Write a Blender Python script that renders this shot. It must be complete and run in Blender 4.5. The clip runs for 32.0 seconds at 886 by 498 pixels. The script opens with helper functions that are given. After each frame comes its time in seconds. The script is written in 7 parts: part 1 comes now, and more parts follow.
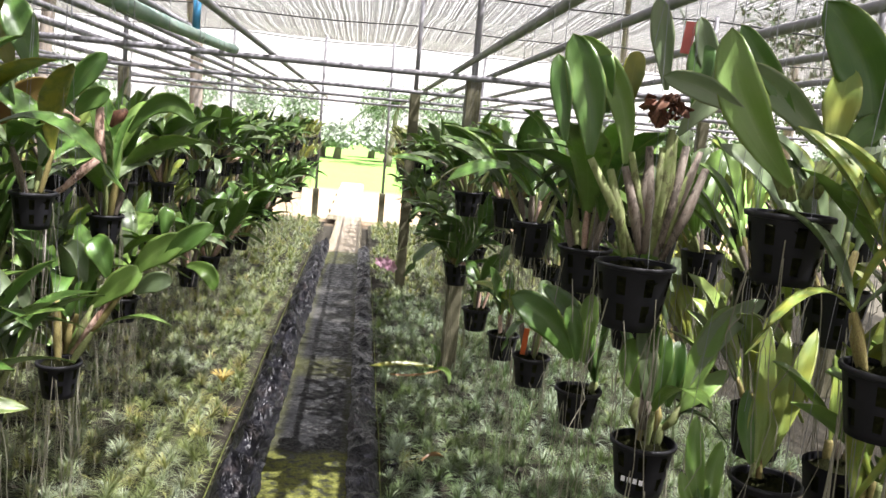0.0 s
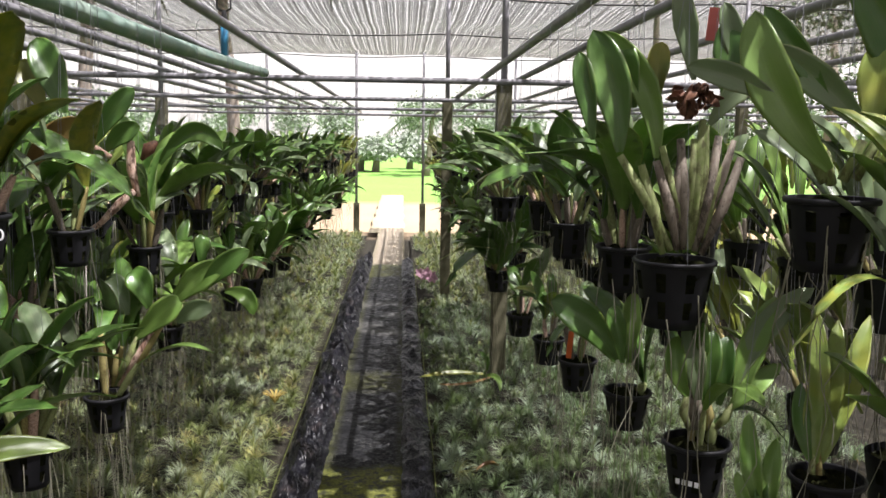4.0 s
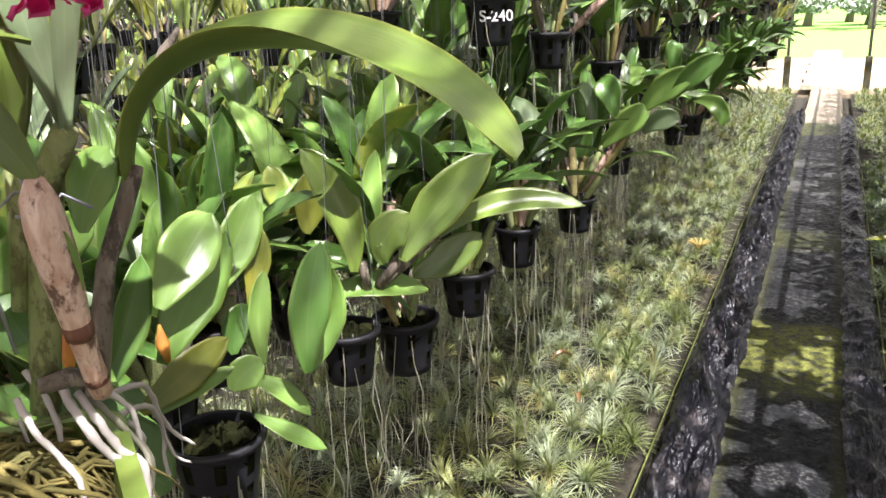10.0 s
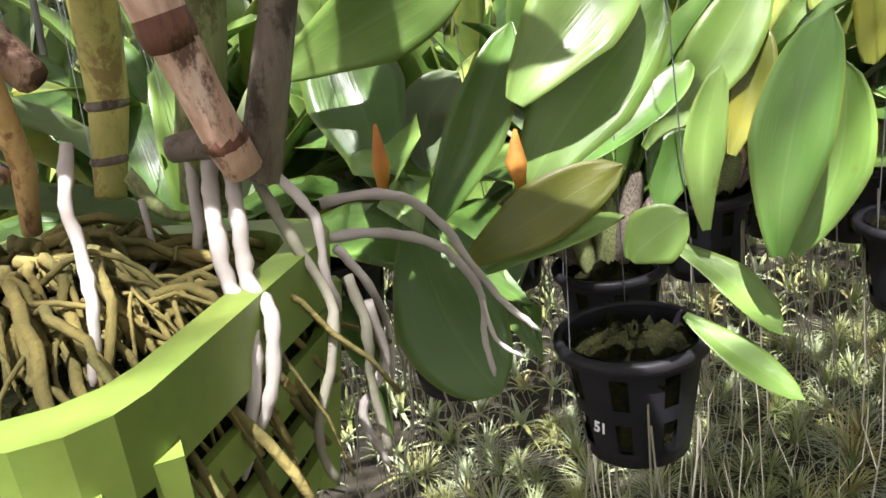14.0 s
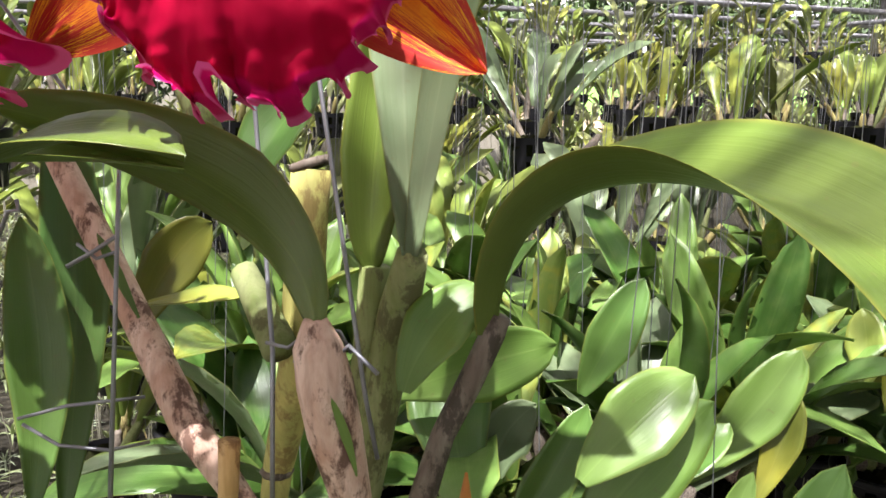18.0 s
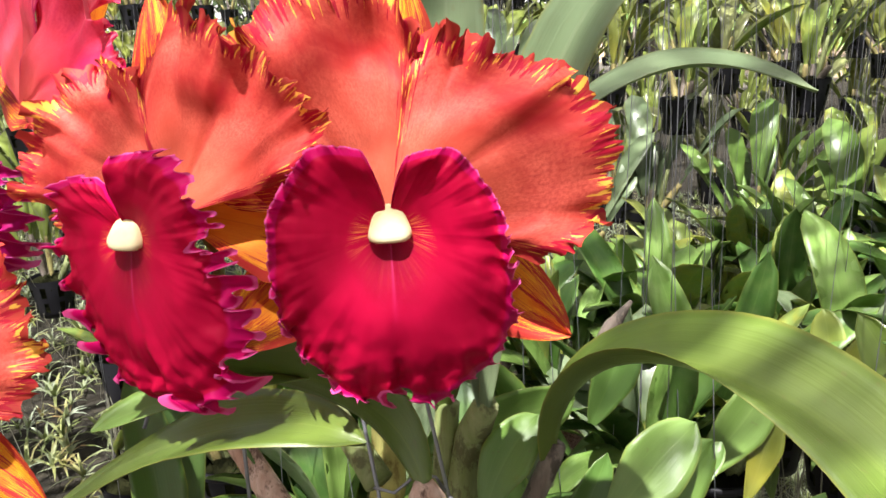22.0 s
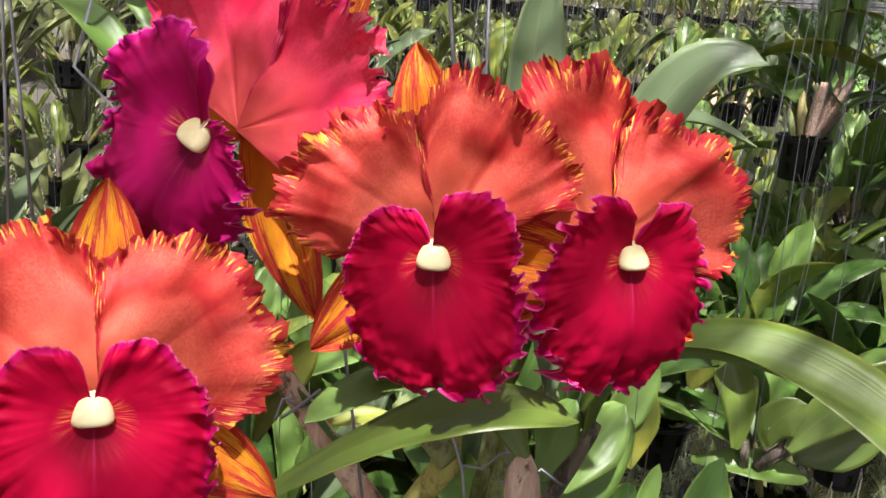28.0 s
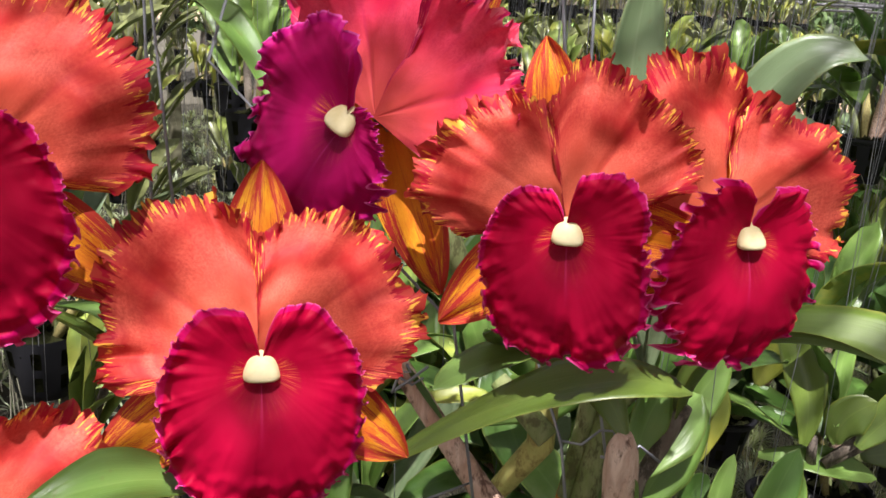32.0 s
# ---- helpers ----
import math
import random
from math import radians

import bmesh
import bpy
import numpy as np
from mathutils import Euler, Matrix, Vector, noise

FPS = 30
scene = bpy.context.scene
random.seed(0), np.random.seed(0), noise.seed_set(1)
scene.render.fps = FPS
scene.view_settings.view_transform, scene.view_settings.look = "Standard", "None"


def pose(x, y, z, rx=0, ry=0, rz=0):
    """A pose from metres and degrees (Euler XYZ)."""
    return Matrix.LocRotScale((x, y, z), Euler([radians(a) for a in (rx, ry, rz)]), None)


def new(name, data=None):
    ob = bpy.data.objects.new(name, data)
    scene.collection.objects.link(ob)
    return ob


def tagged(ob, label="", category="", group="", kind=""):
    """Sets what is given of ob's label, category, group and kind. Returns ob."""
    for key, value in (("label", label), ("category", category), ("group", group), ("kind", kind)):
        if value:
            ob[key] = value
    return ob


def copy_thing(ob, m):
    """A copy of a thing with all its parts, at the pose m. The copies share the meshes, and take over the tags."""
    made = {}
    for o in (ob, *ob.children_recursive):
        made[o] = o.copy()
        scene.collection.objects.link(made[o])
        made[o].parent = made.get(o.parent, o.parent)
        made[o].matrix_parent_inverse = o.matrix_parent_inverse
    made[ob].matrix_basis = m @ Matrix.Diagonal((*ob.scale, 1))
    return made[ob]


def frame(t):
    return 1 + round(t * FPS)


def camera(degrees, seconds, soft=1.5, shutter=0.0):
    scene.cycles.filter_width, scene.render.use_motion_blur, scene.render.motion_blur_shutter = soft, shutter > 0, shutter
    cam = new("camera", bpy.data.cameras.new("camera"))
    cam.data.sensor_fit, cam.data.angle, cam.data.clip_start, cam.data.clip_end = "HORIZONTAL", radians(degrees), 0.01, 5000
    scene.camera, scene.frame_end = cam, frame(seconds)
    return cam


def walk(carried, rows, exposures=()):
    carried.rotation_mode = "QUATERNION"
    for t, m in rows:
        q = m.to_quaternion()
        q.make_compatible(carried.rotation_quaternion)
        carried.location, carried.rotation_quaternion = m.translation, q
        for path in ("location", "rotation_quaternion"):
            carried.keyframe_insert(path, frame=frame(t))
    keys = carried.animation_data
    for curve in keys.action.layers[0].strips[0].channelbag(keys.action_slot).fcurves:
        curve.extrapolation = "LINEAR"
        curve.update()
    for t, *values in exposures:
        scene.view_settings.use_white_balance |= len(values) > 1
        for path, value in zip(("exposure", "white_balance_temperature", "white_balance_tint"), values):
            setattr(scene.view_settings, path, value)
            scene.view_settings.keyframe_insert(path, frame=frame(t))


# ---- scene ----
cam = camera(56.61, 32.0, soft=1.6)
ROWS = [
    (0.0, -0.0524, 0.0000, 1.7099, 82.04, -5.21, -5.41),
    (0.5, -0.0523, 0.0048, 1.7306, 84.03, -5.36, -6.04),
    (1.0, -0.0500, -0.0011, 1.7605, 86.16, -3.55, -5.96),
    (1.5, -0.0457, -0.0174, 1.7958, 88.61, -0.94, -4.43),
    (2.0, -0.0450, -0.0177, 1.7967, 89.41, -0.44, -3.23),
    (2.5, -0.0424, -0.0073, 1.7849, 88.77, -0.71, -3.20),
    (4.5, -0.0240, 0.0362, 1.6707, 78.91, -0.90, -2.78),
    (5.0, -0.0224, 0.0523, 1.6181, 75.35, -0.50, -2.97),
    (5.5, -0.0350, 0.0429, 1.5925, 73.56, 0.20, -0.32),
    (6.0, -0.0613, 0.0336, 1.5729, 72.41, 0.39, 4.82),
    (6.5, -0.0798, 0.0231, 1.5657, 71.79, 1.06, 10.67),
    (7.0, -0.0913, 0.0119, 1.5682, 71.78, 1.74, 14.80),
    (7.5, -0.1009, 0.0052, 1.5702, 72.01, 1.69, 17.24),
    (8.0, -0.1245, 0.0015, 1.5659, 71.99, 1.60, 19.39),
    (8.5, -0.1422, 0.0031, 1.5652, 71.92, 1.84, 21.29),
    (9.0, -0.1520, 0.0087, 1.5688, 72.31, 1.97, 22.60),
    (9.5, -0.1617, 0.0137, 1.5709, 72.72, 1.81, 23.66),
    (10.0, -0.1747, 0.0177, 1.5761, 73.28, 1.82, 24.67),
    (10.5, -0.1810, 0.0261, 1.5845, 73.75, 1.93, 25.95),
    (11.0, -0.1934, 0.0476, 1.5545, 73.20, 2.29, 28.98),
    (11.5, -0.2246, 0.0874, 1.5142, 71.89, 4.23, 33.50),
    (12.0, -0.2511, 0.1343, 1.4853, 71.58, 5.93, 37.27),
    (12.5, -0.2676, 0.2114, 1.4457, 71.57, 7.66, 47.29),
    (13.0, -0.2811, 0.2883, 1.4172, 71.53, 9.73, 57.78),
    (13.5, -0.2930, 0.3088, 1.3990, 70.88, 10.19, 63.85),
    (15.5, -0.2743, 0.2840, 1.4614, 75.48, 1.21, 68.38),
    (16.0, -0.2755, 0.2813, 1.4815, 76.44, 0.54, 68.80),
    (16.5, -0.2639, 0.2787, 1.5137, 77.44, 0.40, 69.40),
    (17.0, -0.2524, 0.2726, 1.5425, 78.52, 0.23, 70.21),
    (17.5, -0.2462, 0.2649, 1.5656, 78.73, -0.34, 70.86),
    (18.0, -0.2368, 0.2590, 1.5873, 78.50, -0.91, 71.30),
    (18.5, -0.2327, 0.2527, 1.6001, 78.48, -0.93, 71.43),
    (19.0, -0.2307, 0.2428, 1.6227, 78.49, -0.41, 70.63),
    (19.5, -0.2249, 0.2291, 1.6409, 78.36, 0.22, 69.01),
    (20.0, -0.2155, 0.2230, 1.6619, 78.32, 0.84, 67.88),
    (20.5, -0.2183, 0.2184, 1.6759, 77.29, 1.08, 67.65),
    (21.0, -0.2167, 0.2108, 1.6943, 75.85, 1.91, 67.23),
    (21.5, -0.2117, 0.1988, 1.7107, 74.94, 2.49, 67.23),
    (22.0, -0.2090, 0.1915, 1.7193, 73.80, 2.98, 67.01),
    (22.5, -0.2037, 0.1869, 1.7261, 73.00, 3.27, 66.54),
    (23.0, -0.2036, 0.1849, 1.7301, 72.82, 3.35, 66.45),
    (23.5, -0.2005, 0.1864, 1.7318, 72.89, 3.47, 66.20),
    (24.0, -0.2009, 0.1798, 1.7341, 73.03, 3.50, 65.86),
    (24.5, -0.2057, 0.1641, 1.7360, 72.87, 3.36, 64.87),
    (25.0, -0.2147, 0.1425, 1.7364, 72.73, 2.20, 63.15),
    (25.5, -0.2294, 0.1150, 1.7367, 72.48, 0.41, 60.90),
    (27.5, -0.2532, 0.0011, 1.7517, 72.90, -3.85, 51.35),
    (28.0, -0.2549, -0.0204, 1.7531, 73.31, -4.18, 50.35),
    (28.5, -0.2569, -0.0366, 1.7530, 73.74, -4.53, 49.87),
    (29.0, -0.2572, -0.0458, 1.7534, 73.91, -4.76, 50.14),
    (29.5, -0.2562, -0.0526, 1.7549, 74.10, -4.93, 50.58),
    (30.0, -0.2574, -0.0545, 1.7547, 74.23, -4.92, 50.68),
    (30.5, -0.2551, -0.0567, 1.7543, 74.27, -4.89, 50.63),
    (31.0, -0.2548, -0.0616, 1.7519, 74.17, -4.70, 50.88),
    (31.5, -0.2530, -0.0695, 1.7519, 73.87, -4.46, 51.83),
    (32.0, -0.2578, -0.0736, 1.7464, 73.36, -4.11, 53.10),
]
EXPOSURES = [(t, e, 6250.0, 16.0) for t, e in ((0.0, 2.5), (0.5, 2.3), (1.2, 1.95), (2.5, 1.65), (4.5, 2.3), (5.2, 2.9), (7.0, 2.75), (10.0, 2.68), (12.0, 2.75), (13.5, 2.85), (16.0, 2.8), (17.0, 2.7), (20.0, 2.55), (25.0, 2.2), (32.0, 1.9))]
walk(cam, [(t, pose(x, y, z, rx, ry, rz)) for t, x, y, z, rx, ry, rz in ROWS], EXPOSURES)

# ---------- light ----------
world = bpy.data.worlds.new("sky")
scene.world = world
world.use_nodes = True
wn = world.node_tree.nodes
sky = wn.new("ShaderNodeTexSky")
sky.sky_type, sky.sun_disc = "NISHITA", False
SUN_DIR = Vector((0.40, -0.26, 1.0)).normalized()          # towards the sun
sky.sun_elevation = math.asin(SUN_DIR.z)
sky.sun_rotation = math.atan2(SUN_DIR.x, SUN_DIR.y)
sky.dust_density, sky.air_density = 4.0, 1.2
haze = wn.new("ShaderNodeMix")                              # thin white haze over the whole sky
haze.data_type = "RGBA"
haze.inputs[0].default_value = 0.68
haze.inputs[7].default_value = (9.8, 9.2, 8.3, 1.0)
world.node_tree.links.new(sky.outputs[0], haze.inputs[6])
world.node_tree.links.new(haze.outputs[2], wn["Background"].inputs[0])
wn["Background"].inputs[1].default_value = 0.050
sun = new("sun", bpy.data.lights.new("sun", "SUN"))
sun.data.energy, sun.data.angle, sun.data.color = 5.0, radians(0.6), (1.0, 0.965, 0.92)
sun.rotation_mode = "QUATERNION"
sun.rotation_quaternion = SUN_DIR.to_track_quat("Z", "Y")


# ---------- materials ----------
class Nodes:
    """A small writer of node trees."""

    def __init__(self, name):
        self.mat = bpy.data.materials.new(name)
        self.mat.use_nodes = True
        self.tree = self.mat.node_tree
        self.bsdf = self.tree.nodes["Principled BSDF"]
        self.out = self.tree.nodes["Material Output"]

    def add(self, kind, **values):
        n = self.tree.nodes.new("ShaderNode" + kind)
        for k, v in values.items():
            if k in n.inputs:
                self.put(n.inputs[k], v)
        return n

    def put(self, socket, v):
        if isinstance(v, bpy.types.NodeSocket):
            self.tree.links.new(v, socket)
        elif isinstance(v, tuple) and len(v) == 3 and socket.type == "RGBA":
            socket.default_value = (*v, 1.0)
        else:
            socket.default_value = v

    def set(self, **values):
        for k, v in values.items():
            self.put(self.bsdf.inputs[k.replace("_", " ")], v)

    def coord(self, which="Object"):
        return self.add("TexCoord").outputs[which]

    def noise(self, scale, detail=4.0, vec=None, rough=0.55, dist=0.0):
        n = self.add("TexNoise", Scale=scale, Detail=detail, Roughness=rough, Distortion=dist)
        if vec is not None:
            self.put(n.inputs["Vector"], vec)
        return n.outputs["Fac"]

    def mapped(self, vec, scale):
        m = self.add("Mapping")
        self.put(m.inputs["Vector"], vec)
        m.inputs["Scale"].default_value = scale
        return m.outputs[0]

    def ramp(self, fac, *stops):
        n = self.add("ValToRGB")
        self.put(n.inputs[0], fac)
        el = n.color_ramp.elements
        while len(el) < len(stops):
            el.new(0.5)
        for e, (p, c) in zip(el, stops):
            e.position, e.color = p, (*c, 1.0) if len(c) == 3 else c
        return n.outputs[0]

    def mix(self, fac, a, b, blend="MIX"):
        n = self.tree.nodes.new("ShaderNodeMix")
        n.data_type, n.blend_type = "RGBA", blend
        self.put(n.inputs[0], fac)
        self.put(n.inputs[6], a)
        self.put(n.inputs[7], b)
        return n.outputs[2]

    def math(self, op, a, b=0.0, c=0.0):
        n = self.add("Math")
        n.operation = op
        for s, v in zip(n.inputs, (a, b, c)):
            self.put(s, v)
        return n.outputs[0]

    def bump(self, height, strength=0.3, dist=0.01):
        n = self.add("Bump", Strength=strength, Distance=dist)
        self.put(n.inputs["Height"], height)
        self.put(self.bsdf.inputs["Normal"], n.outputs[0])

    def translucent(self, colour, fac):
        t = self.add("BsdfTranslucent")
        self.put(t.inputs[0], colour)
        m = self.add("MixShader")
        m.inputs[0].default_value = fac
        self.tree.links.new(self.bsdf.outputs[0], m.inputs[1])
        self.tree.links.new(t.outputs[0], m.inputs[2])
        self.tree.links.new(m.outputs[0], self.out.inputs[0])


def leaf_material(name, dark, light, blotch, yellow=0.0, thin=0.24):
    """Waxy orchid leaf: paler midrib, faint long veins, yellowing blotches. UV: u across, v along."""
    k = Nodes(name)
    dark, light, blotch = ((c[0] * 1.0, c[1], c[2] * 1.12) for c in (dark, light, blotch))
    uv = k.coord("UV")
    sep = k.add("SeparateXYZ")
    k.put(sep.inputs[0], uv)
    across = k.math("ABSOLUTE", k.math("SUBTRACT", sep.outputs[0], 0.5))
    rnd = k.add("ObjectInfo").outputs["Random"]
    obj = k.coord("Object")
    base = k.mix(rnd, dark, light)
    cloud = k.noise(14.0, 3.0, obj)
    base = k.mix(k.ramp(cloud, (0.42, (0, 0, 0)), (0.75, (0.7, 0.7, 0.7))), base, blotch)
    veins = k.noise(40.0, 2.0, k.mapped(uv, (1.0, 0.03, 1.0)))
    base = k.mix(k.math("MULTIPLY", veins, 0.35), base, tuple(min(1, c * 1.7) for c in light))
    rib = k.ramp(across, (0.0, (1, 1, 1)), (0.035, (0, 0, 0)))
    base = k.mix(k.math("MULTIPLY", rib, 0.16), base, tuple(min(1, c * 1.9) for c in blotch))
    edge = k.ramp(across, (0.465, (0, 0, 0)), (0.5, (1, 1, 1)))
    base = k.mix(k.math("MULTIPLY", edge, 0.35), base, (0.30, 0.26, 0.04))
    if yellow:
        y = k.ramp(k.noise(9.0, 2.0, obj, dist=0.6), (0.45, (0, 0, 0)), (0.62, (1, 1, 1)))
        base = k.mix(k.math("MULTIPLY", y, yellow), base, (0.42, 0.36, 0.03))
    spots = k.ramp(k.noise(160.0, 1.0, obj), (0.70, (0, 0, 0)), (0.74, (1, 1, 1)))
    base = k.mix(k.math("MULTIPLY", spots, 0.22), base, (0.14, 0.10, 0.04))
    dust = k.ramp(k.noise(5.0, 4.0, obj), (0.5, (0, 0, 0)), (0.85, (1, 1, 1)))
    base = k.mix(k.math("MULTIPLY", dust, 0.08), base, (0.45, 0.47, 0.40))
    k.set(Base_Color=base, Roughness=k.math("MULTIPLY_ADD", k.noise(30.0, 3.0, obj), 0.25, 0.22), Specular_IOR_Level=0.5)
    k.bump(k.math("ADD", veins, k.math("MULTIPLY", k.noise(120.0, 2.0, obj), 0.4)), 0.25, 0.0012)
    k.translucent(k.mix(0.35, base, (0.26, 0.40, 0.03)), thin)
    return k.mat


def plain(name, a, b, scale, rough=0.8, bump=0.4, dist=0.004, metal=0.0, spec=0.4, detail=6.0, stretch=None):
    """A two-tone rough surface with grain at two scales."""
    k = Nodes(name)
    obj = k.coord("Object")
    v = k.mapped(obj, stretch) if stretch else obj
    n1, n2 = k.noise(scale, detail, v), k.noise(scale * 7.0, 3.0, v)
    c = k.mix(k.ramp(n1, (0.3, (0, 0, 0)), (0.7, (1, 1, 1))), a, b)
    c = k.mix(k.math("MULTIPLY", n2, 0.3), c, tuple(x * 0.5 for x in a))
    k.set(Base_Color=c, Roughness=rough, Metallic=metal, Specular_IOR_Level=spec)
    if bump:
        k.bump(k.math("MULTIPLY_ADD", n2, 0.4, n1), bump, dist)
    return k.mat


LEAF = leaf_material("leaf_green", (0.034, 0.092, 0.014), (0.071, 0.147, 0.024), (0.109, 0.175, 0.037))
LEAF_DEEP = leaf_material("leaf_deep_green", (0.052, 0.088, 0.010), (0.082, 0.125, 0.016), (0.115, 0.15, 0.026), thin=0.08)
LEAF_LIGHT = leaf_material("leaf_light", (0.087, 0.177, 0.026), (0.144, 0.242, 0.045), (0.189, 0.271, 0.068))
LEAF_YELLOW = leaf_material("leaf_yellowing", (0.127, 0.204, 0.033), (0.198, 0.270, 0.051), (0.242, 0.286, 0.077), 0.35)
LEAF_GREY = leaf_material("leaf_grey", (0.094, 0.143, 0.057), (0.143, 0.196, 0.088), (0.198, 0.226, 0.116))
LEAF_OLIVE = leaf_material("leaf_olive", (0.08, 0.11, 0.012), (0.12, 0.14, 0.016), (0.17, 0.16, 0.03), 0.25)
LEAF_BROWN = leaf_material("leaf_brown", (0.15, 0.075, 0.03), (0.20, 0.10, 0.035), (0.13, 0.11, 0.035), 0.2)


def sheath_material(name, pale, mid, dark):
    """Papery dry sheath: long fibres, brown bands and dark blotches."""
    k = Nodes(name)
    obj = k.coord("Object")
    fib = k.noise(420.0, 3.0, k.mapped(obj, (1.0, 1.0, 0.10)))
    blot = k.noise(75.0, 5.0, k.mapped(obj, (1.0, 1.0, 0.40)), dist=0.6)
    fine = k.noise(300.0, 2.0, obj)
    c = k.mix(k.ramp(blot, (0.36, (0, 0, 0)), (0.62, (1, 1, 1))), pale, mid)
    c = k.mix(k.ramp(k.noise(60.0, 6.0, k.mapped(obj, (1.0, 1.0, 0.5)), rough=0.75), (0.50, (0, 0, 0)), (0.58, (0.9, 0.9, 0.9))), c, dark)
    c = k.mix(k.math("MULTIPLY", k.ramp(fib, (0.45, (0, 0, 0)), (0.70, (1, 1, 1))), 0.22), c, dark)
    k.set(Base_Color=c, Roughness=0.7, Specular_IOR_Level=0.3)
    k.bump(k.math("MULTIPLY_ADD", fib, 1.2, k.math("MULTIPLY", fine, 0.6)), 0.4, 0.0009)
    return k.mat


SHEATH = sheath_material("dry_sheath", (0.68, 0.52, 0.42), (0.46, 0.29, 0.21), (0.085, 0.042, 0.028))
BULB = sheath_material("pseudobulb_green", (0.18, 0.23, 0.07), (0.26, 0.29, 0.13), (0.10, 0.10, 0.04))
BULB_GOLD = sheath_material("pseudobulb_straw", (0.31, 0.27, 0.10), (0.22, 0.20, 0.07), (0.15, 0.10, 0.04))
BULB_STRAW = sheath_material("pseudobulb_bright_straw", (0.52, 0.47, 0.15), (0.40, 0.39, 0.12), (0.24, 0.18, 0.06))
STEM_TAN = sheath_material("tan_cut_stem", (0.56, 0.38, 0.17), (0.46, 0.28, 0.10), (0.20, 0.10, 0.035))
SHEATH_WITHERED = sheath_material("withered_flower", (0.20, 0.10, 0.06), (0.12, 0.05, 0.03), (0.04, 0.02, 0.012))
SHEATH_GREY = sheath_material("grey_sheath", (0.24, 0.21, 0.165), (0.14, 0.11, 0.085), (0.05, 0.04, 0.03))
PLASTIC = plain("black_plastic", (0.008, 0.008, 0.010), (0.018, 0.018, 0.021), 12.0, 0.5, 0.15, 0.001, spec=0.22)
SHEATH_ORANGE = plain("orange_sheath", (0.55, 0.26, 0.03), (0.40, 0.14, 0.03), 40.0, 0.7, 0.4, 0.002)
RIM = plain("worn_black_plastic", (0.009, 0.009, 0.011), (0.026, 0.026, 0.029), 20.0, 0.5, 0.2, 0.001, spec=0.25)
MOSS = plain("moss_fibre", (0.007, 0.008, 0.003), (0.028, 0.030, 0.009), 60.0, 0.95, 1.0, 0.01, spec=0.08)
ROOT = plain("orchid_root", (0.32, 0.30, 0.24), (0.18, 0.18, 0.11), 40.0, 0.8, 0.5, 0.002)
ROOT_WHITE = plain("white_root", (0.54, 0.50, 0.45), (0.34, 0.30, 0.27), 25.0, 0.7, 0.5, 0.002)
ROOT_OLD = plain("old_root", (0.22, 0.175, 0.05), (0.045, 0.055, 0.016), 40.0, 0.9, 0.8, 0.004)
WIRE = plain("galvanised_wire", (0.34, 0.35, 0.38), (0.20, 0.20, 0.22), 60.0, 0.45, 0.0, metal=0.7)
PIPE = plain("galvanised_pipe", (0.30, 0.29, 0.31), (0.16, 0.16, 0.17), 9.0, 0.6, 0.2, 0.001, metal=0.1)
HOSE = plain("mossy_hose", (0.16, 0.26, 0.22), (0.30, 0.36, 0.30), 8.0, 0.6, 0.3, 0.002)
BLUE = plain("blue_pvc", (0.03, 0.16, 0.30), (0.05, 0.22, 0.36), 12.0, 0.4, 0.1, 0.001)
POST = plain("mossy_concrete_post", (0.085, 0.08, 0.045), (0.17, 0.16, 0.10), 14.0, 0.9, 0.7, 0.006)
CABLE = plain("black_cable", (0.02, 0.02, 0.02), (0.04, 0.04, 0.04), 20.0, 0.6, 0.0)
SOIL = plain("dark_soil", (0.016, 0.014, 0.009), (0.045, 0.038, 0.022), 22.0, 0.95, 1.0, 0.02)
CAP = plain("anther_cap", (0.78, 0.68, 0.42), (0.66, 0.52, 0.22), 60.0, 0.5, 0.2, 0.001)
CORD = plain("faded_cord", (0.11, 0.14, 0.03), (0.20, 0.22, 0.06), 25.0, 0.8, 0.3, 0.001)
BASKET = plain("lime_green_plastic", (0.20, 0.27, 0.05), (0.11, 0.18, 0.03), 25.0, 0.45, 0.3, 0.001)
TAG_O = plain("orange_tag", (0.75, 0.16, 0.03), (0.6, 0.12, 0.03), 20.0, 0.6, 0.0)
TAG_R = plain("pink_tag", (0.65, 0.16, 0.14), (0.5, 0.12, 0.1), 20.0, 0.6, 0.0)
INK = plain("white_ink", (0.8, 0.8, 0.8), (0.7, 0.7, 0.7), 20.0, 0.6, 0.0)
BARK = plain("palm_bark", (0.14, 0.12, 0.10), (0.24, 0.21, 0.17), 10.0, 0.9, 0.6, 0.02)
PALM = plain("palm_leaf", (0.03, 0.06, 0.02), (0.07, 0.11, 0.03), 4.0, 0.6, 0.0)
TREE = plain("tree_leaf", (0.03, 0.06, 0.015), (0.07, 0.11, 0.03), 3.0, 0.7, 0.0)
YELLOW_BRACT = plain("yellow_bract", (0.42, 0.30, 0.06), (0.52, 0.40, 0.12), 30.0, 0.6, 0.0)
# leaf colour for the far trees, with distance haze mixed into it as paleness
HAZE_TINTED_TREE = plain("haze_tinted_tree_leaf", (0.24, 0.28, 0.22), (0.32, 0.35, 0.30), 3.0, 0.8, 0.0)
PINK = plain("pink_blossom", (0.42, 0.22, 0.30), (0.55, 0.36, 0.42), 30.0, 0.6, 0.0)


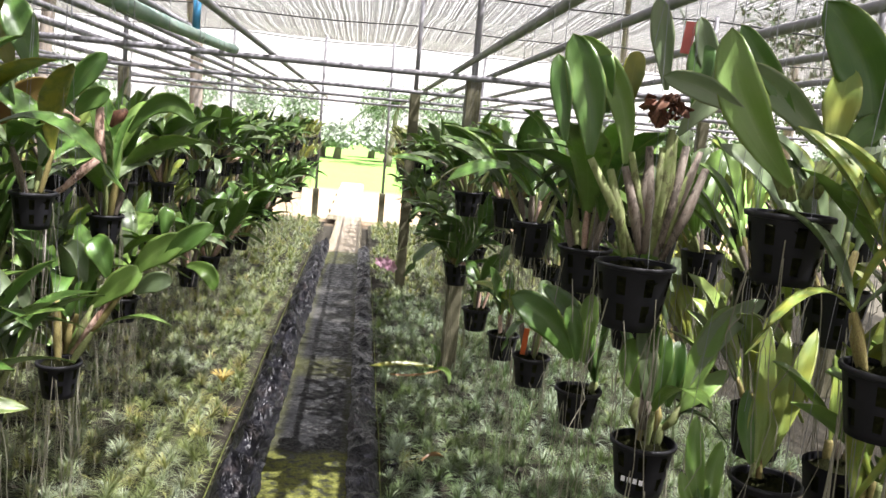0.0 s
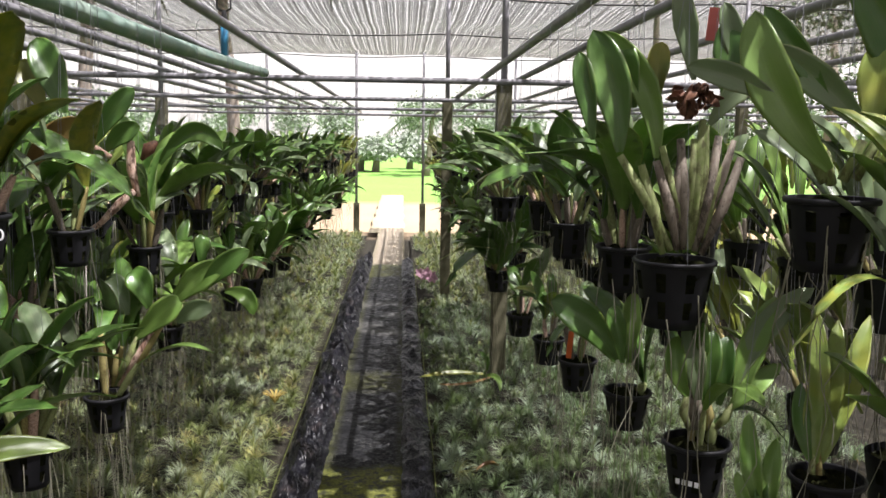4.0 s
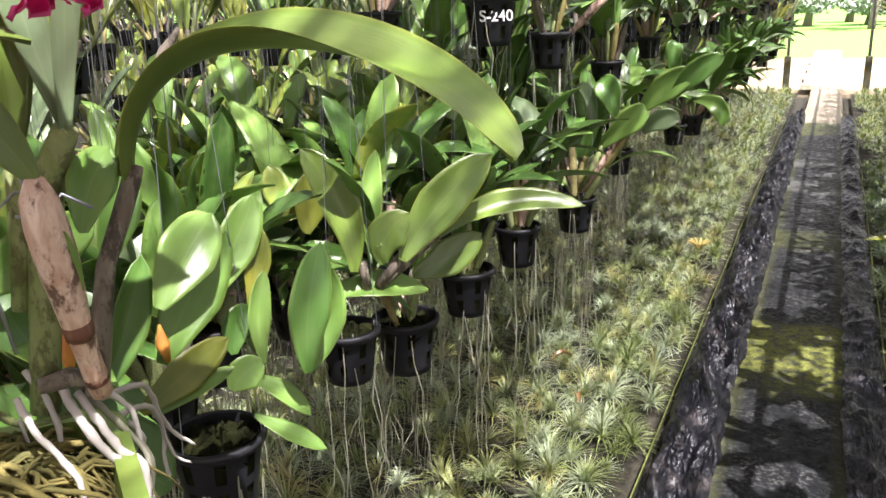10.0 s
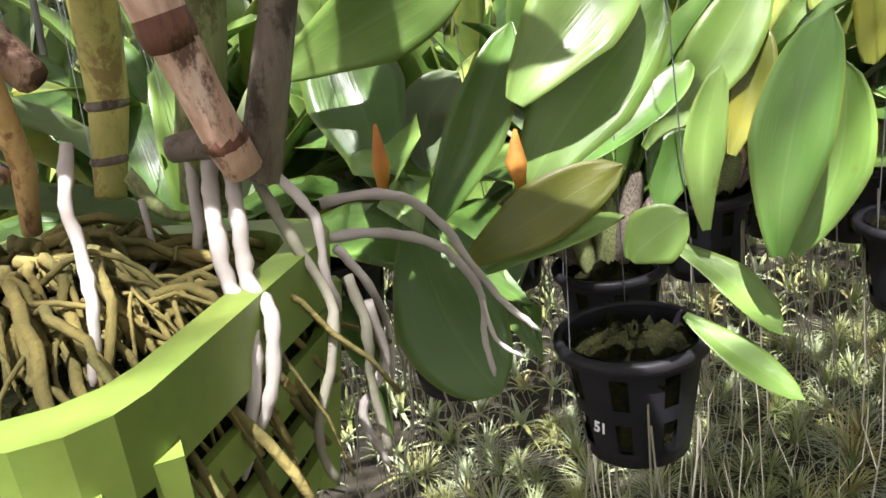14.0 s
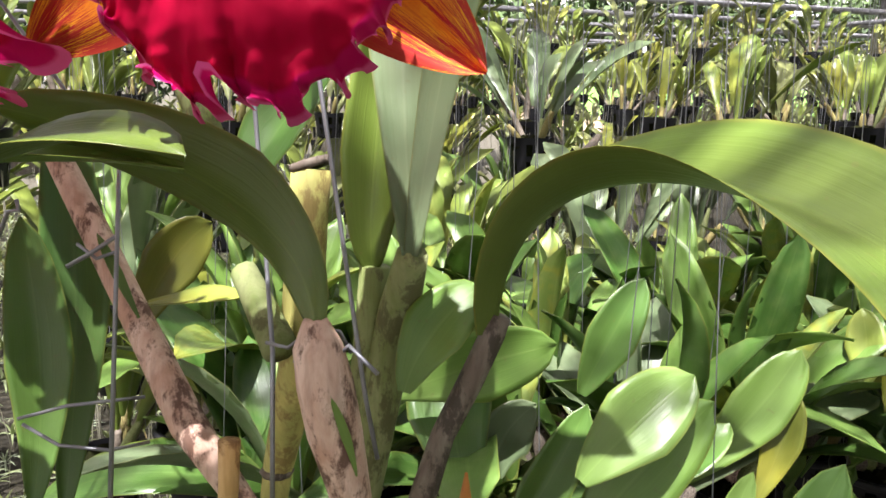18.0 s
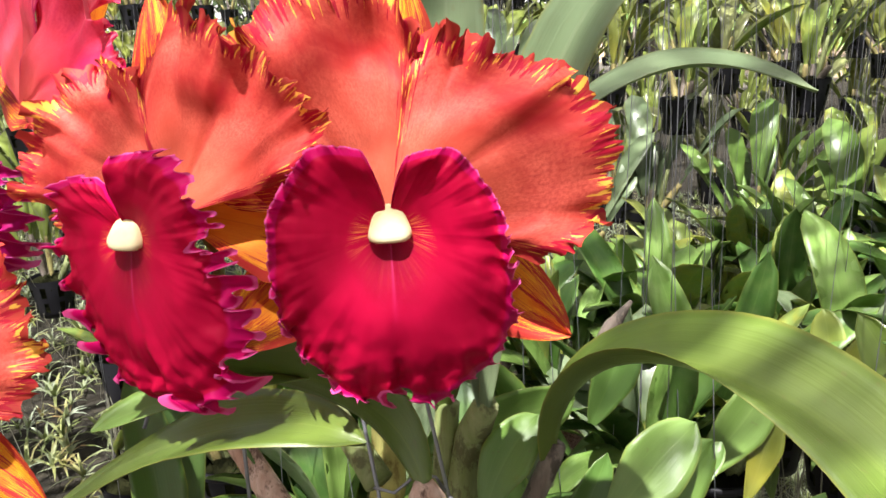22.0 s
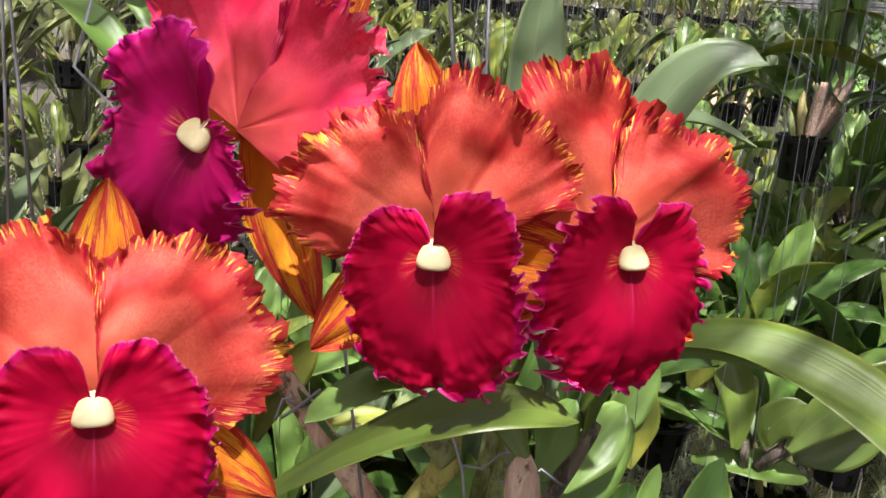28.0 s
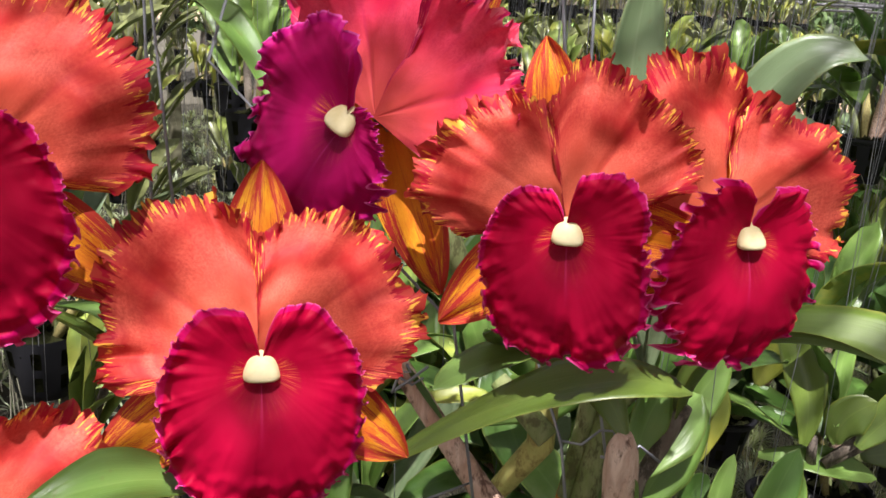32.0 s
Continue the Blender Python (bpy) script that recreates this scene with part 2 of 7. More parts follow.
def tillandsia_material(name, tones, warm):
    """Whole rosettes differ: silvery, blue-green, olive and a few straw-coloured; blades vary a little."""
    k = Nodes(name)
    obj = k.coord("Object")
    rnd = k.add("NewGeometry").outputs["Random Per Island"]
    cell = k.add("TexVoronoi")
    cell.inputs["Scale"].default_value = 9.0
    k.put(cell.inputs["Vector"], k.mapped(obj, (1.0, 1.0, 0.0)))
    sep = k.add("SeparateXYZ")
    k.put(sep.inputs[0], cell.outputs["Color"])
    pick = k.math("MULTIPLY_ADD", rnd, 0.22, k.math("MULTIPLY", sep.outputs[0], 0.78))
    c = k.ramp(pick, *tones)
    patch = k.ramp(k.noise(1.3, 4.0, obj), (0.35, (0, 0, 0)), (0.7, (1, 1, 1)))
    c = k.mix(k.math("MULTIPLY", patch, warm), c, (0.24, 0.26, 0.05))
    k.set(Base_Color=c, Roughness=0.6)
    k.translucent(k.mix(0.5, c, (0.3, 0.4, 0.05)), 0.12)
    return k.mat


def slab_material():
    """Wet, algae-grown concrete in bands along the path; the far end tinted as sunlit."""
    k = Nodes("wet_concrete")
    obj = k.coord("Object")
    n1, n2, n3 = k.noise(2.2, 6.0, obj), k.noise(22.0, 6.0, obj), k.noise(90.0, 3.0, obj)
    dark = k.mix(n3, (0.006, 0.007, 0.008), (0.026, 0.026, 0.027))
    pale = k.mix(n2, (0.07, 0.07, 0.067), (0.15, 0.147, 0.137))
    moss = k.mix(k.ramp(k.math("MULTIPLY", n3, n2), (0.12, (0, 0, 0)), (0.45, (1, 1, 1))), (0.045, 0.05, 0.014), (0.21, 0.22, 0.06))
    sep = k.add("SeparateXYZ")
    k.put(sep.inputs[0], obj)
    y = k.math("MULTIPLY_ADD", n1, 0.7, k.math("ADD", sep.outputs[1], -0.35))
    c = k.mix(k.math("MULTIPLY", k.ramp(k.noise(60.0, 5.0, obj, rough=0.7), (0.52, (0, 0, 0)), (0.60, (0.85, 0.85, 0.85))), k.ramp(k.noise(5.0, 4.0, obj), (0.42, (0.10, 0.10, 0.10)), (0.66, (1, 1, 1)))), dark, pale)

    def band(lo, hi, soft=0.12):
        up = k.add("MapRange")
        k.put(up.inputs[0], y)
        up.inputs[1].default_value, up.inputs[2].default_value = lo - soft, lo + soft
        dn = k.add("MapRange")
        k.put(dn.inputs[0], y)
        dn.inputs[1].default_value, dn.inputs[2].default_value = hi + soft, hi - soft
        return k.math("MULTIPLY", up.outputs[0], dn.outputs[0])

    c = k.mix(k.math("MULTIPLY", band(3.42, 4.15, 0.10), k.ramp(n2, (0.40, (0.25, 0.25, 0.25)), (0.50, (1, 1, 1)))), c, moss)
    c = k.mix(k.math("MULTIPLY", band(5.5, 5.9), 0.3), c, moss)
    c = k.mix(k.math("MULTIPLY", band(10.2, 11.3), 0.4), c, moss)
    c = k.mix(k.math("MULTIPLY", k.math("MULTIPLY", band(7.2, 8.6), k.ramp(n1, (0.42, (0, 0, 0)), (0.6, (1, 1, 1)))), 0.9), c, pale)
    # from 11.2 on: dry earthy concrete, its sunlit paleness painted into the colour
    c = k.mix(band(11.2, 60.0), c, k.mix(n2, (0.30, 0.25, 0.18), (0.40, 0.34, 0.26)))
    side = k.ramp(k.math("ABSOLUTE", k.math("ADD", sep.outputs[0], 0.21)), (0.15, (0, 0, 0)), (0.21, (1, 1, 1)))
    c = k.mix(k.math("MULTIPLY", side, k.math("MULTIPLY", n2, 0.55)), c, moss)
    k.set(Base_Color=c, Roughness=k.ramp(n2, (0.35, (0.35, 0.35, 0.35)), (0.65, (0.85, 0.85, 0.85))), Specular_IOR_Level=0.08)
    k.bump(k.math("MULTIPLY_ADD", n3, 0.4, n2), 0.5, 0.006)
    return k.mat


def tarp_material():
    k = Nodes("black_plastic_sheet")
    obj = k.coord("Object")
    n1, n2 = k.noise(9.0, 5.0, obj), k.noise(45.0, 4.0, k.mapped(obj, (1.0, 0.5, 1.0)), dist=0.8)
    folds = k.add("TexVoronoi")
    folds.feature = "DISTANCE_TO_EDGE"
    folds.inputs["Scale"].default_value = 11.0
    k.put(folds.inputs["Vector"], k.mapped(k.mix(0.12, obj, k.add("TexNoise", Scale=6.0).outputs["Color"]), (1.6, 0.8, 1.0)))
    crease = k.ramp(folds.outputs["Distance"], (0.0, (0, 0, 0)), (0.35, (1, 1, 1)))
    c = k.mix(k.math("MULTIPLY", k.ramp(n1, (0.54, (0, 0, 0)), (0.74, (0.8, 0.8, 0.8))), k.ramp(k.noise(120.0, 4.0, obj), (0.4, (0.2, 0.2, 0.2)), (0.6, (1, 1, 1)))), (0.005, 0.005, 0.008), (0.11, 0.090, 0.085))
    k.set(Base_Color=c, Roughness=k.math("MULTIPLY_ADD", n1, 0.3, 0.26), Specular_IOR_Level=0.42)
    k.bump(k.math("MULTIPLY_ADD", crease, 1.0, k.math("MULTIPLY", n2, 0.5)), 0.6, 0.022)
    return k.mat


def net_material():
    """Woven shade cloth: dark tapes along the house with clear slits between them."""
    k = Nodes("shade_net")
    obj = k.coord("Object")
    warp = k.add("CombineXYZ")
    sep = k.add("SeparateXYZ")
    k.put(sep.inputs[0], obj)
    wob = k.math("MULTIPLY", k.noise(0.5, 2.0, obj), 0.06)
    k.put(warp.inputs[0], k.math("ADD", sep.outputs[0], wob))
    slits = k.noise(30.0, 6.0, k.mapped(warp.outputs[0], (1.0, 0.0, 0.0)), rough=0.85)
    cross = k.noise(70.0, 3.0, k.mapped(obj, (1.0, 0.5, 1.0)))
    fac = k.math("MULTIPLY_ADD", cross, 0.34, k.math("ADD", slits, -0.045))
    see = k.ramp(fac, (0.54, (0.05, 0.05, 0.05)), (0.63, (0.16, 0.16, 0.16)), (0.69, (0.97, 0.97, 0.97)))
    k.set(Base_Color=(0.05, 0.05, 0.052), Roughness=0.7)
    t = k.add("BsdfTransparent")
    m = k.add("MixShader")
    k.put(m.inputs[0], see)
    k.tree.links.new(k.bsdf.outputs[0], m.inputs[1])
    k.tree.links.new(t.outputs[0], m.inputs[2])
    k.tree.links.new(m.outputs[0], k.out.inputs[0])
    return k.mat


def ground_material():
    k = Nodes("outer_ground")
    obj = k.coord("Object")
    n = k.noise(0.5, 6.0, obj)
    sep = k.add("SeparateXYZ")
    k.put(sep.inputs[0], obj)
    far = k.add("MapRange")
    k.put(far.inputs[0], k.math("MULTIPLY_ADD", n, 1.5, sep.outputs[1]))
    far.inputs[1].default_value, far.inputs[2].default_value = 23.0, 24.5
    straw = k.mix(n, (0.20, 0.145, 0.085), (0.30, 0.22, 0.14))
    field = k.mix(n, (0.085, 0.20, 0.022), (0.12, 0.24, 0.035))
    inner = k.add("MapRange")
    k.put(inner.inputs[0], sep.outputs[1])
    inner.inputs[1].default_value, inner.inputs[2].default_value = 14.5, 15.2
    c = k.mix(inner.outputs[0], (0.04, 0.035, 0.022), k.mix(far.outputs[0], straw, field))
    k.set(Base_Color=c, Roughness=0.95)
    k.bump(k.noise(20.0, 5.0, obj), 0.6, 0.02)
    return k.mat


def petal_material(name, body, body2, base, streak, rim_colour, yellow_depth=0.13, rim_depth=0.10, half=0.85, flames=0.0):
    """Petal: v runs from base to tip, u across. Short yellow flames point inwards from the margin, which is edged unevenly with crimson."""
    k = Nodes(name)
    uv = k.coord("UV")
    sep = k.add("SeparateXYZ")
    k.put(sep.inputs[0], uv)
    u, v = sep.outputs[0], sep.outputs[1]
    side = k.math("MULTIPLY", k.math("ABSOLUTE", k.math("SUBTRACT", u, 0.5)), 2.0)
    rnd = k.add("ObjectInfo").outputs["Random"]
    shift = k.add("CombineXYZ")
    k.put(shift.inputs[0], k.math("MULTIPLY_ADD", rnd, 7.0, u))
    k.put(shift.inputs[1], v)
    at = shift.outputs[0]
    veins = k.noise(50.0, 4.0, k.mapped(at, (1.0, 0.10, 1.0)), rough=0.7)
    soft = k.noise(3.5, 4.0, at, dist=0.4)
    cell = k.noise(85.0, 4.0, k.mapped(at, (1.0, 0.6, 1.0)), rough=0.75)
    c = k.mix(k.ramp(soft, (0.33, (0, 0, 0)), (0.66, (1, 1, 1))), body, body2)
    c = k.mix(k.math("MULTIPLY", k.ramp(cell, (0.42, (0, 0, 0)), (0.60, (1, 1, 1))), 0.5), c, body)
    c = k.mix(k.math("MULTIPLY", k.ramp(veins, (0.50, (0, 0, 0)), (0.66, (1, 1, 1))), 0.22), c, rim_colour)
    pale = k.ramp(k.math("MULTIPLY_ADD", soft, 0.3, v), (0.25, (1, 1, 1)), (0.80, (0, 0, 0)))
    c = k.mix(k.math("MULTIPLY", pale, 0.55), c, base)
    rib = k.ramp(k.math("MULTIPLY_ADD", veins, 0.03, side), (0.012, (1, 1, 1)), (0.045, (0, 0, 0)))
    c = k.mix(k.math("MULTIPLY", rib, 0.30), c, rim_colour)
    inward = k.math("MINIMUM", k.math("SUBTRACT", 1.0, v), k.math("MULTIPLY", k.math("MULTIPLY", k.math("SUBTRACT", 1.0, side), v), half))
    tongues = k.noise(110.0, 2.0, k.mapped(at, (1.0, 0.05, 1.0)), rough=0.6)
    patches = k.noise(5.0, 2.0, k.mapped(at, (1.0, 0.3, 1.0)))
    reach = k.math("MULTIPLY", k.math("POWER", k.math("MAXIMUM", k.math("MULTIPLY", k.math("SUBTRACT", k.math("MULTIPLY_ADD", patches, 0.25, tongues), 0.53), 5.0), 0.0), 1.2), yellow_depth)
    reach = k.math("MULTIPLY", reach, k.math("POWER", v, 2.0))
    yellow = k.ramp(k.math("MULTIPLY_ADD", k.math("SUBTRACT", reach, inward), 30.0, 0.45 + flames), (0.4, (0, 0, 0)), (0.75, (1, 1, 1)))
    c = k.mix(k.math("MULTIPLY", yellow, 0.9), c, streak)
    tongues2 = k.noise(95.0, 2.0, k.mapped(at, (1.0, 0.04, 3.0)), rough=0.6)
    patches2 = k.noise(4.0, 2.0, k.mapped(at, (1.3, 0.3, 2.0)))
    reach2 = k.math("MULTIPLY", k.math("MAXIMUM", k.math("MULTIPLY", k.math("SUBTRACT", k.math("ADD", patches2, tongues2), 0.86), 5.5), 0.0), rim_depth)
    reach2 = k.math("MULTIPLY", reach2, k.math("POWER", v, 1.5))
    edge = k.ramp(k.math("MULTIPLY_ADD", k.math("SUBTRACT", reach2, inward), 34.0, 0.5), (0.4, (0, 0, 0)), (0.7, (1, 1, 1)))
    c = k.mix(k.math("MULTIPLY", edge, 0.92), c, rim_colour)
    k.set(Base_Color=c, Roughness=0.55, Specular_IOR_Level=0.14)
    k.bump(k.math("ADD", k.math("MULTIPLY", veins, 0.5), k.math("MULTIPLY", cell, 0.8)), 0.25, 0.0007)
    k.translucent(c, 0.20)
    return k.mat


def lip_material(name, body, deep, pale, margin):
    """Velvety lip: darker towards the throat, fine branching veins, orange lines beside the column, a thin pale edge."""
    k = Nodes(name)
    uv = k.coord("UV")
    sep = k.add("SeparateXYZ")
    k.put(sep.inputs[0], uv)
    u, v = sep.outputs[0], sep.outputs[1]
    fan = k.noise(48.0, 4.0, k.mapped(uv, (1.0, 0.08, 1.0)), rough=0.7, dist=0.1)
    soft = k.noise(4.0, 3.0, uv)
    c = k.mix(k.math("MULTIPLY_ADD", fan, 0.18, k.math("MULTIPLY", soft, 0.95)), deep, body)
    off = k.math("ABSOLUTE", k.math("SUBTRACT", u, 0.5))
    velvet = k.math("MULTIPLY", k.ramp(k.math("MULTIPLY_ADD", soft, 0.2, v), (0.20, (1, 1, 1)), (0.75, (0, 0, 0))), k.ramp(off, (0.05, (1, 1, 1)), (0.22, (0, 0, 0))))
    c = k.mix(k.math("MULTIPLY", velvet, 0.75), c, tuple(x * 0.55 for x in deep))
    ring = k.ramp(k.math("MULTIPLY_ADD", soft, 0.14, v), (0.16, (0, 0, 0)), (0.22, (1, 1, 1)), (0.30, (1, 1, 1)), (0.38, (0, 0, 0)))
    throat = k.math("MULTIPLY", ring, k.ramp(off, (0.0, (0.03, 0.03, 0.03)), (0.15, (0.06, 0.06, 0.06)), (0.21, (1, 1, 1)), (0.31, (1, 1, 1)), (0.36, (0, 0, 0))))
    lines = k.ramp(k.noise(170.0, 1.0, k.mapped(uv, (1.0, 0.02, 1.0))), (0.50, (0, 0, 0)), (0.60, (1, 1, 1)))
    c = k.mix(k.math("MULTIPLY", throat, k.math("MULTIPLY", lines, 0.75)), c, (0.74, 0.19, 0.05))
    keel = k.math("MULTIPLY", k.ramp(off, (0.0, (1, 1, 1)), (0.006, (0, 0, 0))), k.ramp(v, (0.1, (1, 1, 1)), (0.5, (0, 0, 0))))
    c = k.mix(k.math("MULTIPLY", keel, 0.3), c, pale)
    dust = k.ramp(k.noise(260.0, 1.0, k.mapped(uv, (3.0, 1.0, 1.0))), (0.62, (0, 0, 0)), (0.70, (1, 1, 1)))
    c = k.mix(k.math("MULTIPLY", k.math("MULTIPLY", dust, velvet), 0.35), c, pale)
    c = k.mix(k.math("MULTIPLY", k.ramp(k.math("MULTIPLY_ADD", soft, 0.2, v), (0.98, (0, 0, 0)), (1.12, (1, 1, 1))), 0.6), c, margin)
    edge = k.ramp(k.math("MULTIPLY_ADD", soft, 0.03, v), (0.988, (0, 0, 0)), (1.004, (1, 1, 1)))
    c = k.mix(k.math("MULTIPLY", edge, 0.80), c, tuple(min(1.0, x * 1.1 + 0.05) for x in pale))
    k.set(Base_Color=c, Roughness=0.55, Specular_IOR_Level=0.10)
    k.bump(k.math("MULTIPLY_ADD", k.noise(300.0, 2.0, uv), 0.5, k.math("MULTIPLY", fan, 0.5)), 0.15, 0.0007)
    k.translucent(c, 0.20)
    return k.mat


PETAL = petal_material("orange_petal", (0.46, 0.028, 0.025), (0.76, 0.136, 0.088), (0.80, 0.20, 0.09), (0.86, 0.46, 0.06), (0.32, 0.003, 0.022))
PETAL_PINK = petal_material("rose_petal", (0.60, 0.016, 0.060), (0.78, 0.070, 0.130), (0.80, 0.16, 0.09), (0.74, 0.14, 0.20), (0.46, 0.008, 0.085), 0.10, 0.06)
SEPAL = petal_material("flamed_sepal", (0.70, 0.17, 0.015), (0.84, 0.38, 0.02), (0.74, 0.24, 0.02), (0.86, 0.52, 0.02), (0.40, 0.008, 0.028), 0.4, 0.36, 0.5)
LIP = lip_material("crimson_lip", (0.46, 0.0010, 0.038), (0.25, 0.0005, 0.016), (0.58, 0.05, 0.24), (0.50, 0.004, 0.13))
LIP_PURPLE = lip_material("purple_lip", (0.40, 0.004, 0.105), (0.24, 0.001, 0.045), (0.50, 0.04, 0.26), (0.42, 0.006, 0.17))
TILLANDSIA = tillandsia_material("tillandsia", ((0.0, (0.06, 0.09, 0.025)), (0.25, (0.17, 0.21, 0.07)), (0.45, (0.27, 0.32, 0.18)), (0.6, (0.36, 0.42, 0.31)), (0.76, (0.25, 0.28, 0.09)), (0.92, (0.36, 0.33, 0.14)), (1.0, (0.26, 0.13, 0.06))), 0.35)
TILLANDSIA_GREEN = tillandsia_material("green_tillandsia", ((0.0, (0.035, 0.07, 0.018)), (0.35, (0.10, 0.16, 0.06)), (0.6, (0.20, 0.27, 0.16)), (0.8, (0.32, 0.39, 0.30)), (0.95, (0.20, 0.24, 0.06)), (1.0, (0.24, 0.12, 0.05))), 0.25)
SLAB, TARP, NET, GROUND = slab_material(), tarp_material(), net_material(), ground_material()


# ---------- builders ----------
def mesh(name, verts, faces, mat, uvs=None, smooth=True):
    me = bpy.data.meshes.new(name)
    me.from_pydata([tuple(v) for v in verts], [], [tuple(f) for f in faces])
    if uvs is not None:
        lay = me.uv_layers.new(name="UVMap")
        idx = np.zeros(len(me.loops), dtype=np.int32)
        me.loops.foreach_get("vertex_index", idx)
        lay.data.foreach_set("uv", np.asarray(uvs, dtype=np.float32)[idx].ravel())
    if smooth:
        me.polygons.foreach_set("use_smooth", np.ones(len(me.polygons), dtype=bool))
    me.materials.append(mat)
    me.update()
    return me


def child(name, me, parent, label="", m=None):
    """Links a mesh as one part of a thing."""
    ob = new(name, me)
    ob.parent = parent
    if m is not None:
        ob.matrix_basis = m
    return tagged(ob, label)


def part(name, bm, mat, parent, label=""):
    me = bpy.data.meshes.new(name)
    bm.to_mesh(me)
    bm.free()
    me.materials.append(mat)
    return child(name, me, parent, label)


def thing(name, at, label, category, group="", m=None):
    ob = new(name)
    ob.empty_display_size = 0.05
    ob.matrix_basis = m if m is not None else Matrix.Translation(at)
    return tagged(ob, label, category, group)


def setting(name, me, label, category):
    return tagged(new(name, me), label, category, kind="structure")


def grid_faces(nu, nv, closed=False):
    """Faces of a grid of nv rows with nu points each."""
    out = []
    for j in range(nv - 1):
        for i in range(nu if closed else nu - 1):
            a, b = j * nu + i, j * nu + (i + 1) % nu
            out.append((a, b, b + nu, a + nu))
    return out


def tube(points, radius, sides=6, caps=True):
    """Verts and faces of a round rod along points; radius is one value or one for each point."""
    pts = [Vector(p) for p in points]
    rad = radius if hasattr(radius, "__len__") else [radius] * len(pts)
    verts, up = [], None
    for i, p in enumerate(pts):
        d = (pts[min(i + 1, len(pts) - 1)] - pts[max(i - 1, 0)]).normalized()
        if up is None:
            up = d.orthogonal().normalized()
        up = (up - d * up.dot(d)).normalized()
        side = d.cross(up)
        for k in range(sides):
            a = 2 * math.pi * k / sides
            verts.append(p + (up * math.cos(a) + side * math.sin(a)) * rad[i])
    faces = grid_faces(sides, len(pts), True)
    if caps:
        faces += [tuple(range(sides))[::-1], tuple(range(len(verts) - sides, len(verts)))]
    return verts, faces


def merge(pieces):
    verts, faces = [], []
    for v, f in pieces:
        n = len(verts)
        verts += list(v)
        faces += [tuple(i + n for i in q) for q in f]
    return verts, faces


def wander(a, b, n, jitter, rng, sag=0.0):
    """A wavering line from a to b."""
    a, b = Vector(a), Vector(b)
    out = []
    for i in range(n + 1):
        s = i / n
        p = a.lerp(b, s) + Vector((0, 0, -sag * 4 * s * (1 - s)))
        if 0 < i:
            p += Vector((rng.uniform(-1, 1), rng.uniform(-1, 1), rng.uniform(-1, 1) * 0.4)) * jitter * min(1, 2 * s)
        out.append(p)
    return out


def step_between(lo, hi, x):
    q = min(1.0, max(0.0, (x - lo) / (hi - lo)))
    return q * q * (3 - 2 * q)


def bezier(a, b, c, s):
    """A point of the curve from a to c; b is one control place, or a pair of them."""
    if isinstance(b, Vector):
        return a * (1 - s) ** 2 + b * (2 * s * (1 - s)) + c * s * s
    return a * (1 - s) ** 3 + b[0] * (3 * s * (1 - s) ** 2) + b[1] * (3 * s * s * (1 - s)) + c * s ** 3


def leaf_surface(a, b, c, width, face, fold=0.25, n=12, across=6, tip=0.42, twist=0.0, thick=0.0016, arch=0.0, neck=0.20, face_end=None, fold_end=None):
    """A fleshy strap leaf from a by b to c, its upper side towards face: folded along the midrib, with a thin margin."""
    a, c = Vector(a), Vector(c)
    want = face = Vector(face)               # arch: how far the upper side follows the outside of the bow instead
    b = Vector(b) if len(b) == 3 else [Vector(q) for q in b]
    top, under, uvs = [], [], []
    for j in range(n + 1):
        s = j / n
        p = bezier(a, b, c, s)
        d = (bezier(a, b, c, min(1, s + 0.02)) - bezier(a, b, c, max(0, s - 0.02))).normalized()
        if arch:
            h = min(0.95, max(0.05, s))
            face = (bezier(a, b, c, h) * 2 - bezier(a, b, c, h - 0.05) - bezier(a, b, c, h + 0.05)).normalized() * arch + want.normalized() * (1 - arch)
        if face_end is not None:             # the upper side turns from face to face_end on the way
            face = want.lerp(Vector(face_end), step_between(0.25, 0.75, s))
        side = d.cross(face).normalized()
        side = Matrix.Rotation(radians(twist) * s, 3, d) @ side
        nor = side.cross(d).normalized()
        w = width * 0.5 * min(1.0, neck + 1.45 * s ** 0.85) * max(0.0, 1 - max(0.0, (s - tip) / (1 - tip)) ** 2.6) ** 0.62
        w = max(w, width * 0.012)
        bend = 1.45 * fold if fold_end is None else fold + (fold_end - fold) * s
        for i in range(across + 1):
            u = 2 * i / across - 1
            lift = bend * w * (abs(u) ** 1.4) + 0.02 * width * math.sin(9 * s + 4 * u)
            q = p + side * (u * w * (1 - 0.12 * bend * abs(u))) + nor * lift
            top.append(q)
            under.append(q - nor * (thick * (1.15 - abs(u))))
            uvs.append((0.5 + 0.5 * u, s))
    nu = across + 1
    f1 = grid_faces(nu, n + 1)
    f2 = [tuple(i + len(top) for i in q[::-1]) for q in f1]
    k = len(top)
    rim = [(j * nu, j * nu + nu, j * nu + nu + k, j * nu + k) for j in range(n)]
    rim += [(j * nu + nu - 1 + nu, j * nu + nu - 1, j * nu + nu - 1 + k, j * nu + nu - 1 + nu + k) for j in range(n)]
    return top + under, f1 + f2 + rim, uvs + uvs


def add_leaf(parent, a, b, c, width, face, mat=None, fold=0.25, twist=0.0, n=14, label="", tip=0.42, arch=0.0, neck=0.20, face_end=None, fold_end=None):
    """A leaf given by places in the world, under a thing that stands unturned."""
    o = parent.matrix_basis.translation
    v, f, uv = leaf_surface(Vector(a) - o, Vector(b) - o if len(b) == 3 else [Vector(q) - o for q in b], Vector(c) - o, width, face, fold, n, 8, tip, twist, 0.0016, arch, neck, face_end, fold_end)
    return child("leaf", mesh("leaf", v, f, mat or LEAF, uv), parent, label)


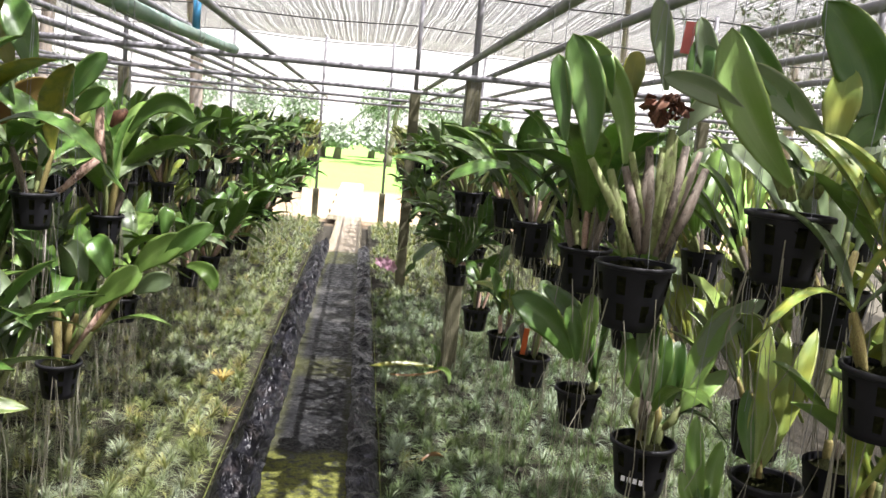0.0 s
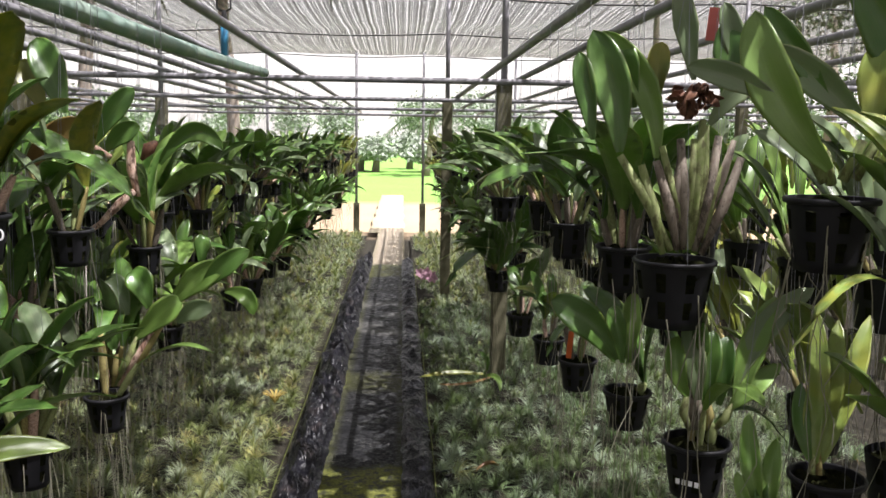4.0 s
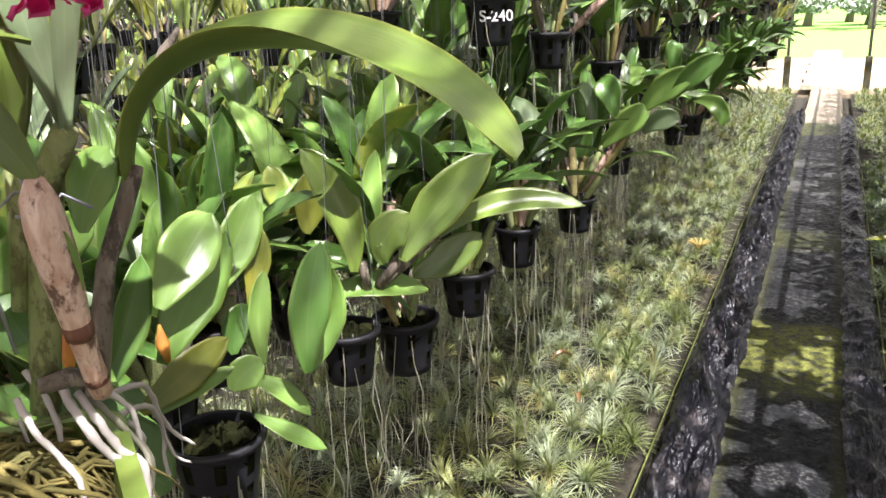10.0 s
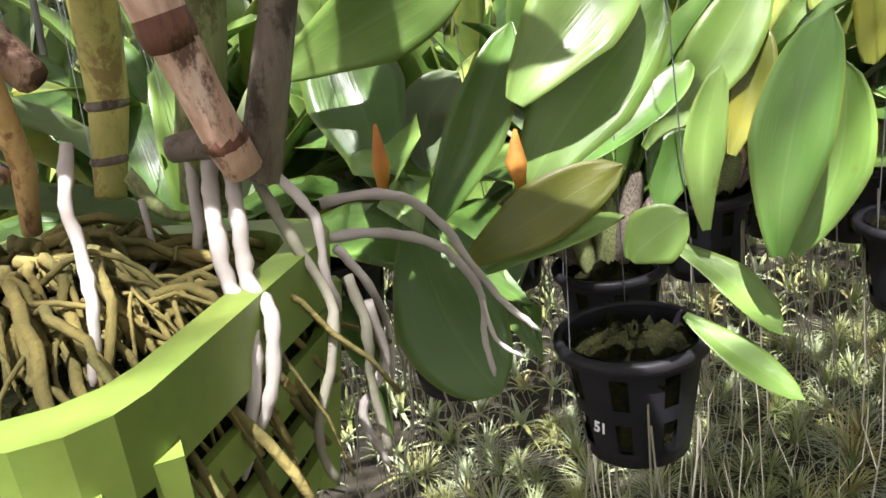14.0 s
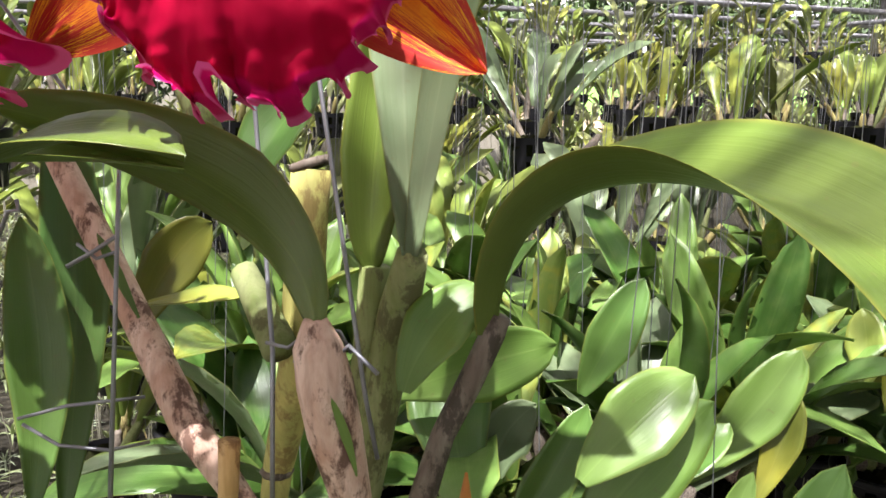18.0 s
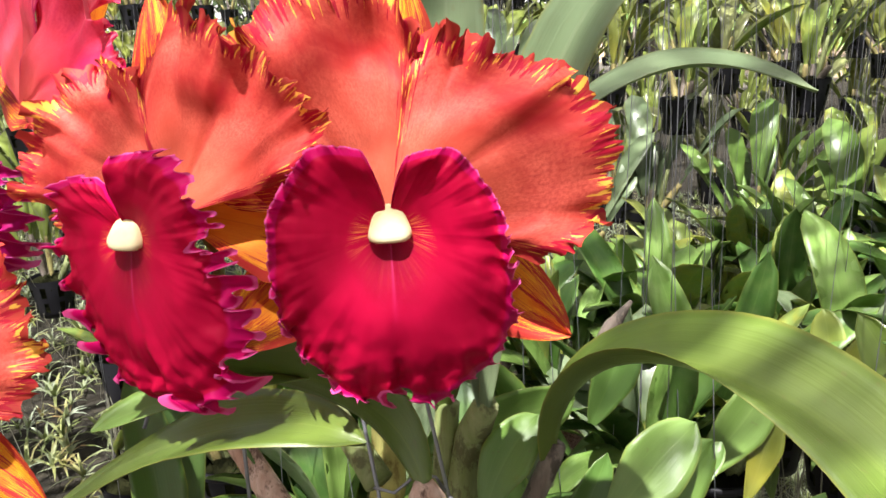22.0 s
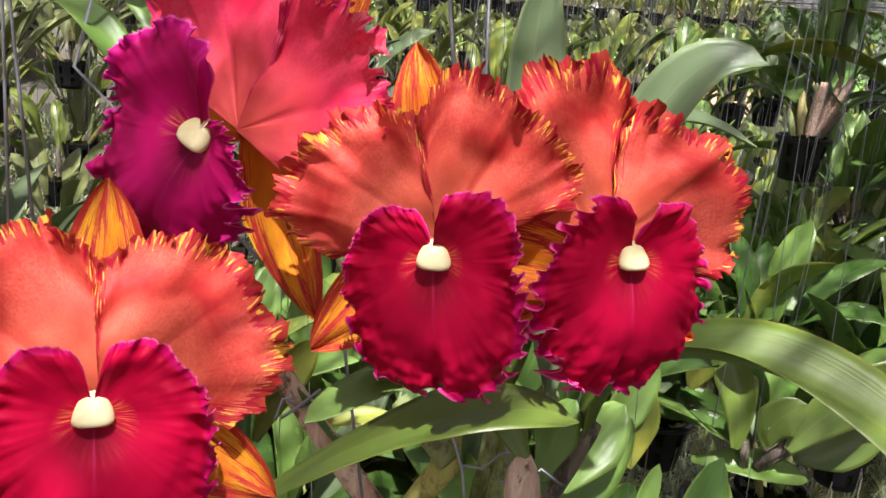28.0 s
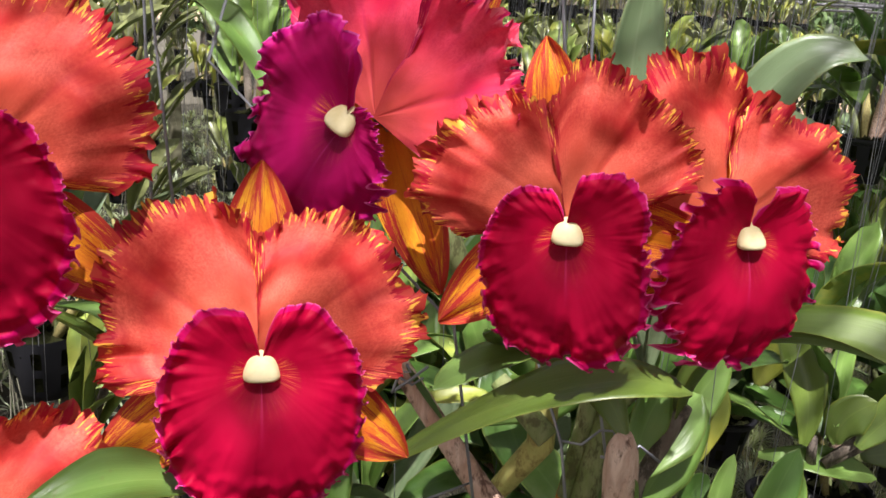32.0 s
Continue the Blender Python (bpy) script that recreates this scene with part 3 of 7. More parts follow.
def add_rod(name, parent, points, radius, mat, label="", sides=10):
    o = parent.matrix_basis.translation
    v, f = tube([Vector(p) - o for p in points], radius, sides)
    return child(name, mesh(name, v, f, mat), parent, label)


def add_root(parent, points, r0, r1, mat, seed, sides=8):
    """A smooth, slightly crooked and knobbly root through the points."""
    rng = random.Random(seed)
    o = parent.matrix_basis.translation
    p = [Vector(q) - o for q in points]
    p = [p[0] * 2 - p[1]] + p + [p[-1] * 2 - p[-2]]
    pts = []
    for k in range(1, len(p) - 2):
        for i in range(5):
            s = i / 5
            a, b, c, d = p[k - 1:k + 3]
            pts.append(0.5 * (2 * b + (c - a) * s + (2 * a - 5 * b + 4 * c - d) * s * s + (3 * b - a - 3 * c + d) * s ** 3))
    pts.append(p[-2])
    pts = [q + Vector((rng.uniform(-1, 1), rng.uniform(-1, 1), rng.uniform(-1, 1))) * r0 * 0.16 for q in pts]
    n = len(pts)
    v, f = tube(pts, [(r0 + (r1 - r0) * i / n) * rng.uniform(0.86, 1.14) * (0.35 if i == n - 1 else 1) for i in range(n)], sides)
    return child("root", mesh("root", v, f, mat), parent)


def club(a, b, r, rng=None, swell=0.55, n=9, ribs=0.06):
    """A ribbed, swollen pseudobulb from a to b."""
    a, b = Vector(a), Vector(b)
    rad = [r * (0.45 + 0.55 * math.sin(math.pi * min(1, 0.12 + 0.8 * (i / n) ** (0.8 + swell * 0.4)))) for i in range(n + 1)]
    verts, faces = tube([a.lerp(b, i / n) + Vector((0.003 * math.sin(3 * i), 0.003 * math.cos(2 * i), 0)) for i in range(n + 1)], rad, 12)
    axis = (b - a).normalized()
    out = []
    for i, v in enumerate(verts):
        k = i % 12
        foot = a + axis * (v - a).dot(axis)
        out.append(foot + (v - foot) * (1 + ribs * (1 if k % 2 else -1)))
    return out, faces


# ---------- pots ----------
def pot_meshes(r, h, rows=7, seg=24):
    """Slotted basket pot standing on z = 0: wall with open slots, and a rolled rim."""
    verts, faces = [], []
    zs = [h * j / rows for j in range(rows + 1)]
    for inner in (0, 1):
        for z in zs:
            rr = (r * 0.74 + r * 0.26 * z / h) - inner * 0.003
            verts += [(rr * math.cos(2 * math.pi * i / seg), rr * math.sin(2 * math.pi * i / seg), z + inner * 0.002) for i in range(seg)]
    off = seg * (rows + 1)
    for j in range(rows):
        for i in range(seg):
            if i % 3 == 1 and j in (1, 2, 4, 5):
                continue
            a, b = j * seg + i, j * seg + (i + 1) % seg
            faces += [(a, b, b + seg, a + seg), (b + off, a + off, a + seg + off, b + seg + off)]
    faces.append(tuple(range(seg))[::-1])
    body = mesh("pot", verts, faces, PLASTIC)
    ring = [(r * math.cos(2 * math.pi * i / seg), r * math.sin(2 * math.pi * i / seg)) for i in range(seg)]
    rv, rf = [], []
    for k, (dr, dz) in enumerate(((0.0, -0.007), (0.004, -0.006), (0.005, 0.0), (0.003, 0.0025), (-0.001, 0.002), (-0.003, -0.008))):
        rv += [(x * (1 + dr / r), y * (1 + dr / r), h + dz) for x, y in ring]
    rf = grid_faces(seg, 6, True)
    rim = mesh("rim", rv, rf, RIM)
    rng = random.Random(5)
    mv = [(0, 0, h * 0.99)]
    for q in range(1, 7):
        for i in range(seg):
            rr = r * 0.95 * q / 6
            mv.append((rr * math.cos(2 * math.pi * i / seg), rr * math.sin(2 * math.pi * i / seg), h * (0.99 - 0.15 * (q / 6) ** 2.2) + rng.uniform(-0.007, 0.009)))
    mf = [(0, 1 + i, 1 + (i + 1) % seg) for i in range(seg)] + [tuple(x + 1 for x in q) for q in grid_faces(seg, 6, True)]
    core = [(r * 0.70 * math.cos(2 * math.pi * i / seg), r * 0.70 * math.sin(2 * math.pi * i / seg), 0.012) for i in range(seg)]
    n = len(mv)
    mv += core
    mf += [(n - seg + i, n - seg + (i + 1) % seg, n + (i + 1) % seg, n + i)[::-1] for i in range(seg)]
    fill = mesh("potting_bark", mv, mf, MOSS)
    return body, rim, fill


POTS = {k: pot_meshes(*v) for k, v in {"mini": (0.038, 0.068), "tiny": (0.046, 0.080), "small": (0.055, 0.090), "medium": (0.062, 0.105), "large": (0.074, 0.125)}.items()}
POT_SIZE = {"mini": (0.038, 0.068), "tiny": (0.046, 0.080), "small": (0.055, 0.090), "medium": (0.062, 0.105), "large": (0.074, 0.125)}


def template_leaves():
    """Unit leaves: they start at the origin, rise along z and bow towards +y."""
    out = []
    for bend, wide, fold in ((0.12, 0.28, 0.25), (0.4, 0.32, 0.2), (0.75, 0.30, 0.15), (1.1, 0.27, 0.12), (0.25, 0.24, 0.35), (0.55, 0.35, 0.1)):
        a, c = Vector((0, 0, 0)), Vector((0, math.sin(bend * 1.2), math.cos(bend * 1.2)))
        b = Vector((0, 0.12 * bend, 0.62))
        v, f, uv = leaf_surface(a, b, c, wide, Vector((0, -1, 0.25)), fold, 9, 4, 0.45, 0, 0.006)
        out.append({m.name: mesh("leaf", v, f, m, uv) for m in (LEAF, LEAF_LIGHT, LEAF_YELLOW, LEAF_GREY, LEAF_OLIVE)})
    return out


LEAVES = template_leaves()
BULBS = []
for _r in (0.085, 0.11):
    _v, _f = club((0, 0, 0), (0, 0, 1), _r)
    BULBS.append({m.name: mesh("pseudobulb", _v, _f, m) for m in (BULB, BULB_GOLD, SHEATH_GREY, SHEATH)})


def root_mesh(seed, r, n, drop, mat=ROOT, thick=0.0009):
    rng = random.Random(seed)
    pieces = []
    for _ in range(n):
        a = rng.uniform(0, 2 * math.pi)
        p = Vector((r * math.cos(a), r * math.sin(a), rng.uniform(0.0, 0.08)))
        q = p + Vector((rng.uniform(-0.05, 0.05), rng.uniform(-0.05, 0.05), -rng.uniform(0.2, 1.0) * drop - p.z))
        pieces.append(tube(wander(p, q, 7, 0.011, rng), [thick * (1.3 - 0.1 * i) for i in range(8)], 4, False))
    v, f = merge(pieces)
    return mesh("root_tuft", v, f, mat)


ROOTS = [root_mesh(s, 0.050, 10, d) for s, d in ((1, 0.35), (2, 0.55), (3, 0.8), (4, 0.25))]
PIPE_Z = 2.145


def hanger(parent, r, z0, z1, lean=0.0):
    """Three wires from the pot's rim to a hook over the pipe."""
    pieces = []
    knot = Vector((lean, 0, z1 - 0.12))
    for k in range(3):
        a = 2.1 * k + 0.5
        pieces.append(tube([(r * math.cos(a), r * math.sin(a), z0), knot], 0.00042, 4, False))
    hook = [knot + Vector((0, 0, 0.12 * i / 3)) for i in range(4)]
    hook += [Vector((lean + 0.022 - 0.022 * math.cos(t), 0, z1 + 0.02 * math.sin(t))) for t in (0.6, 1.4, 2.2, 3.0)]
    pieces.append(tube(hook, 0.0010, 4, False))
    v, f = merge(pieces)
    child("hanger", mesh("hanger", v, f, WIRE), parent, "thin galvanised wire hanger")


def orchid(at, seed, size="medium", n=9, length=0.24, spread=0.5, mats=(LEAF, LEAF, LEAF_LIGHT, LEAF_GREY), roots=1, group="hanging orchids", label="", hang=True, lift=0.10, top=None, slim=1.0, aim=None):
    """A cattleya in a slotted black pot; at is the middle of the rim. aim: the way, in degrees, in which most leaves lean."""
    rng = random.Random(seed)
    r, h = POT_SIZE[size]
    base = Vector((at[0], at[1], at[2] - h))
    t = thing("orchid_plant", base, label or "leafy green orchid in a slotted black plastic pot, hung by wires", "orchid", group)
    body, rim, fill = POTS[size]
    turn = pose(0, 0, 0, 0, 0, rng.uniform(0, 360))
    child("pot", body, t, m=turn)
    child("rim", rim, t, m=turn)
    child("potting_bark", fill, t, m=turn)
    if roots is not None:
        child("root_tuft", ROOTS[roots % 4], t, "pale aerial roots hanging down", turn @ Matrix.Diagonal((r / 0.055, r / 0.055, rng.uniform(0.8, 1.25), 1)))
    if hang:
        hanger(t, r, h, (top or PIPE_Z) - base.z)
    for i in range(n):
        az = 2 * math.pi * (i * 0.382 + rng.uniform(-0.05, 0.05)) if aim is None else radians(aim) + rng.uniform(-1.7, 1.7)
        out = rng.uniform(0.15, 1.0)
        foot = Vector((r * 0.55 * out * math.cos(az), r * 0.55 * out * math.sin(az), h * 0.9))
        lean = spread * out * rng.uniform(0.5, 1.3)
        way = Vector((math.cos(az) * math.sin(lean), math.sin(az) * math.sin(lean), math.cos(lean)))
        blen = lift * rng.uniform(0.6, 1.35)
        q = way.to_track_quat("Z", "Y").to_matrix().to_4x4()
        bm_mat = rng.choice((BULB, BULB, BULB_GOLD, SHEATH_GREY, SHEATH))
        bw = rng.uniform(0.065, 0.10) if blen > 0.05 else 0.12
        child("pseudobulb", BULBS[i % 2][bm_mat.name], t, m=Matrix.Translation(foot) @ q @ Matrix.Diagonal((bw, bw, blen, 1)))
        tipp = foot + way * blen * 0.97
        for two in range(2 if rng.random() < 0.5 else 1):
            L = length * rng.uniform(0.72, 1.18)
            m = rng.choice(mats)
            spin = math.degrees(az) - 90 + rng.uniform(-35, 35) + 150 * two
            mm = Matrix.Translation(tipp) @ pose(0, 0, 0, 0, 0, spin) @ pose(0, 0, 0, -math.degrees(lean) * 0.8 + rng.uniform(-30, 22), rng.uniform(-22, 22), rng.uniform(-40, 40))
            child("leaf", LEAVES[rng.randrange(6)][m.name], t, m=mm @ Matrix.Diagonal((L * rng.uniform(0.9, 1.25) * slim, L, L, 1)))
    return t


def small_orchid(seed, level):
    """A far-off orchid with its leaves in one part; copied many times."""
    rng = random.Random(seed)
    t = thing("orchid_plant", (0, 0, -10), "hanging orchid in a black pot among many others", "orchid", "far hanging orchids")
    size = ("small", "medium")[seed % 2]
    r, h = POT_SIZE[size]
    body, rim, fill = POTS[size]
    child("pot", body, t)
    child("potting_bark", fill, t)
    child("root_tuft", ROOTS[(seed + 1) % 4], t, "pale aerial roots hanging down")
    hanger(t, r, h, PIPE_Z - level)
    pieces, uvs = [], []
    for i in range(11):
        az, lean = 2.6 + rng.uniform(-1.8, 1.8), rng.uniform(0.05, 0.75)
        out = Vector((math.cos(az), math.sin(az), 0))
        L, b0 = rng.uniform(0.16, 0.27), rng.uniform(0.04, 0.13)
        way = out * math.sin(lean) + Vector((0, 0, math.cos(lean)))
        p = out * r * 0.4 + Vector((0, 0, h * 0.9))
        if i < 5:
            q = way.to_track_quat("Z", "Y").to_matrix().to_4x4()
            child("pseudobulb", BULBS[i % 2][(BULB, SHEATH_GREY, BULB_GOLD)[(i + seed) % 3].name], t, m=Matrix.Translation(p) @ q @ Matrix.Diagonal((0.085, 0.085, b0, 1)))
        p = p + way * b0
        c = p + way * L * 0.75 + out * L * 0.35 * rng.random()
        v, f, uv = leaf_surface(p, p + way * L * 0.6, c, L * rng.uniform(0.2, 0.28), -out + Vector((0, 0, 0.4)), 0.25, 6, 2, 0.45, rng.uniform(-40, 40))
        pieces.append((v, f))
        uvs += uv
    v, f = merge(pieces)
    child("foliage", mesh("foliage", v, f, (LEAF_LIGHT, LEAF_YELLOW, LEAF_GREY)[seed % 3], uvs), t)
    return t


# ---------- flowers ----------
def petal_surface(angle, length, width, back=0.12, seed=0, n=26, across=22, square=2.4, waist=0.55):
    """A strap-like sepal facing +y, growing from the middle at angle (degrees from the right, anticlockwise as seen from the front)."""
    a = radians(angle)
    d, e = Vector((-math.cos(a), 0, math.sin(a))), Vector((math.sin(a), 0, math.cos(a)))
    verts, uvs = [], []
    for j in range(n + 1):
        v = j / n
        w = width * 0.5 * (0.16 + 0.84 * min(1, v / waist) ** 0.8) * max(0.0, 1 - max(0, (v - 0.45) / 0.55) ** square) ** 0.72
        w = max(w, width * 0.02)
        for i in range(across + 1):
            u = 2 * i / across - 1
            lift = -back * length * v * v + 0.16 * width * (u * u) * (1 - v) + 0.02 * length * math.sin(5 * u + 4 * v + seed)
            verts.append(d * (length * v) + e * (u * w) + Vector((0, lift, 0)))
            uvs.append((0.5 + 0.5 * u, v))
    return verts, grid_faces(across + 1, n + 1), uvs


def fan_petal(angle, length, half, back=0.1, frill=0.003, seed=0.0, n=44, across=260, cup=0.0):
    """A broad petal as a fan from its base: half is the half angle; smooth within, gathered into ruffles along its margin."""
    verts, uvs = [], []
    for i in range(across + 1):
        u = 2 * i / across - 1
        q = u * 7.0 + seed
        th = half * math.copysign(abs(u) ** 0.92, u)
        outline = 1 - 0.30 * abs(u) ** 3.2 + 0.04 * math.cos(3.1 * u + seed) + 0.10 * noise.noise(Vector((q * 0.4, seed, 6)))
        tear = 0.050 * noise.noise(Vector((q * 1.6, seed, 0.3))) + 0.045 * noise.noise(Vector((q * 4.2, seed, 2.0))) + 0.030 * noise.noise(Vector((q * 11.0, seed, 5.0)))
        phase = q * 3.0 + 2.0 * noise.noise(Vector((q * 0.6, seed, 11)))
        fine = q * 8.5 + 3.0 * noise.noise(Vector((q * 1.1, seed, 12)))
        gate = max(0.08, 0.45 + 0.85 * noise.noise(Vector((q * 0.5, seed, 14))))
        low = noise.noise(Vector((q * 0.55, seed, 8)))
        for j in range(n + 1):
            v = 1 - (1 - j / n) ** 2.0
            v12, v24 = v ** 12, v ** 24
            R = length * outline * (1 + tear * v12)
            R *= 1 + 0.035 * gate * math.sin(phase) * v12 + 0.022 * gate * math.sin(fine) * v24
            a = radians(angle + th + 3.0 * gate * math.sin(2 * phase + 0.6) * v12 + 1.5 * gate * math.sin(2 * fine) * v24)
            px, pz = math.cos(a) * v, math.sin(a) * v
            bend = noise.noise(Vector((px * 1.5 + seed, pz * 1.5, 1.0))) + 0.42 * noise.noise(Vector((px * 3.6 + seed, pz * 3.6, 2.0)))
            lift = -back * length * v * v + cup * length * u * u * v + 0.17 * length * bend * min(1, 1.5 * v)
            lift += 0.05 * length * math.exp(-(u / 0.07) ** 2) * -v * (1 - v)
            lift += frill * (3.0 * low * v ** 4 + 2.3 * gate * math.cos(phase) * (0.7 * v ** 9 + 0.3 * v ** 4) + 1.0 * gate * math.cos(fine) * v24)
            verts.append(Vector((-math.cos(a) * R * v, lift, math.sin(a) * R * v)))
            uvs.append((0.5 + 0.5 * u, v))
    nv = n + 1
    faces = [(i * nv + j, i * nv + j + 1, (i + 1) * nv + j + 1, (i + 1) * nv + j) for i in range(across) for j in range(n)]
    return verts, faces, uvs


def lip_surface(size, seed=0, frill=0.006, lobes=(0.84, 0.84), drop=0.60, spread=(1.0, 1.0), crumple=(1.0, 1.0), na=720, nr=52):
    """The heart-shaped ruffled lip: two side lobes that rise beside the column, left and right as seen from the front, and a long curled front lobe."""
    verts, uvs = [], []
    for i in range(na + 1):
        a = 2 * math.pi * i / na                                 # from the notch above, clockwise seen from the front
        sx, sz = math.sin(a), math.cos(a)
        up, dn = max(0.0, sz), max(0.0, -sz)
        near = math.degrees(min(a, 2 * math.pi - a))
        tall = lobes[1] if a < math.pi else lobes[0]
        lobe = (tall + (1.0 - tall) * step_between(45, 115, near)) * (0.74 + 0.26 * step_between(12, 48, near))
        base = 0.08 + (lobe - 0.08) * step_between(1, 17, near) + drop * dn ** 1.7
        base *= 1 + ((spread[1] if a < math.pi else spread[0]) - 1) * (1 - dn ** 2)
        base *= 1 + 0.07 * noise.noise(Vector((sx * 1.6, sz * 1.6, seed)))
        base *= 1 - 0.10 * math.exp(-((a - math.pi) / 0.10) ** 2)     # the front lobe's cleft
        th = 23 * a + 5.5 * noise.noise(Vector((a * 1.3, seed, 3))) + 2.0 * noise.noise(Vector((a * 4.1, seed, 31)))
        th2 = 57 * a + 4.5 * noise.noise(Vector((a * 4.0, seed, 6)))
        th3 = 128 * a + 5.0 * noise.noise(Vector((a * 9.0, seed, 9)))
        gate = min(1.25, max(0.30, 0.36 + 0.80 * step_between(70, 125, near) + 0.75 * noise.noise(Vector((a * 1.6, seed, 17)))))
        gate *= crumple[1] if a < math.pi else crumple[0]
        furrow = noise.noise(Vector((a * 2.2, seed, 12))) + 0.6 * noise.noise(Vector((a * 5.5, seed, 13)))
        crimp = noise.noise(Vector((a * 7.5, seed, 21))) + 0.7 * noise.noise(Vector((a * 14.0, seed, 22)))
        for j in range(nr + 1):
            r = 1 - (1 - j / nr) ** 2.2
            r6, r13 = r ** 13, r ** 28
            dep = 0.34 * r * (1 - 0.45 * r) * (1 - dn) + 0.56 * r * dn - 0.92 * dn * r * r + 0.42 * up * r * r - 0.34 * up * r ** 5 - 0.12 * abs(sx) * r ** 3
            dep *= size * min(1.0, base / 0.7)
            dep += 0.08 * size * math.exp(-(sx / 0.2) ** 2) * dn * r * (1 - r)
            dep += size * r * (0.10 * noise.noise(Vector((r * sx * 1.9, r * sz * 1.9, seed))) + 0.05 * noise.noise(Vector((r * sx * 4.5, r * sz * 4.5, seed + 7))))
            dep += size * (0.09 * furrow * r ** 3.0 * (0.3 + dn) + (0.05 * crimp + 0.13 * noise.noise(Vector((base * r * sx * 4.2, base * r * sz * 4.2, seed + 3))) + 0.07 * noise.noise(Vector((base * r * sx * 9.0, base * r * sz * 9.0, seed + 5)))) * r ** 4 * (0.55 + dn))
            dep += frill * gate * (1.9 * math.cos(th) * r ** 9 + 1.15 * math.cos(th2) * r ** 18 + 0.32 * math.cos(th3) * r ** 40)
            rad = size * 1.03 * base * r ** 0.92 * (1 - gate * (0.060 * max(0.0, math.cos(th)) * r ** 12 + 0.040 * max(0.0, math.cos(th2)) * r ** 18 + 0.008 * math.sin(th3) * r ** 40) * min(1.0, base))
            rad *= 1 + 0.010 * noise.noise(Vector((a * 40, seed, 4))) * r13
            aa = a + gate * (0.036 * math.sin(2 * th + 1.0) * r6 + 0.018 * math.sin(2 * th2) * r13) * step_between(20, 70, near)
            verts.append(Vector((-rad * math.sin(aa), dep, rad * math.cos(aa))))
            uvs.append((i / na, r))
    nv = nr + 1
    faces = [(i * nv + j, i * nv + j + 1, (i + 1) * nv + j + 1, (i + 1) * nv + j) for i in range(na) for j in range(nr)]
    return verts, faces, uvs


def flower(at, facing, roll, size, seed, petal=PETAL, lip=LIP, petals=((128, 1.1, 48), (22, 1.05, 52)), label="", lip_pose=(0, 0, 0), lobes=(0.84, 0.84), sepals=(88, -38, 218), drop=0.60, spread=(1.0, 1.0), crumple=(1.0, 1.0)):
    """A frilled cattleya flower whose column tip lies at at. size: half the lip's width; petals: angle, length and half angle of each."""
    y = Vector(facing).normalized()
    x = y.cross(Vector((0, 0, 1))).normalized()
    z = x.cross(y).normalized()
    m = Matrix.Translation(at) @ Matrix((x, y, z)).transposed().to_4x4() @ pose(0, 0, 0, 0, roll, 0)
    t = thing("orchid_flower", at, label or "frilled orange-red orchid flower with a crimson ruffled lip", "orchid flower", "orchid flowers", m)
    s = size
    off = Vector((0, -0.42 * s, 0.0))

    def put(name, surf, mat, shift, lab="", tilt=None):
        v, f, uv = surf
        me = mesh(name, [p + shift for p in v], f, mat, uv)
        return child(name, me, t, lab, tilt)

    for k, (ang, L) in enumerate(zip(sepals, (2.15, 2.05, 2.05))):
        put("sepal", petal_surface(ang, L * s, 0.92 * s, 0.06, seed + k, 20, 12, square=1.7, waist=0.4), SEPAL, off + Vector((0, -0.32 * s, 0)), "pointed yellow sepal flamed with red")
    for k, (ang, L, half) in enumerate(petals):
        put("petal", fan_petal(ang, 1.82 * s * L, half, 0.06, 0.080 * s, seed * 1.7 + 5.3 * k), petal, off + Vector((0, 0.05 * s * k, 0.02 * s)), "broad petal with a frilled margin")
    put("lip", lip_surface(s, seed, 0.085 * s, lobes, drop, spread, crumple), lip, Vector((0, 0.10 * s, -0.08 * s)), "ruffled crimson lip", pose(0, 0, 0, *lip_pose))
    cv = []
    for j in range(11):
        th = math.pi * j / 10
        wide = math.sin(th) ** 0.6 * (0.078 + 0.185 * (j / 10) ** 1.2) * s
        for i in range(16):
            a = 2 * math.pi * i / 16
            k = 1 + 0.07 * math.cos(3 * a - 1.57) + 0.07 * noise.noise(Vector((3 * math.cos(a), 3 * math.sin(a), j * 0.4 + seed)))
            cv.append(Vector((wide * math.cos(a) * k, 0.10 * s + 0.11 * s * j / 10 + wide * 0.7 * math.sin(a) * k, -0.02 * s + 0.155 * s * math.cos(th))))
    put("column_cap", (cv, grid_faces(16, 11, True), [(0, 0)] * len(cv)), CAP, Vector((0, 0, 0)), "waxy cream anther cap")
    v, f = tube([Vector((0, -0.46 * s, 0.05 * s)), Vector((0, -0.6 * s, 0.04 * s)), Vector((0, -0.75 * s, -0.05 * s)), Vector((0, -1.0 * s, -0.4 * s)), Vector((0, -1.1 * s, -1.3 * s))], [0.09 * s, 0.10 * s, 0.07 * s, 0.06 * s, 0.06 * s], 8)
    child("flower_stalk", mesh("flower_stalk", v, f, BULB), t, "green flower stalk")
    return t


# ---------- ground and path ----------
v, f = [(-400, -300, -0.09), (400, -300, -0.09), (400, 900, -0.09), (-400, 900, -0.09)], [(0, 1, 2, 3)]
setting("ground", mesh("ground", v, f, GROUND, smooth=False), "bare ground and bright green field beyond the house", "ground")


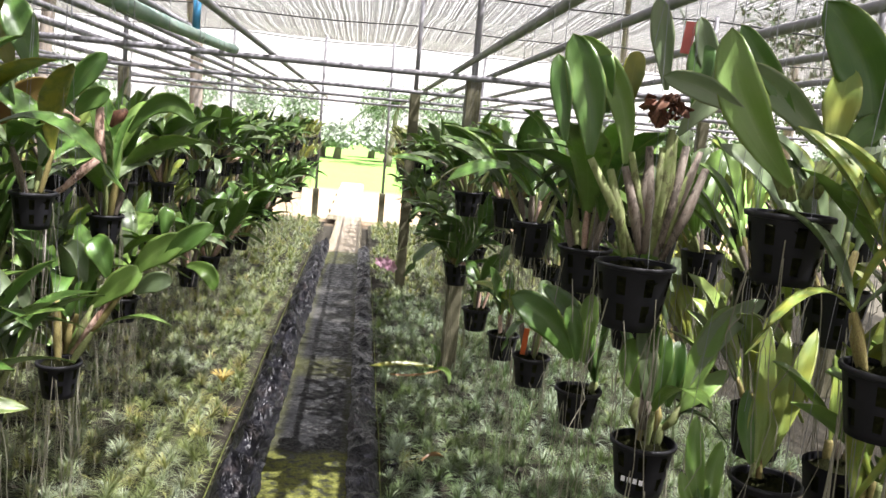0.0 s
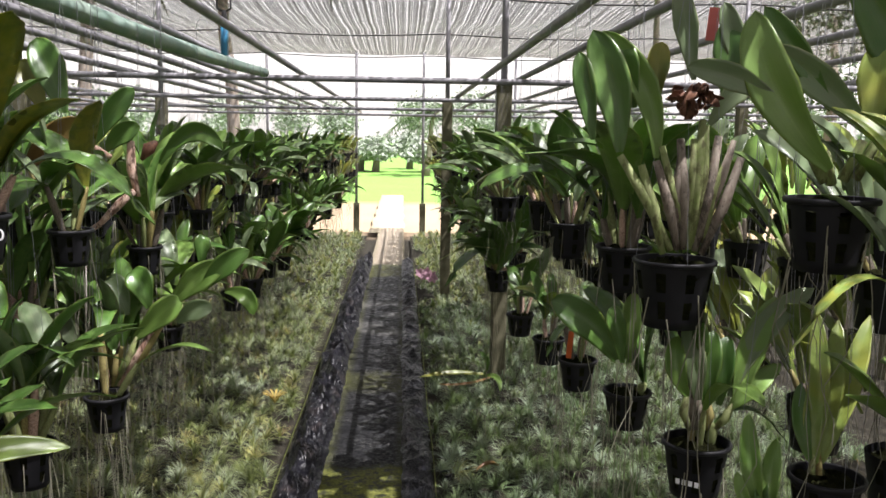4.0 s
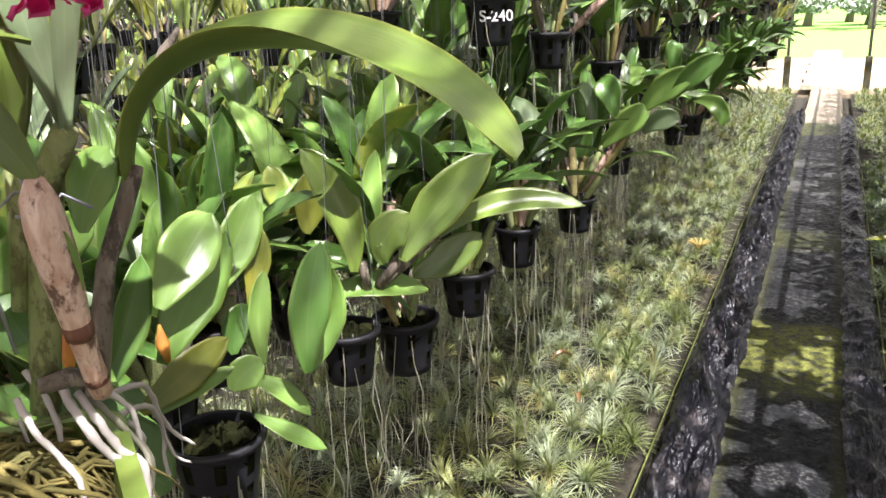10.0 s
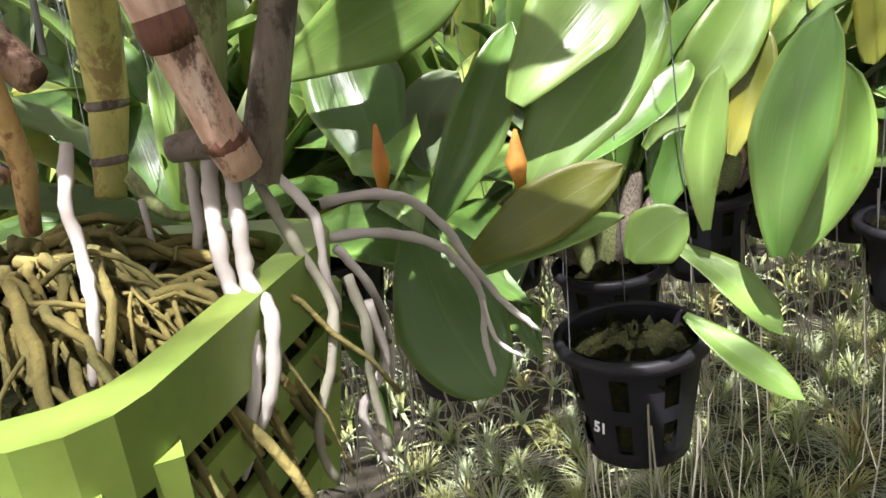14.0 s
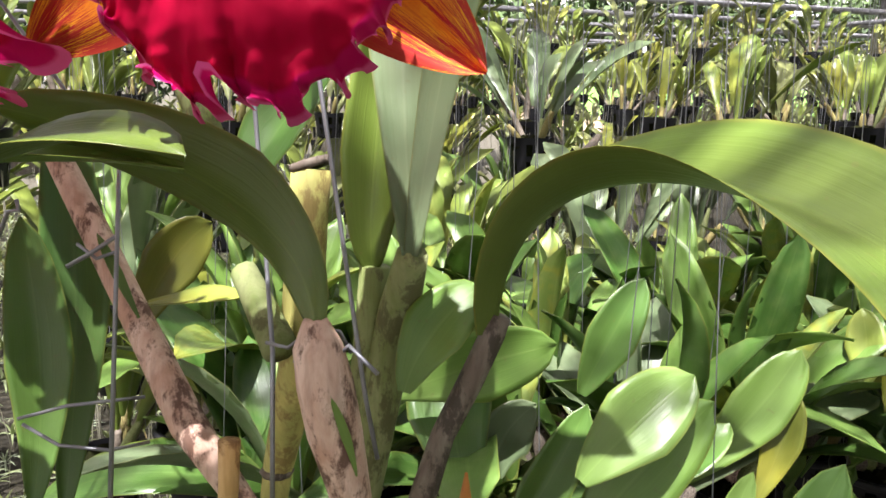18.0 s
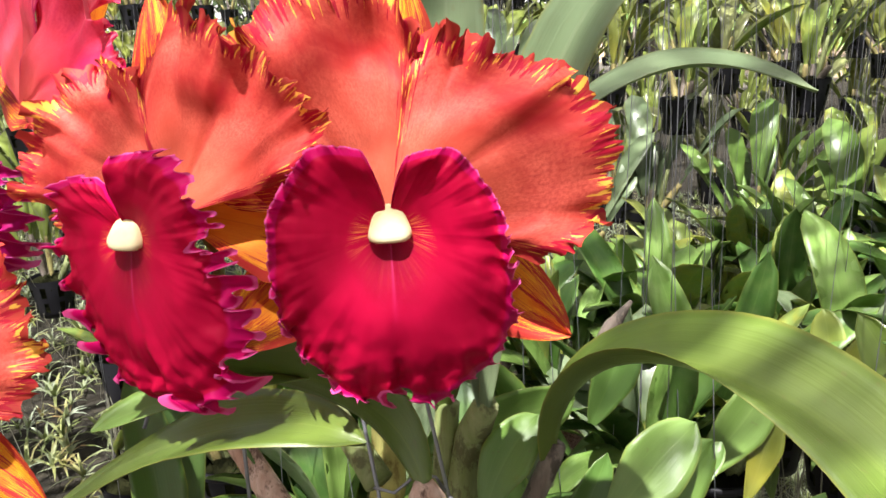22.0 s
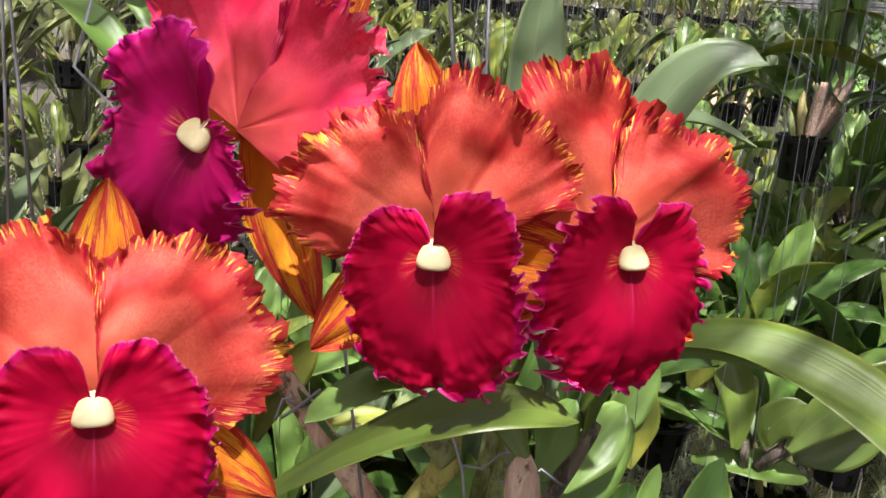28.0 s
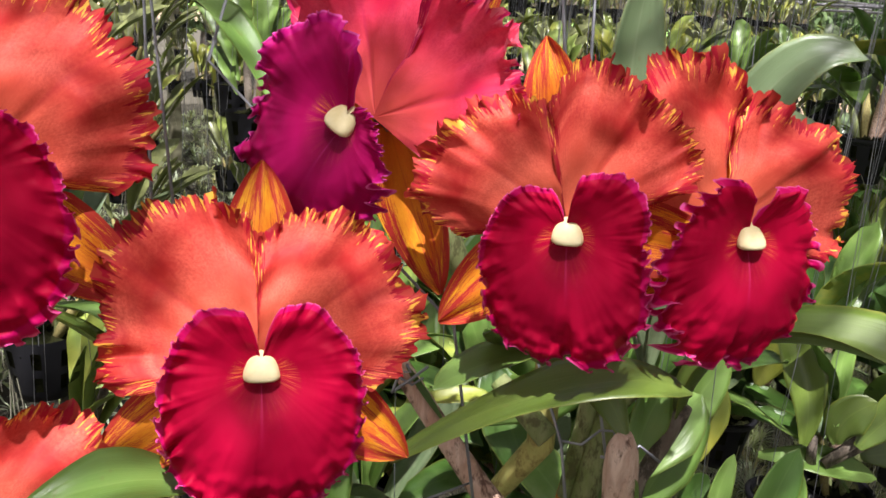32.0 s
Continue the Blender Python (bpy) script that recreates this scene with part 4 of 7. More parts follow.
def bed_sheet(name, x0, x1):
    nx, ny = 24, 130
    verts = []
    for j in range(ny + 1):
        for i in range(nx + 1):
            x, y = x0 + (x1 - x0) * i / nx, -3.0 + 17.6 * j / ny
            verts.append((x, y, -0.012 + 0.03 * noise.noise(Vector((x * 3, y * 3, 0)))))
    setting(name, mesh(name, verts, grid_faces(nx + 1, ny + 1), SOIL), "dark growing bed under the small plants", "ground")


bed_sheet("ground_bed_left", -12.0, -0.62)
bed_sheet("ground_bed_right", 0.14, 6.0)

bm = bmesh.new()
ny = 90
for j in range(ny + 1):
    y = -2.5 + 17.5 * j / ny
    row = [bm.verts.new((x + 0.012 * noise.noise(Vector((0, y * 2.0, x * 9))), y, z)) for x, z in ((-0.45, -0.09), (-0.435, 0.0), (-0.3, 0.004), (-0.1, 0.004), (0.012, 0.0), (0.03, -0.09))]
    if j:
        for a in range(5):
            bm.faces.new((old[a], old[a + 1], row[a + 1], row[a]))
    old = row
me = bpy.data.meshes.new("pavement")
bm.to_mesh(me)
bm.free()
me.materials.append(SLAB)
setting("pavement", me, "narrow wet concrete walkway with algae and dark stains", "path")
v, f = [], []
for j in range(41):
    y = 15.0 + 10.0 * j / 40
    wob = 0.05 * noise.noise(Vector((y, 0, 3)))
    v += [(-0.62 + wob, y, -0.02), (-0.6 + wob, y, 0.0), (0.02 + wob, y, 0.0), (0.04 + wob, y, -0.02)]
setting("pavement_far", mesh("pavement_far", v, grid_faces(4, 41), SLAB), "dry end of the concrete walkway, coloured pale as in full sun", "path")


def tarp(name, x0, x1, lift, seed, y1=11.3):
    """A crumpled plastic sheet along the walkway's side."""
    nx, ny = 24, 900
    verts = []
    for j in range(ny + 1):
        y = -1.5 + (y1 + 1.5) * j / ny
        wl = 0.02 * noise.noise(Vector((y * 1.7, seed, 0))) + 0.01 * noise.noise(Vector((y * 7, seed, 5)))
        for i in range(nx + 1):
            s = i / nx
            x = x0 + wl + (x1 - x0) * s + 0.008 * noise.noise(Vector((s * 4, y * 9, seed)))
            p = Vector((x * 7.0, y * 2.0, seed))
            z = lift * (0.5 + 0.9 * noise.noise(p) + 0.35 * noise.noise(p * 2.6) + 0.75 * (1 - abs(noise.noise(Vector((x * 5 + y * 1.5, y * 2.6, seed))))) ** 5 + 0.35 * (1 - abs(noise.noise(Vector((x * 11 - y * 2, y * 6.0, seed + 3))))) ** 5)
            z = z * math.sin(math.pi * min(1, max(0, s * 0.85 + 0.08))) ** 0.6 + 0.004
            verts.append((x, y, z))
    ob = new(name, mesh(name, verts, grid_faces(nx + 1, ny + 1), TARP))
    return tagged(ob, "crumpled black plastic sheet along the concrete walkway", "plastic sheet")


tarp("plastic_sheet", -0.605, -0.405, 0.125, 3)
tarp("plastic_sheet", -0.012, 0.145, 0.050, 8)
for x, s in ((-0.632, 1), (0.152, 2)):
    rng = random.Random(s)
    pts = [(x + 0.012 * noise.noise(Vector((y * 0.31 * 1.3, s, 0))), y * 0.31 - 1.5, 0.035 + 0.012 * noise.noise(Vector((y * 0.5, s, 9)))) for y in range(42)]
    v, f = tube(pts, 0.0032, 6)
    tagged(new("edging_line", mesh("edging_line", v, f, CORD)), "yellow-green cord edging the plant bed", "cord")


# ---------- tillandsia beds ----------
def rosettes(name, seed, x0, x1, y0, y1, step, blades, size, thin=0.034, mat=TILLANDSIA):
    rng = np.random.default_rng(seed)
    xs, ys = np.meshgrid(np.arange(x0, x1, step), np.arange(y0, y1, step))
    n = xs.size
    px = xs.ravel() + rng.uniform(-0.45, 0.45, n) * step
    py = ys.ravel() + rng.uniform(-0.45, 0.45, n) * step
    keep = (px > min(x0, x1)) & (px < max(x0, x1))
    px, py = px[keep], py[keep]
    n = px.size
    sc = size * rng.uniform(0.55, 1.25, n)
    tx, ty = rng.uniform(-0.4, 0.4, n), rng.uniform(-0.4, 0.4, n)
    verts = np.zeros((n, blades, 7, 3), dtype=np.float32)
    for b in range(blades):
        az = rng.uniform(-0.3, 0.3, n) + b * 2.4
        el = 0.15 + 1.35 * ((b + 0.5) / blades) ** 1.3 + rng.uniform(-0.15, 0.15, n)
        L = sc * rng.uniform(0.8, 1.1, n) * (0.75 + 0.3 * np.cos(el))
        w = sc * thin
        dx, dy = np.cos(az), np.sin(az)
        arch = rng.uniform(0.1, 0.45, n)
        rows = ((0.0, 0.0, 1.0), (0.4, 0.45, 0.8), (0.75, 0.75, 0.45))
        at = 0
        for f, g, ww in rows + ((1.0, 0.92, 0.0),):
            r = L * (f * np.cos(el) + 0.10 * f * f)
            h = L * (g * np.sin(el) - arch * f * f * np.cos(el)) + 0.25 * L * f * (1 - f)
            for s in ((-1, 1) if ww else (0,)):
                hx = px + dx * r - dy * w * s * ww + tx * h
                hy = py + dy * r + dx * w * s * ww + ty * h
                verts[:, b, at] = np.stack([hx, hy, np.maximum(h, -0.02) + 0.02], 1)
                at += 1
    V = verts.reshape(-1, 3)
    base = (np.arange(n * blades) * 7)[:, None]
    faces = (base + np.array([[0, 1, 3, 2, 2, 3, 5, 4, 4, 5, 6]])).astype(np.int32)
    me = bpy.data.meshes.new(name)
    nf = len(faces)
    me.vertices.add(len(V))
    me.vertices.foreach_set("co", V.ravel())
    loops = faces.ravel()
    me.loops.add(len(loops))
    me.loops.foreach_set("vertex_index", loops)
    me.polygons.add(nf * 3)
    starts = np.stack([np.arange(nf) * 11, np.arange(nf) * 11 + 4, np.arange(nf) * 11 + 8], 1).ravel()
    me.polygons.foreach_set("loop_start", starts.astype(np.int32))
    me.materials.append(mat)
    me.update(calc_edges=True)
    me.validate()
    ob = new(name, me)
    return tagged(ob, "dense bed of small silvery-green tillandsia rosettes on the ground", "tillandsia", kind="stuff")


rosettes("tillandsia_bed", 1, -2.3, -0.66, 0.9, 4.2, 0.104, 58, 0.122, 0.017)
rosettes("tillandsia_bed", 2, 0.18, 2.0, 1.1, 4.2, 0.104, 58, 0.122, 0.017, mat=TILLANDSIA_GREEN)
rosettes("tillandsia_bed", 3, -3.6, -0.66, 4.2, 8.2, 0.102, 34, 0.114, 0.026)
rosettes("tillandsia_bed", 4, 0.18, 2.6, 4.2, 8.2, 0.102, 34, 0.114, 0.026, TILLANDSIA_GREEN)
rosettes("tillandsia_bed", 5, -4.5, -0.68, 8.2, 14.6, 0.13, 16, 0.13, 0.06)
rosettes("tillandsia_bed", 6, 0.2, 3.5, 8.2, 14.6, 0.13, 16, 0.13, 0.06)
rosettes("tillandsia_bed", 7, -11.5, -2.3, -2.5, 5.0, 0.15, 12, 0.13, 0.06)


# ---------- the house's frame ----------
def pipe(name, a, b, r, mat, label, category="pipe", n=8, sag=0.0, seed=0):
    rng = random.Random(seed)
    pts = wander(a, b, n, 0.0, rng, sag)
    v, f = tube(pts, r, 10)
    return setting(name, mesh(name, v, f, mat), label, category)


k = 0
for y in (5.75, 8.6, 11.5, 14.4, -3.0):
    k += 1
    pipe("trim_beam_%d" % k, (-12, y, 2.115), (8, y, 2.105), 0.021, PIPE, "grey galvanised cross pipe", "pipe", seed=k)
for i, (x, r) in enumerate(((0.56, 0.020), (0.83, 0.018), (1.3, 0.018), (1.75, 0.018), (2.3, 0.018), (-0.73, 0.018), (-1.02, 0.016), (-1.25, 0.016), (-1.42, 0.02), (-1.65, 0.016), (-1.95, 0.022), (-2.6, 0.022), (-3.3, 0.022), (-4.2, 0.022), (-5.3, 0.022), (-6.4, 0.022), (-7.6, 0.022), (-8.9, 0.022), (-10.3, 0.022), (3.2, 0.022))):
    pipe("trim_rail_%d" % (i + 1), (x, -4, 2.155), (x, 14.6, 2.155), r, PIPE, "grey galvanised pipe that carries the hangers", "pipe", n=16, seed=i)
pipe("trim_hose", (-0.95, -2, 2.12), (-0.93, 5.6, 2.13), 0.030, HOSE, "weathered green water pipe under the roof", "pipe", 14, 0.07)
k = 0
for x, y in ((0.68, 5.8), (0.45, 8.75), (0.36, 14.9), (-0.83, 14.9), (-2.5, 8.75), (-2.4, 14.9), (-2.6, 5.8), (-5.6, 5.8), (-5.6, 2.8), (-5.6, 8.75), (3.6, 5.8), (3.6, 8.75), (-8.4, 2.8), (-8.4, 5.8), (2.0, 14.9), (3.6, 2.8)):
    k += 1
    low = 2.16 if y < 14 else 0.6
    bm = bmesh.new()
    bmesh.ops.create_cube(bm, size=1.0, matrix=Matrix.Translation((x, y, low / 2 - 0.05)) @ Matrix.Diagonal((0.105, 0.105, low, 1)))
    bmesh.ops.bevel(bm, geom=bm.edges[:], offset=0.008, segments=1, affect="EDGES")
    me = bpy.data.meshes.new("post_foot")
    bm.to_mesh(me)
    bm.free()
    me.materials.append(POST)
    foot = setting("post_%d" % k, me, "mossy concrete post with a pipe on top", "post")
    v, f = tube([(x, y, low - 0.12), (x, y, 3.22)], 0.024, 10)
    child("pipe", mesh("pipe", v, f, PIPE), foot, "grey pipe")

# cables and the shade cloth
for i, y in enumerate((2.9, 5.8, 8.75, 11.8, 14.9)):
    pts = [(x, y, 3.17 - 0.05 * math.sin(math.pi * ((x + 8.4) % 3.0) / 3.0)) for x in np.linspace(-12, 8, 41)]
    v, f = tube(pts, 0.009, 6)
    setting("trim_cable_%d" % (i + 1), mesh("trim_cable", v, f, CABLE), "black support cable under the shade cloth", "cable")
verts, nx, ny = [], 60, 70
for j in range(ny + 1):
    for i in range(nx + 1):
        x, y = -12.0 + 20.0 * i / nx, -4.0 + 19.0 * j / ny
        sag = 0.06 * math.sin(math.pi * ((y + 0.1) % 2.95) / 2.95)
        verts.append((x, y, 3.2 - sag + 0.03 * noise.noise(Vector((x * 1.2, y * 1.2, 0)))))
setting("ceiling", mesh("ceiling", verts, grid_faces(nx + 1, ny + 1), NET), "grey woven shade cloth with clear slits", "shade cloth")

# sprinkler on its riser
sp = thing("sprinkler", (-0.954, 4.47, 2.13), "plastic sprinkler on a blue upright pipe", "sprinkler")
add_rod("riser", sp, [(-0.954, 4.47, 2.13), (-0.954, 4.47, 2.30)], 0.02, BLUE, "blue pipe")
add_rod("body", sp, [(-0.954, 4.47, 2.30), (-0.954, 4.47, 2.36)], [0.022, 0.012], CABLE)
for sx in (-1, 1):
    add_rod("arm", sp, [(-0.954, 4.47, 2.35), (-0.954 + 0.035 * sx, 4.47, 2.37), (-0.954 + 0.035 * sx, 4.47, 2.42), (-0.954, 4.47, 2.44)], 0.006, CABLE)


# ---------- palms and far trees ----------
def palm(x, y, h, seed):
    rng = random.Random(seed)
    t = thing("palm_tree", (x, y, -0.09), "tall palm tree with drooping fronds", "palm tree", "palms outside")
    v, f = tube(wander((0, 0, 0), (rng.uniform(-0.5, 0.5), 0, h), 8, 0.05, rng), [0.16 - 0.008 * i for i in range(9)], 10)
    child("trunk", mesh("trunk", v, f, BARK), t)
    for k in range(16):
        az, el = k * 2.4, rng.uniform(-0.2, 1.1)
        out = Vector((math.cos(az), math.sin(az), 0))
        pts = [Vector((0, 0, h)) + out * (2.2 * s * math.cos(el * (1 - s * 0.4))) + Vector((0, 0, 2.0 * s * math.sin(el) - 1.6 * s * s)) for s in [i / 9 for i in range(10)]]
        pieces = [tube(pts, 0.015, 4, False)]
        side = Vector((-out.y, out.x, 0))
        for i in range(1, 10):
            for sg in (-1, 1):
                for q in (0.0, 0.5):
                    p = pts[i - 1].lerp(pts[i], q)
                    e = p + side * sg * rng.uniform(0.35, 0.6) + out * 0.2 - Vector((0, 0, rng.uniform(0.1, 0.4)))
                    w = out * 0.035
                    pieces.append(([p - w, p + w, e], [(0, 1, 2)]))
        v, f = merge(pieces)
        child("frond", mesh("frond", v, f, PALM), t)


for x, y, h, s in ((-3.6, 18.5, 6.3, 1), (-6.5, 17.0, 6.6, 2), (9.6, 31, 8.6, 3), (-15, 12, 6.5, 4), (-15, 3, 6.0, 5), (1.2, 40, 3.0, 6)):
    palm(x, y, h, s)


def tree(x, y, h, w, seed, mat=TREE, leaf=0.16):
    rng = random.Random(seed)
    t = thing("tree", (x, y, -0.09), "leafy green tree in the distance", "tree", "far trees")
    v, f = tube([(0, 0, 0), (0.1, 0, h * 0.5), (0, 0.1, h * 0.8)], [0.22, 0.15, 0.06], 8)
    child("trunk", mesh("trunk", v, f, BARK), t)
    verts, faces = [], []
    for _ in range(2000):
        p = Vector((rng.gauss(0, 1), rng.gauss(0, 1), rng.gauss(0, 1))).normalized() * rng.uniform(0.4, 1.0)
        p = Vector((p.x * w, p.y * w, h * 0.66 + p.z * h * 0.36)) * (1 + 0.2 * noise.noise(p * 2 + Vector((seed, 0, 0))))
        a, b = Vector((rng.uniform(-1, 1), rng.uniform(-1, 1), rng.uniform(-1, 1))) * leaf, Vector((rng.uniform(-1, 1), rng.uniform(-1, 1), rng.uniform(-1, 1))) * leaf
        n = len(verts)
        verts += [p, p + a, p + b]
        faces.append((n, n + 1, n + 2))
    child("crown", mesh("crown", verts, faces, mat, smooth=False), t)


# the two far rows take the leaf colour paled to stand in for haze
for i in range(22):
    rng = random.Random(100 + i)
    tree(-60 + 6 * i + rng.uniform(-2, 2), rng.uniform(75, 110), rng.uniform(4, 7), rng.uniform(2.4, 4), i, HAZE_TINTED_TREE, 0.35)
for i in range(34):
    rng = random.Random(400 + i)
    tree(-22 + 1.3 * i + rng.uniform(-0.4, 0.4), rng.uniform(44, 50), rng.uniform(1.4, 2.2), rng.uniform(1.0, 1.5), 100 + i, HAZE_TINTED_TREE, 0.2)
for i in range(26):
    rng = random.Random(200 + i)
    tree(rng.uniform(-17.5, -14), -12 + 2.0 * i, rng.uniform(3.4, 5.4), rng.uniform(1.8, 2.6), 40 + i, TREE, 0.22)
for i in range(10):
    rng = random.Random(300 + i)
    tree(rng.uniform(12, 15), -8 + 4.0 * i, rng.uniform(4, 7), rng.uniform(2, 3), 60 + i)


# ---------- hanging orchids placed one by one ----------
DARK = (LEAF, LEAF, LEAF_GREY, LEAF_LIGHT)
# left of the walkway
orchid((-0.725, 1.28, 1.125), 11, "tiny", 10, 0.21, 0.7, DARK, 0)
orchid((-0.72, 1.53, 1.14), 12, "tiny", 10, 0.20, 0.6, DARK, 1)
left_plant = orchid((-0.705, 1.90, 1.115), 13, "tiny", 2, 0.22, 0.95, (LEAF_LIGHT, LEAF, LEAF_GREY), 1, lift=0.12)
orchid((-0.78, 2.15, 1.10), 14, "tiny", 10, 0.20, 0.8, DARK, 1)
left_s = orchid((-0.72, 1.40, 1.58), 15, "tiny", 11, 0.25, 0.5, (LEAF, LEAF_OLIVE), 3)
left_high = orchid((-0.77, 1.90, 1.50), 16, "tiny", 5, 0.24, 0.6, (LEAF, LEAF_OLIVE, LEAF_GREY), 2)
orchid((-0.755, 2.38, 1.40), 17, "tiny", 11, 0.25, 0.5, DARK, 1)
orchid((-0.83, 3.36, 1.42), 18, "tiny", 13, 0.25, 0.6, DARK, 2)
orchid((-0.73, 4.95, 1.00), 19, "tiny", 18, 0.26, 0.9, DARK, 0)
for k, (x, y, z) in enumerate(((-0.92, 1.98, 1.26), (-0.95, 2.60, 1.12), (-0.86, 2.90, 1.45), (-0.90, 2.34, 1.16), (-0.80, 2.76, 1.08), (-0.96, 1.74, 1.34), (-0.90, 3.12, 1.12), (-1.02, 2.15, 1.50), (-0.74, 3.50, 1.06), (-1.00, 1.50, 1.56))):
    orchid((x, y, z), 60 + k, "tiny", 13, 0.22, 0.55, (LEAF_LIGHT, LEAF, LEAF_GREY, LEAF_LIGHT), k % 4, slim=0.8, aim=120)
# right of the walkway
right_big = orchid((0.599, 1.189, 1.637), 21, "medium", 0, 0.27, 0.75, (LEAF, LEAF_GREY, LEAF_LIGHT), 0, lift=0.07, top=2.16)
right_tall = orchid((0.490, 1.536, 1.495), 22, "large", 0, 0.30, 0.4, (LEAF, LEAF_GREY, LEAF), 2, lift=0.17)
orchid((0.50, 1.93, 1.47), 23, "medium", 12, 0.27, 0.5, DARK, 2, lift=0.12)
orchid((0.48, 2.47, 1.47), 24, "medium", 12, 0.27, 0.5, DARK, 1, lift=0.12)
orchid((0.49, 2.95, 1.50), 25, "medium", 12, 0.25, 0.6, (LEAF, LEAF_YELLOW, LEAF), 1)
orchid((0.42, 3.57, 1.47), 26, "medium", 15, 0.27, 0.8, DARK, 0)
orchid((0.44, 3.9, 1.10), 27, "medium", 16, 0.28, 1.2, DARK, 2, lift=0.05)
right_mid = orchid((0.55, 1.53, 1.14), 31, "medium", 4, 0.20, 0.30, (LEAF, LEAF_LIGHT), 2, lift=0.07, slim=0.75)
right_low = orchid((0.53, 1.95, 1.11), 32, "small", 1, 0.26, 0.5, (LEAF, LEAF_LIGHT), 1, lift=0.03)
orchid((0.51, 2.42, 1.06), 33, "small", 4, 0.16, 0.4, DARK, 1)
orchid((0.50, 2.85, 1.02), 34, "small", 4, 0.18, 0.4, (LEAF_YELLOW, LEAF), 1)
orchid((0.47, 3.35, 1.00), 35, "small", 4, 0.16, 0.4, DARK, 0)
right_young = orchid((0.570, 1.263, 1.106), 36, "small", 0, 0.17, 0.35, (LEAF_LIGHT, LEAF), 1, lift=0.03)
right_yellow = orchid((0.655, 1.243, 1.19), 37, "small", 0, 0.30, 0.22, (LEAF_LIGHT, LEAF_LIGHT, LEAF), 1, lift=0.10)
orchid((0.608, 0.998, 1.092), 38, "small", 0, roots=1, label="black plastic pot of bark hung by wires, bare of leaves")
orchid((0.70, 1.05, 1.20), 39, "small", 6, 0.24, 0.14, (LEAF_YELLOW,), 1, lift=0.08, slim=0.6)
orchid((0.641, 0.967, 1.462), 40, "small", 7, 0.20, 0.35, (LEAF_YELLOW, LEAF_GREY), 2, lift=0.12, slim=0.5)

# further pots down both rows, and the rows behind
rng = random.Random(77)
seed = 500
for y in np.arange(3.9, 9.5, 0.55):
    for z, dx in ((1.08, 0.0), (1.45, -0.06)):
        seed += 1
        if abs(y - 4.95) < 0.2 and z < 1.2:
            continue
        orchid((-0.76 + dx + rng.uniform(-0.06, 0.06), y + rng.uniform(-0.12, 0.12), z + rng.uniform(-0.05, 0.06)), seed, ("tiny", "small")[seed % 2], 13, 0.21, 0.9, DARK, seed % 4)
for y in np.arange(4.3, 9.5, 0.5):
    for z, dx in ((1.08, 0.0), (1.47, 0.03)):
        seed += 1
        orchid((0.52 + dx + rng.uniform(-0.05, 0.05), y + rng.uniform(-0.12, 0.12), z + rng.uniform(-0.05, 0.06)), seed, ("tiny", "small")[seed % 2], 13, 0.21, 0.9, DARK, seed % 4)

BRIGHT = (LEAF_LIGHT, LEAF_LIGHT, LEAF, LEAF_YELLOW)
for i in range(26):
    x, y = -0.86 - 0.17 * (i % 3) + rng.uniform(-0.04, 0.04), 0.30 + 0.115 * (i // 3) * 1.5 + rng.uniform(-0.05, 0.05)
    orchid((x, y, 1.16 + rng.uniform(-0.05, 0.04)), 700 + i, "tiny", 15, 0.20, 0.6, BRIGHT if i % 6 else DARK, i % 4, lift=0.07, slim=0.82, aim=150)

LEVELS = (0.97, 1.08, 1.38, 1.70)
PROTO = {lv: [small_orchid(i, lv) for i in range(8)] for lv in LEVELS}
LOOSE = {}


def gather(ob, m):
    """Adds a copy of a plant to the joined mass of plants too far off to be told apart."""
    for o in ob.children:
        vs, fs, mats = LOOSE.setdefault(o.data.materials[0].name, ([], [], o.data.materials[0]))
        n = len(vs)
        mm = m @ o.matrix_basis
        vs += [mm @ v.co for v in o.data.vertices]
        fs += [tuple(i + n for i in q.vertices) for q in o.data.polygons]


def row_of(x, y0, y1, step, levels, skip=0.06, loose=False):
    for y in np.arange(y0, y1, step):
        for z in levels:
            if rng.random() < skip:
                continue
            m = Matrix.Translation((x + rng.uniform(-0.02, 0.02), y + rng.uniform(-0.1, 0.1), z + rng.uniform(-0.006, 0.006))) @ pose(0, 0, 0, 0, 0, rng.uniform(-60, 60))
            (gather if loose else copy_thing)(rng.choice(PROTO[z]), m)


LO, MID, HI, TOP = LEVELS
row_of(-1.02, 1.5, 9, 0.22, (MID,))
row_of(-1.02, 2.3, 9, 0.24, (HI,))
row_of(-1.25, 1.5, 9, 0.25, (MID,))
row_of(-1.42, -0.6, 9, 0.26, (LO,))
row_of(-1.65, -1.0, 9, 0.42, (MID,))
row_of(-1.95, -1.0, 9, 0.42, (MID, HI))
row_of(-2.6, -2.0, 8, 0.42, (LO, HI), loose=True)
row_of(-3.3, -2.5, 7, 0.42, (LO, MID, HI), loose=True)
row_of(-4.2, -2.8, 8, 0.45, (LO, HI, TOP), loose=True)
row_of(-5.3, -3.0, 9, 0.45, (LO, MID, HI, TOP), loose=True)
row_of(-6.4, -3.0, 10, 0.5, (LO, HI, TOP), loose=True)
row_of(-7.6, -3.0, 11, 0.5, (LO, MID, HI, TOP), loose=True)
row_of(-8.9, -3.0, 12, 0.5, (LO, HI, TOP), loose=True)
row_of(-10.3, -3.0, 12, 0.5, (LO, MID, HI, TOP), loose=True)
row_of(0.83, 0.8, 9, 0.30, (MID, HI))
row_of(1.3, 1.0, 9, 0.42, (MID, HI), loose=True)
row_of(1.75, 1.2, 9, 0.55, (MID, HI), loose=True)
